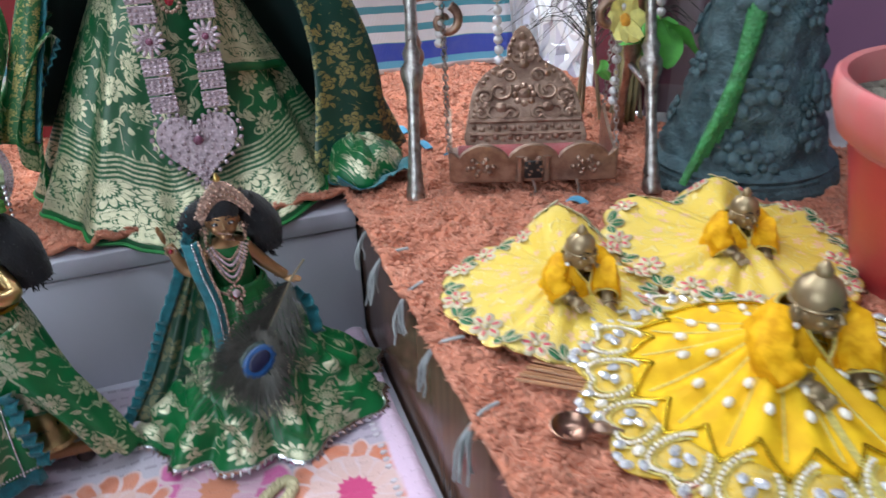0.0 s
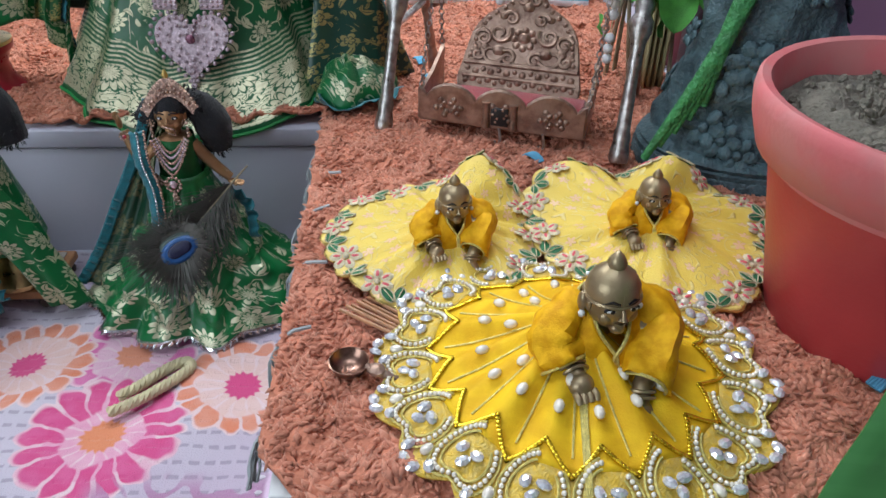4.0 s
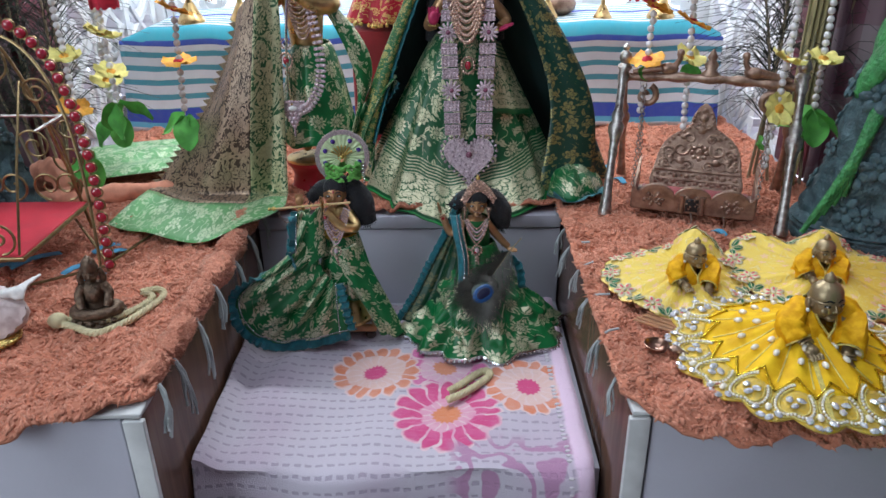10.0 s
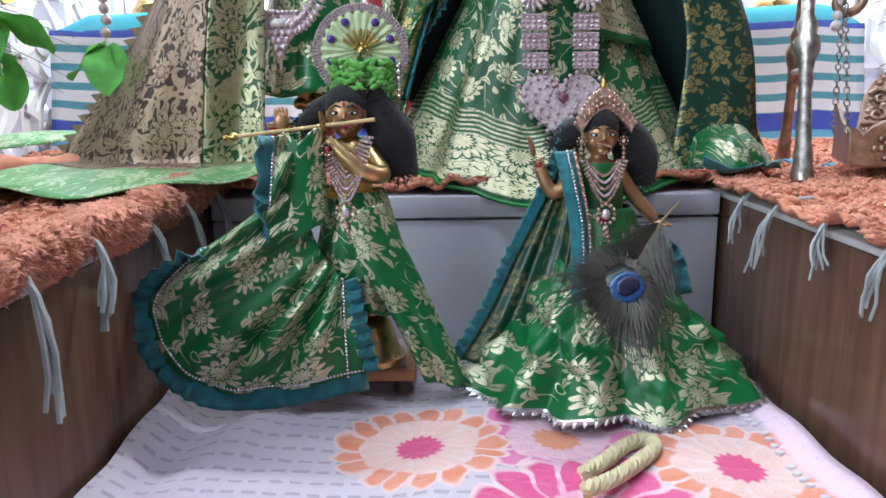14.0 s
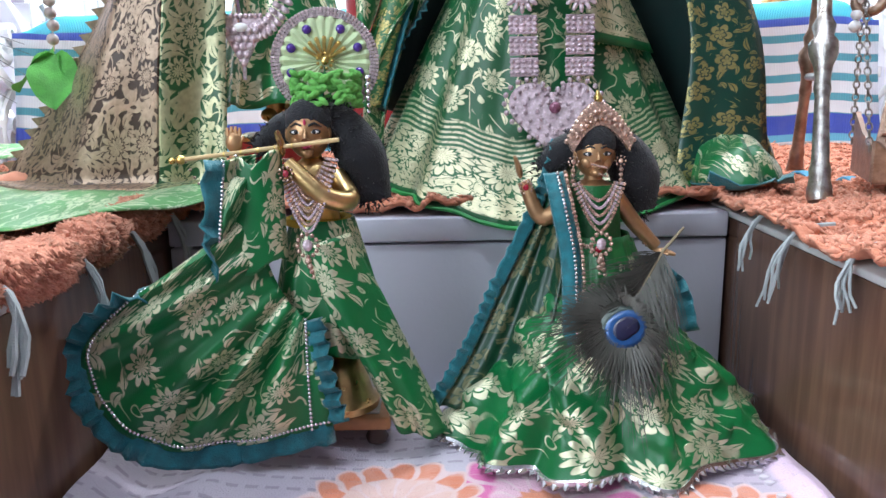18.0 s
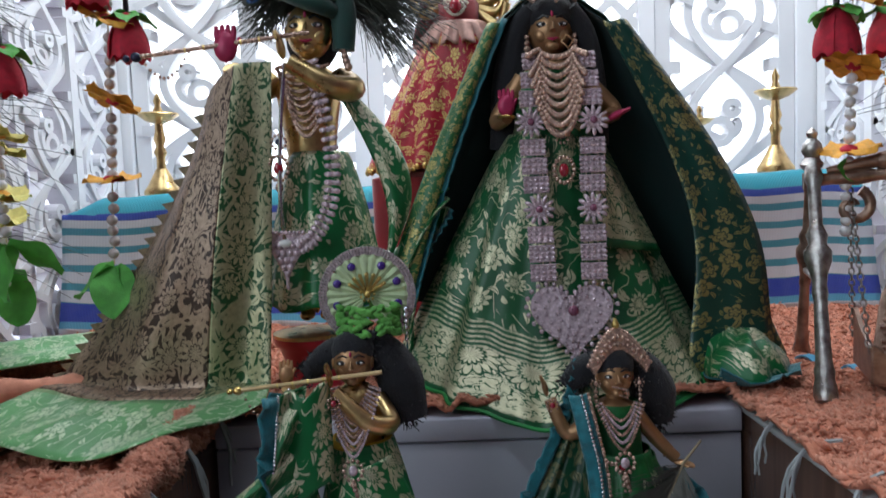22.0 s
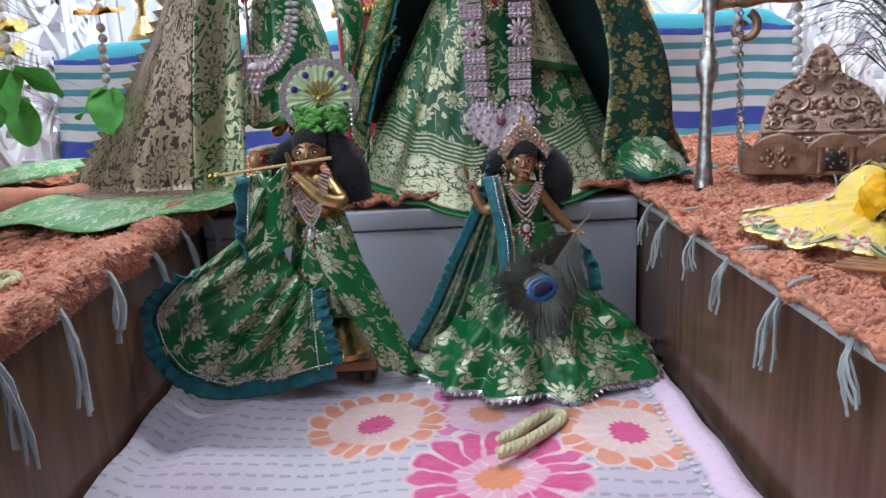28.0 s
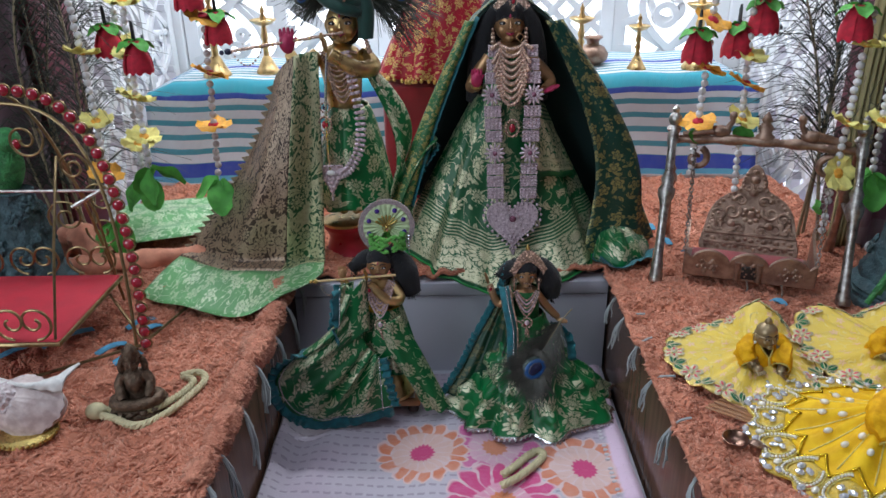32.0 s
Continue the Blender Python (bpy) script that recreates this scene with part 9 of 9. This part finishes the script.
small_player()
flute("flute", (-0.141, -0.091, 0.0375), (-0.0605, -0.0975, 0.0465), 0.0012, "thin bamboo flute held by the small doll", GOLD)


def halo_crown():
    root = thing("halo_crown", "round pale green halo crown with purple stones and lime tuft", "crown", "figure headwear")
    c, R = np.array((-0.0705, -0.062, 0.0855)), 0.0280
    tilt = pose(*c, -8, 0, 6)
    a, s = np.linspace(radians(-62), radians(242), 90), np.linspace(0.0, 1, 10)
    A, S = np.meshgrid(a, s, indexing="ij")
    p = np.stack([R * 0.86 * S * np.cos(A), 0.0010 * np.sin(A * 26) * S - 0.002, R * 0.86 * S * np.sin(A)], -1)
    part("pleated_disc", Geo().grid(p).moved(tilt), PALEGREEN, root, "pleated pale green net", thick=0.0008)
    g = Geo()
    for rr in (0.88, 0.94, 1.0):
        for t in np.linspace(radians(-60), radians(240), 74):
            g.ball((R * rr * math.cos(t), -0.002, R * rr * math.sin(t)), 0.00125, 0, 6, 4)
    part("stone_rim", g.moved(tilt), plain("clear_stones", (0.74, 0.62, 0.64), 0.15, 0.5, 0.4, 0.002), root, "double rim of clear stones")
    for t in (-18, 22, 62, 118, 158, 198):
        g = Geo().ball((R * 0.68 * math.cos(radians(t)), -0.0036, R * 0.68 * math.sin(radians(t))), (0.0026, 0.0016, 0.0026), 0, 10, 7)
        part("purple_stone", g.moved(tilt), plain("purple_stone", (0.08, 0.03, 0.30), 0.15, 0.2, 0.3, 0.003, coat=0.8), root, "purple stone")
    g = Geo()
    for k in range(7):
        t = 0.55 + 0.34 * k
        g.tube([(0, -0.004, 0), (0.012 * math.cos(t), -0.005, 0.012 * math.sin(t))], [0.0006, 0.0012], 5)
        g.ball((0.012 * math.cos(t), -0.005, 0.012 * math.sin(t)), 0.0013, 0, 7, 5)
    gem_drop(g, (0, -0.005, 0.0), 0.004, 0, 0, 9)
    part("gold_spray", g.moved(tilt), GOLD, root, "gold spray brooch")
    r0 = np.random.default_rng(5)
    g = Geo()
    for k in range(150):
        th, el = r0.uniform(0, 6.28), r0.uniform(-0.3, 1.2)
        q = np.array((0.0165 * math.cos(th), -0.005 + 0.011 * math.sin(th), -0.0205 + 0.0115 * el))
        g.ball(q, (0.0036, 0.0019, 0.0018), 0, 7, 5, Euler(r0.uniform(-0.7, 0.7, 3)).to_matrix().to_4x4())
    part("yarn_tuft", g.moved(tilt), LIMEYARN, root, "tuft of lime green yarn")
    g = Geo()
    for k in range(6):
        g.ball((0.022, -0.007, -0.010 - 0.0035 * k), 0.0022 - 0.0002 * k, 0, 7, 5)
    part("side_jewel", g.moved(tilt), SILVER, root, "silver side jewel")


halo_crown()


def small_player_robe():
    root = thing("green_shawl", "green brocade shawl with teal ruffle spread beside the small doll", "shawl", "brocade garments")
    n, k = 70, 40
    spine = smoothpath([(-0.103, -0.097, 0.040), (-0.106, -0.103, 0.012), (-0.098, -0.105, -0.018), (-0.089, -0.106, -0.036), (-0.080, -0.106, -0.046)], n)
    rim = smoothpath([(-0.1165, -0.112, 0.038), (-0.1225, -0.120, -0.010), (-0.158, -0.130, -0.024), (-0.1835, -0.136, -0.050), (-0.1795, -0.136, -0.080), (-0.156, -0.135, -0.101), (-0.118, -0.130, -0.1045), (-0.068, -0.118, -0.099)], n)
    w = np.linspace(0, 1, k)
    p = spine[:, None] + (rim - spine)[:, None] * w[None, :, None]
    t = np.linspace(0, 1, n)[:, None]
    fold = np.sin(t * 30 + 2.0 * np.sin(t * 9)) * 0.55 + 0.45 * np.sin(t * 53 + 1.0)
    p[..., 1] += 0.0080 * fold * np.sin(np.pi * np.clip(w * 0.9 + 0.05, 0, 1))[None] - 0.012 * np.sin(np.pi * w)[None] * np.sin(np.pi * t)
    p = p.transpose(1, 0, 2)
    part("shawl_cloth", Geo().grid(p, 0, cloth_uv(p)), BROC_DOLL, root, thick=0.0008)
    out = rim - spine
    ruffle(rim, 0.0095, out, TEAL, root, "teal gathered ruffle", 130, 0.0026)
    sequins(p[-3] + [0, -0.0016, 0], 0.0010, root, "line of silver sequins", step=2.1)
    edge = p[:, -1]
    ruffle(edge, 0.0085, (0.9, -0.2, 0.15), TEAL, root, "teal gathered ruffle", 120, 0.0026)
    sequins(p[:, -3] + [0, -0.0016, 0], 0.0010, root, "line of silver sequins", step=2.1)
    # the part laid over the shoulder and raised arm
    s, w = np.linspace(0, 1, 26), np.linspace(0, 1, 12)
    S, W = np.meshgrid(s, w, indexing="ij")
    q = np.stack([-0.1165 - 0.010 * S + (0.026 + 0.012 * S) * W, -0.096 - 0.009 * np.sin(np.pi * W) - 0.008 * S, 0.036 + 0.004 * W - 0.055 * S + 0.003 * np.sin(W * 9)], -1)
    part("shoulder_fold", Geo().grid(q, 0, cloth_uv(q)), BROC_DOLL, root, thick=0.0008)
    ruffle(q[:, 0], 0.008, (-0.8, -0.5, 0), TEAL, root, "teal gathered ruffle", 130, 0.0024)
    sequins(q[:, 2] + [0, -0.001, 0], 0.0010, root, "line of silver sequins", step=2.1)

    dh = thing("green_dhoti", "green and gold brocade dhoti on the small doll", "dhoti", "brocade garments")
    P = skirt_grid((-0.074, -0.078), 0.004, -0.068, (0.0165, 0.034), (0.0165, 0.028), 8, 0.06, (0.9, 0.9), 26, 110, 0, 12)
    part("dhoti_wrap", Geo().grid(P, 0, cloth_uv(P)), BROC_DOLL, dh, thick=0.0008)
    s, w = np.linspace(0, 1, 40), np.linspace(0, 1, 22)
    S, W = np.meshgrid(s, w, indexing="ij")
    left = smoothpath([(-0.080, -0.104, -0.006), (-0.068, -0.110, -0.040), (-0.050, -0.112, -0.072), (-0.034, -0.112, -0.106)], 40)
    right = smoothpath([(-0.058, -0.092, -0.002), (-0.040, -0.094, -0.040), (-0.022, -0.096, -0.080), (-0.006, -0.100, -0.114)], 40)
    q = left[:, None] + (right - left)[:, None] * W[..., None]
    q[..., 1] += -0.006 * np.sin(np.pi * W) + 0.003 * np.sin(W * 12 + S * 4) * S
    part("pleated_leg", Geo().grid(q, 0, cloth_uv(q)), BROC_DOLL, dh, thick=0.0008)
    part("waistband", Geo().tube([(-0.0765 + 0.0165 * math.cos(a), -0.0765 + 0.0165 * math.sin(a), 0.002) for a in np.linspace(0, 6.28, 30, endpoint=False)], 0.0022, 8, closed=True), plain("mustard_cloth", (0.55, 0.36, 0.03), 0.7, 0, 0.2, 0.005), dh, "mustard waistband")


small_player_robe()


def small_necklace(c, w, rows, drop, ymul, label):
    root = thing("bead_necklace", label, "necklace", "figure jewellery")
    for k in range(rows):
        g = Geo()
        h = drop * (0.35 + 0.65 * k / max(1, rows - 1))
        for t in np.linspace(-1, 1, 21 + 3 * k):
            g.ball((c[0] + w * (0.75 + 0.08 * k) * t, c[1] - 0.0012 * k + ymul * t * t, c[2] - h * (1 - abs(t) ** 1.6)), 0.00105, 0, 6, 4)
        tagged(part("bead_strand", g, PINKSTONE if k % 2 else ROSEGOLD, root, "strand of tiny pink stones"), kind="stuff")
    g = Geo()
    q = (c[0], c[1] - 0.0015 * rows - 0.001, c[2] - drop - 0.006)
    gem_drop(g, q, 0.0052, 1, 0, 12, 0.0058)
    for k in range(4):
        g.ball((q[0] + 0.0008 * k, q[1], q[2] - 0.008 - 0.0028 * k), 0.0020 - 0.0002 * k, 0, 7, 5)
    part("pendant", g, [ROSEGOLD, PINKSTONE], root, "paisley stone pendant")
    return root


small_necklace((-0.078, -0.093, 0.036), 0.012, 8, 0.036, 0.006, "pink stone necklace on the small flute player doll")
for q in ((-0.088, -0.0995, 0.030), (-0.1155, -0.0965, 0.032), (0.037, -0.074, 0.017), (0.1045, -0.0755, -0.013)):
    w = thing("wrist_jewel", "round rose-gold wrist jewel with ruby", "bracelet", "figure jewellery")
    g = Geo()
    gem_drop(g, q, 0.0034, 1, 0, 10)
    part("stone_disc", g, [ROSEGOLD, RUBY], w)


def small_goddess():
    g = Geo()
    c = np.array((0.0735, -0.074))
    g.lathe([(0.014, LOW + 0.01), (0.013, -0.03), (0.0125, -0.006), (0.0135, 0.008), (0.0125, 0.017), (0.005, 0.021), (0.005, 0.026)], (*c, 0), 16, 0)
    hc = np.array((0.0735, -0.0745, 0.0345))
    face(g, hc, 0.0122, 0, 1, 2)
    g.ball(hc + (0.0, 0.0020, 0.0055), (0.0122, 0.0114, 0.0118), 3, 14, 10)
    limb(g, [hc + (0.004, 0.010, 0.008), hc + (0.018, 0.013, 0.000), hc + (0.026, 0.013, -0.014), hc + (0.028, 0.013, -0.032)], [0.008, 0.012, 0.0140, 0.0100], 3)
    fuzz(g, [hc + (0.004, 0.010, 0.008), hc + (0.018, 0.013, 0.0), hc + (0.026, 0.013, -0.014), hc + (0.027, 0.013, -0.028)], 0.0125, 800, 3)
    fuzz(g, [hc + (-0.004, 0.010, 0.008), hc + (-0.016, 0.013, 0.0), hc + (-0.026, 0.013, -0.010)], 0.0085, 350, 3)
    limb(g, [hc + (-0.004, 0.010, 0.006), hc + (-0.016, 0.013, 0.000), hc + (-0.026, 0.013, -0.010)], [0.008, 0.009, 0.006], 3)
    limb(g, [(0.062, -0.075, 0.012), (0.046, -0.074, 0.000), (0.036, -0.070, 0.020)], [0.0050, 0.0045, 0.0036], 0)
    hand_shape(g, (0.0335, -0.069, 0.0265), 0.0052, (-0.2, 0, 1), 0)
    limb(g, [(0.085, -0.074, 0.012), (0.097, -0.074, -0.004), (0.109, -0.074, -0.017)], [0.0050, 0.0045, 0.0036], 0)
    hand_shape(g, (0.112, -0.076, -0.0195), 0.0050, (0.9, -0.1, -0.1), 0)
    g.tube([hc + (-0.004, -0.0125, -0.004), hc + (0.0045, -0.0125, -0.006), hc + (0.005, -0.012, -0.011), hc + (0.0, -0.0125, -0.009)], 0.0006, 5, 4)
    solid("small_goddess_doll", g, [SKINBROWN, EYEWHITE, EYEBLACK, BLACK, ROSEGOLD], "small brass goddess doll with black yarn hair standing on the towel", "doll", "small altar dolls")


small_goddess()


def small_goddess_dress():
    root = thing("green_skirt", "green brocade skirt with silver beaded hem on the small doll", "skirt", "brocade garments")
    P = skirt_grid((0.080, -0.076), -0.012, LOW + 0.011, (0.0155, 0.092), (0.0155, 0.075), 10, 0.070, (1.25, 1.2), 50, 230, 0, 15)
    # soft crumples, deepest half way down
    uv = cloth_uv(P)
    w = np.linspace(0, 1, P.shape[0])[:, None]
    out = P - np.array([0.080, -0.076, 0.0])
    out[..., 2] = 0
    out /= np.linalg.norm(out, axis=2)[..., None] + 1e-6
    crumple = blotch(P[..., 0] * 1.6 + P[..., 2] * 0.5, P[..., 2] + P[..., 1] * 0.4, 0.016, 23) + 0.5 * blotch(P[..., 0] - P[..., 2], P[..., 2] + P[..., 0], 0.008, 29) - 0.75
    P = P + out * (0.0105 * crumple * np.clip(w * 3, 0, 1) * np.clip((1 - w) * 8, 0, 1))[..., None]
    part("skirt_cloth", Geo().grid(P, 0, uv), BROC_DOLL, root, thick=0.0008)
    part("hem_ribbon", Geo().tube(P[-1, :-1], 0.0018, 6, closed=True), SILVER, root, "silver hem ribbon")
    ln = np.concatenate([[0], np.cumsum(np.linalg.norm(np.diff(P[-1], axis=0), axis=1))])
    tri = Geo().lathe([(0.0028, 0), (0.0018, 0.0016), (0.0002, 0.004)], segs=6).mesh("silver_point", [SILVER])
    cen = P[-1].mean(0)
    for s in np.arange(0, ln[-1], 0.0058):
        q = np.array([np.interp(s, ln, P[-1, :, j]) for j in range(3)])
        d = q - cen
        ob = part("silver_point", tri, SILVER, root)
        ob.matrix_basis = Matrix.Translation(q - [0, 0, 0.001]) @ Vector((d[0], d[1], -0.02)).to_track_quat("Z", "Y").to_matrix().to_4x4()
    B = skirt_grid((0.0735, -0.074), 0.019, -0.014, (0.0135, 0.0160), (0.0135, 0.0158), 7, 0.02, rows=12, cols=60, seed=5)
    part("blouse", Geo().grid(B, 0, cloth_uv(B)), plain("plain_green_silk", (0.006, 0.15, 0.035), 0.4, 0.0, 0.4, 0.008, 0.3, 0.001), root, "plain green silk blouse")
    P2 = skirt_grid((0.076, -0.077), -0.008, -0.050, (0.0165, 0.030), (0.0165, 0.030), 13, 0.06, rows=14, cols=120, seed=6)
    part("gathered_waist", Geo().grid(P2), plain("pleated_green_silk", (0.006, 0.14, 0.03), 0.4, 0.0, 0.4, 0.006, 0.3, 0.001), root, "gathered plain green waist", thick=0.0006)

    veil = thing("green_veil", "green veil with teal ruffle trailing from the small doll's head", "veil", "brocade garments")
    n, k = 50, 24
    a = smoothpath([(0.058, -0.062, 0.040), (0.045, -0.070, 0.005), (0.022, -0.076, -0.040), (0.004, -0.084, -0.075), (-0.014, -0.092, -0.102)], n)
    b = smoothpath([(0.070, -0.052, 0.042), (0.060, -0.086, 0.004), (0.052, -0.094, -0.040), (0.040, -0.104, -0.078), (0.022, -0.112, -0.106)], n)
    w = np.linspace(0, 1, k)
    p = a[:, None] + (b - a)[:, None] * w[None, :, None]
    p[..., 1] += 0.008 * np.sin(np.pi * w)[None] + 0.002 * np.sin(w * 16)[None]
    part("veil_cloth", Geo().grid(p, 0, cloth_uv(p)), brocade("deep_green_veil_silk", (0.002, 0.045, 0.020), (0.16, 0.16, 0.08), 0.026, dense=0.0, metal=0.4), veil, thick=0.0008)
    ruffle(a, 0.0065, (-0.9, -0.2, 0.3), TEAL, veil, "teal gathered ruffle", 140, 0.0024)
    s, w = np.linspace(0, 1, 40), np.linspace(0, 1, 10)
    S, W = np.meshgrid(s, w, indexing="ij")
    c = smoothpath([(0.050, -0.084, 0.026), (0.053, -0.0945, 0.008), (0.058, -0.0975, -0.02), (0.058, -0.108, -0.062)], 40)
    q = c[:, None] + np.array((0.0100, -0.001, 0.001))[None, None] * (W[..., None] - 0.5)
    q[..., 1] -= 0.003 * np.sin(np.pi * W) + 0.0016 * np.sin(S * 70) * np.abs(W - 0.5)
    part("teal_sash", Geo().grid(q), TEAL, veil, "teal sash with silver line", thick=0.001)
    sequins(q[:, 6] + [0.0, -0.0018, 0], 0.0010, veil, "line of silver sequins", step=2.2)
    sequins(q[:, 9] + [0.001, -0.0018, 0], 0.0011, veil, "line of rose-gold stones", ROSEGOLD, 2.1)
    e = smoothpath([(0.100, -0.070, -0.030), (0.118, -0.078, -0.040), (0.122, -0.090, -0.062)], 24)
    ruffle(e, 0.008, (0.7, -0.3, 0.3), TEAL, veil, "teal gathered ruffle", 120, 0.0018)


small_goddess_dress()
small_necklace((0.0735, -0.0900, 0.020), 0.0125, 5, 0.024, 0.006, "pink stone necklace on the small goddess doll")
belt = thing("stone_belt", "rose-gold stone belt on the small goddess doll", "belt", "figure jewellery")
g = Geo()
for t in np.linspace(-1, 1, 17):
    for k in range(2):
        g.ball((0.0735 + 0.0165 * t, -0.0935 + 0.010 * t * t, -0.010 - 0.003 * k - 0.003 * (1 - t * t)), 0.0017, 0, 7, 5)
gem_drop(g, (0.0725, -0.0965, -0.013), 0.004, 1, 0, 9)
for k in range(4):
    g.ball((0.0725, -0.0985, -0.019 - 0.0035 * k), 0.0016, 0, 7, 5)
gem_drop(g, (0.0715, -0.1005, -0.036), 0.0048, 1, 0, 12, 0.0055)
part("belt_band", g, [ROSEGOLD, RUBY], belt)


def small_crown():
    root = thing("crown", "rose-gold pearl crown with pointed top on the small doll", "crown", "figure headwear")
    m = pose(0.0755, -0.079, 0.046, -14, 0, 8)
    s = np.linspace(-1, 1, 25)
    out = [(0.0185 * a, -0.004 + 0.020 * (1 - abs(a) ** 1.7)) for a in s] + [(0.0155 * a, -0.010 + 0.014 * (1 - abs(a) ** 1.8)) for a in s[::-1]]
    g = Geo().sheet(out, 0.0025, 0)
    for a, b in out[:25]:
        g.ball((a, 0, b), 0.0015, 0, 7, 5)
    for rr in (0.62, 0.82):
        for a in s[2:-2:2]:
            g.ball((0.0165 * a * (0.85 + 0.15 * rr), -0.002, -0.008 + 0.020 * rr * (1 - abs(a) ** 1.7) + 0.003), 0.0013, 0, 7, 5)
    g.lathe([(0.0015, 0), (0.0026, 0.002), (0.0008, 0.006)], (0, 0, 0.0165), 8, 1)
    part("crown_plate", g.moved(m), [ROSEGOLD, GOLD], root)
    for sx in (-1, 1):
        e = thing("earring", "small rose-gold drop earring", "earring", "figure jewellery")
        g = Geo()
        gem_drop(g, (0.0735 + sx * 0.0125, -0.083, 0.0315), 0.0026, 0, 0, 8)
        for k in range(3):
            g.ball((0.0735 + sx * 0.0128, -0.083, 0.027 - 0.0028 * k), 0.0013, 0, 6, 5)
        part("earring_drop", g, ROSEGOLD, e)


small_crown()


def feather_fan():
    root = thing("peacock_feather", "single peacock feather with a blue eye held by the small doll", "feather", "peacock plumes")
    hand_at, eye = np.array((0.1115, -0.080, -0.0185)), np.array((0.0765, -0.128, -0.0455))
    r0 = np.random.default_rng(11)
    ax = eye - hand_at
    ax /= np.linalg.norm(ax)
    nrm = np.array((0.0, -0.94, 0.34))
    nrm -= ax * (nrm @ ax)
    nrm /= np.linalg.norm(nrm)
    side = np.cross(ax, nrm)
    down = np.array((-0.25, -0.25, -0.95))
    part("quill", Geo().tube([hand_at + [0.012, 0.004, 0.012], hand_at, eye + nrm * -0.001], [0.0007, 0.0009, 0.0008], 6), plain("pale_quill", (0.30, 0.24, 0.15), 0.5), root, "pale quill")
    g = Geo()
    for k in range(520):
        t = r0.uniform(0.0, 1.05)
        a = hand_at + (eye - hand_at) * t
        s = r0.choice((-1, 1)) * r0.uniform(0.25, 1.0)
        ln = r0.uniform(0.030, 0.052) * (0.75 + 0.3 * t)
        d = ax * r0.uniform(0.25, 0.75) + side * s * 0.85 + down * 0.16
        d /= np.linalg.norm(d)
        e = a + d * ln + nrm * r0.normal(0, 0.0022)
        g.tube(smoothpath([a, (a + e) / 2 + nrm * 0.003 + ax * 0.003, e + down * 0.005], 6), np.linspace(0.00030, 0.00012, 6), 3, caps=False)
    for k in range(420):
        # short barbs lie over the rim of the eye, so that it has no hard edge
        th = r0.uniform(0, 6.28)
        d = ax * math.cos(th) + side * math.sin(th)
        a = eye + d * 0.0135 * r0.uniform(0.85, 1.1) + nrm * 0.0034
        e = eye + d * r0.uniform(0.021, 0.030) + nrm * r0.uniform(0.0, 0.003) + ax * 0.004
        g.tube([a, (a + e) / 2 + nrm * 0.0006, e], [0.00034, 0.0003, 0.00014], 3, caps=False)
    for k in range(330):
        th = r0.uniform(-1.5, 1.5)
        d = (ax * 0.8 + down * 0.25) * math.cos(th) + side * math.sin(th)
        a = eye + d * 0.008 - nrm * 0.001
        e = eye + d * r0.uniform(0.022, 0.038) + nrm * r0.normal(0, 0.002) + down * 0.003
        g.tube(smoothpath([a, (a + e) / 2 + nrm * 0.0015, e], 5), np.linspace(0.00030, 0.00012, 5), 3, caps=False)
    tagged(part("barb", g, plain("grey_feather_barb", (0.12, 0.115, 0.10), 0.5, 0.1, 0.4, 0.01), root, "dark fine feather barbs"), kind="stuff")
    feather_eye(root, eye + nrm * 0.0022, 0.0255, tuple(nrm), "blue and bronze feather eye", 0.3)


feather_fan()
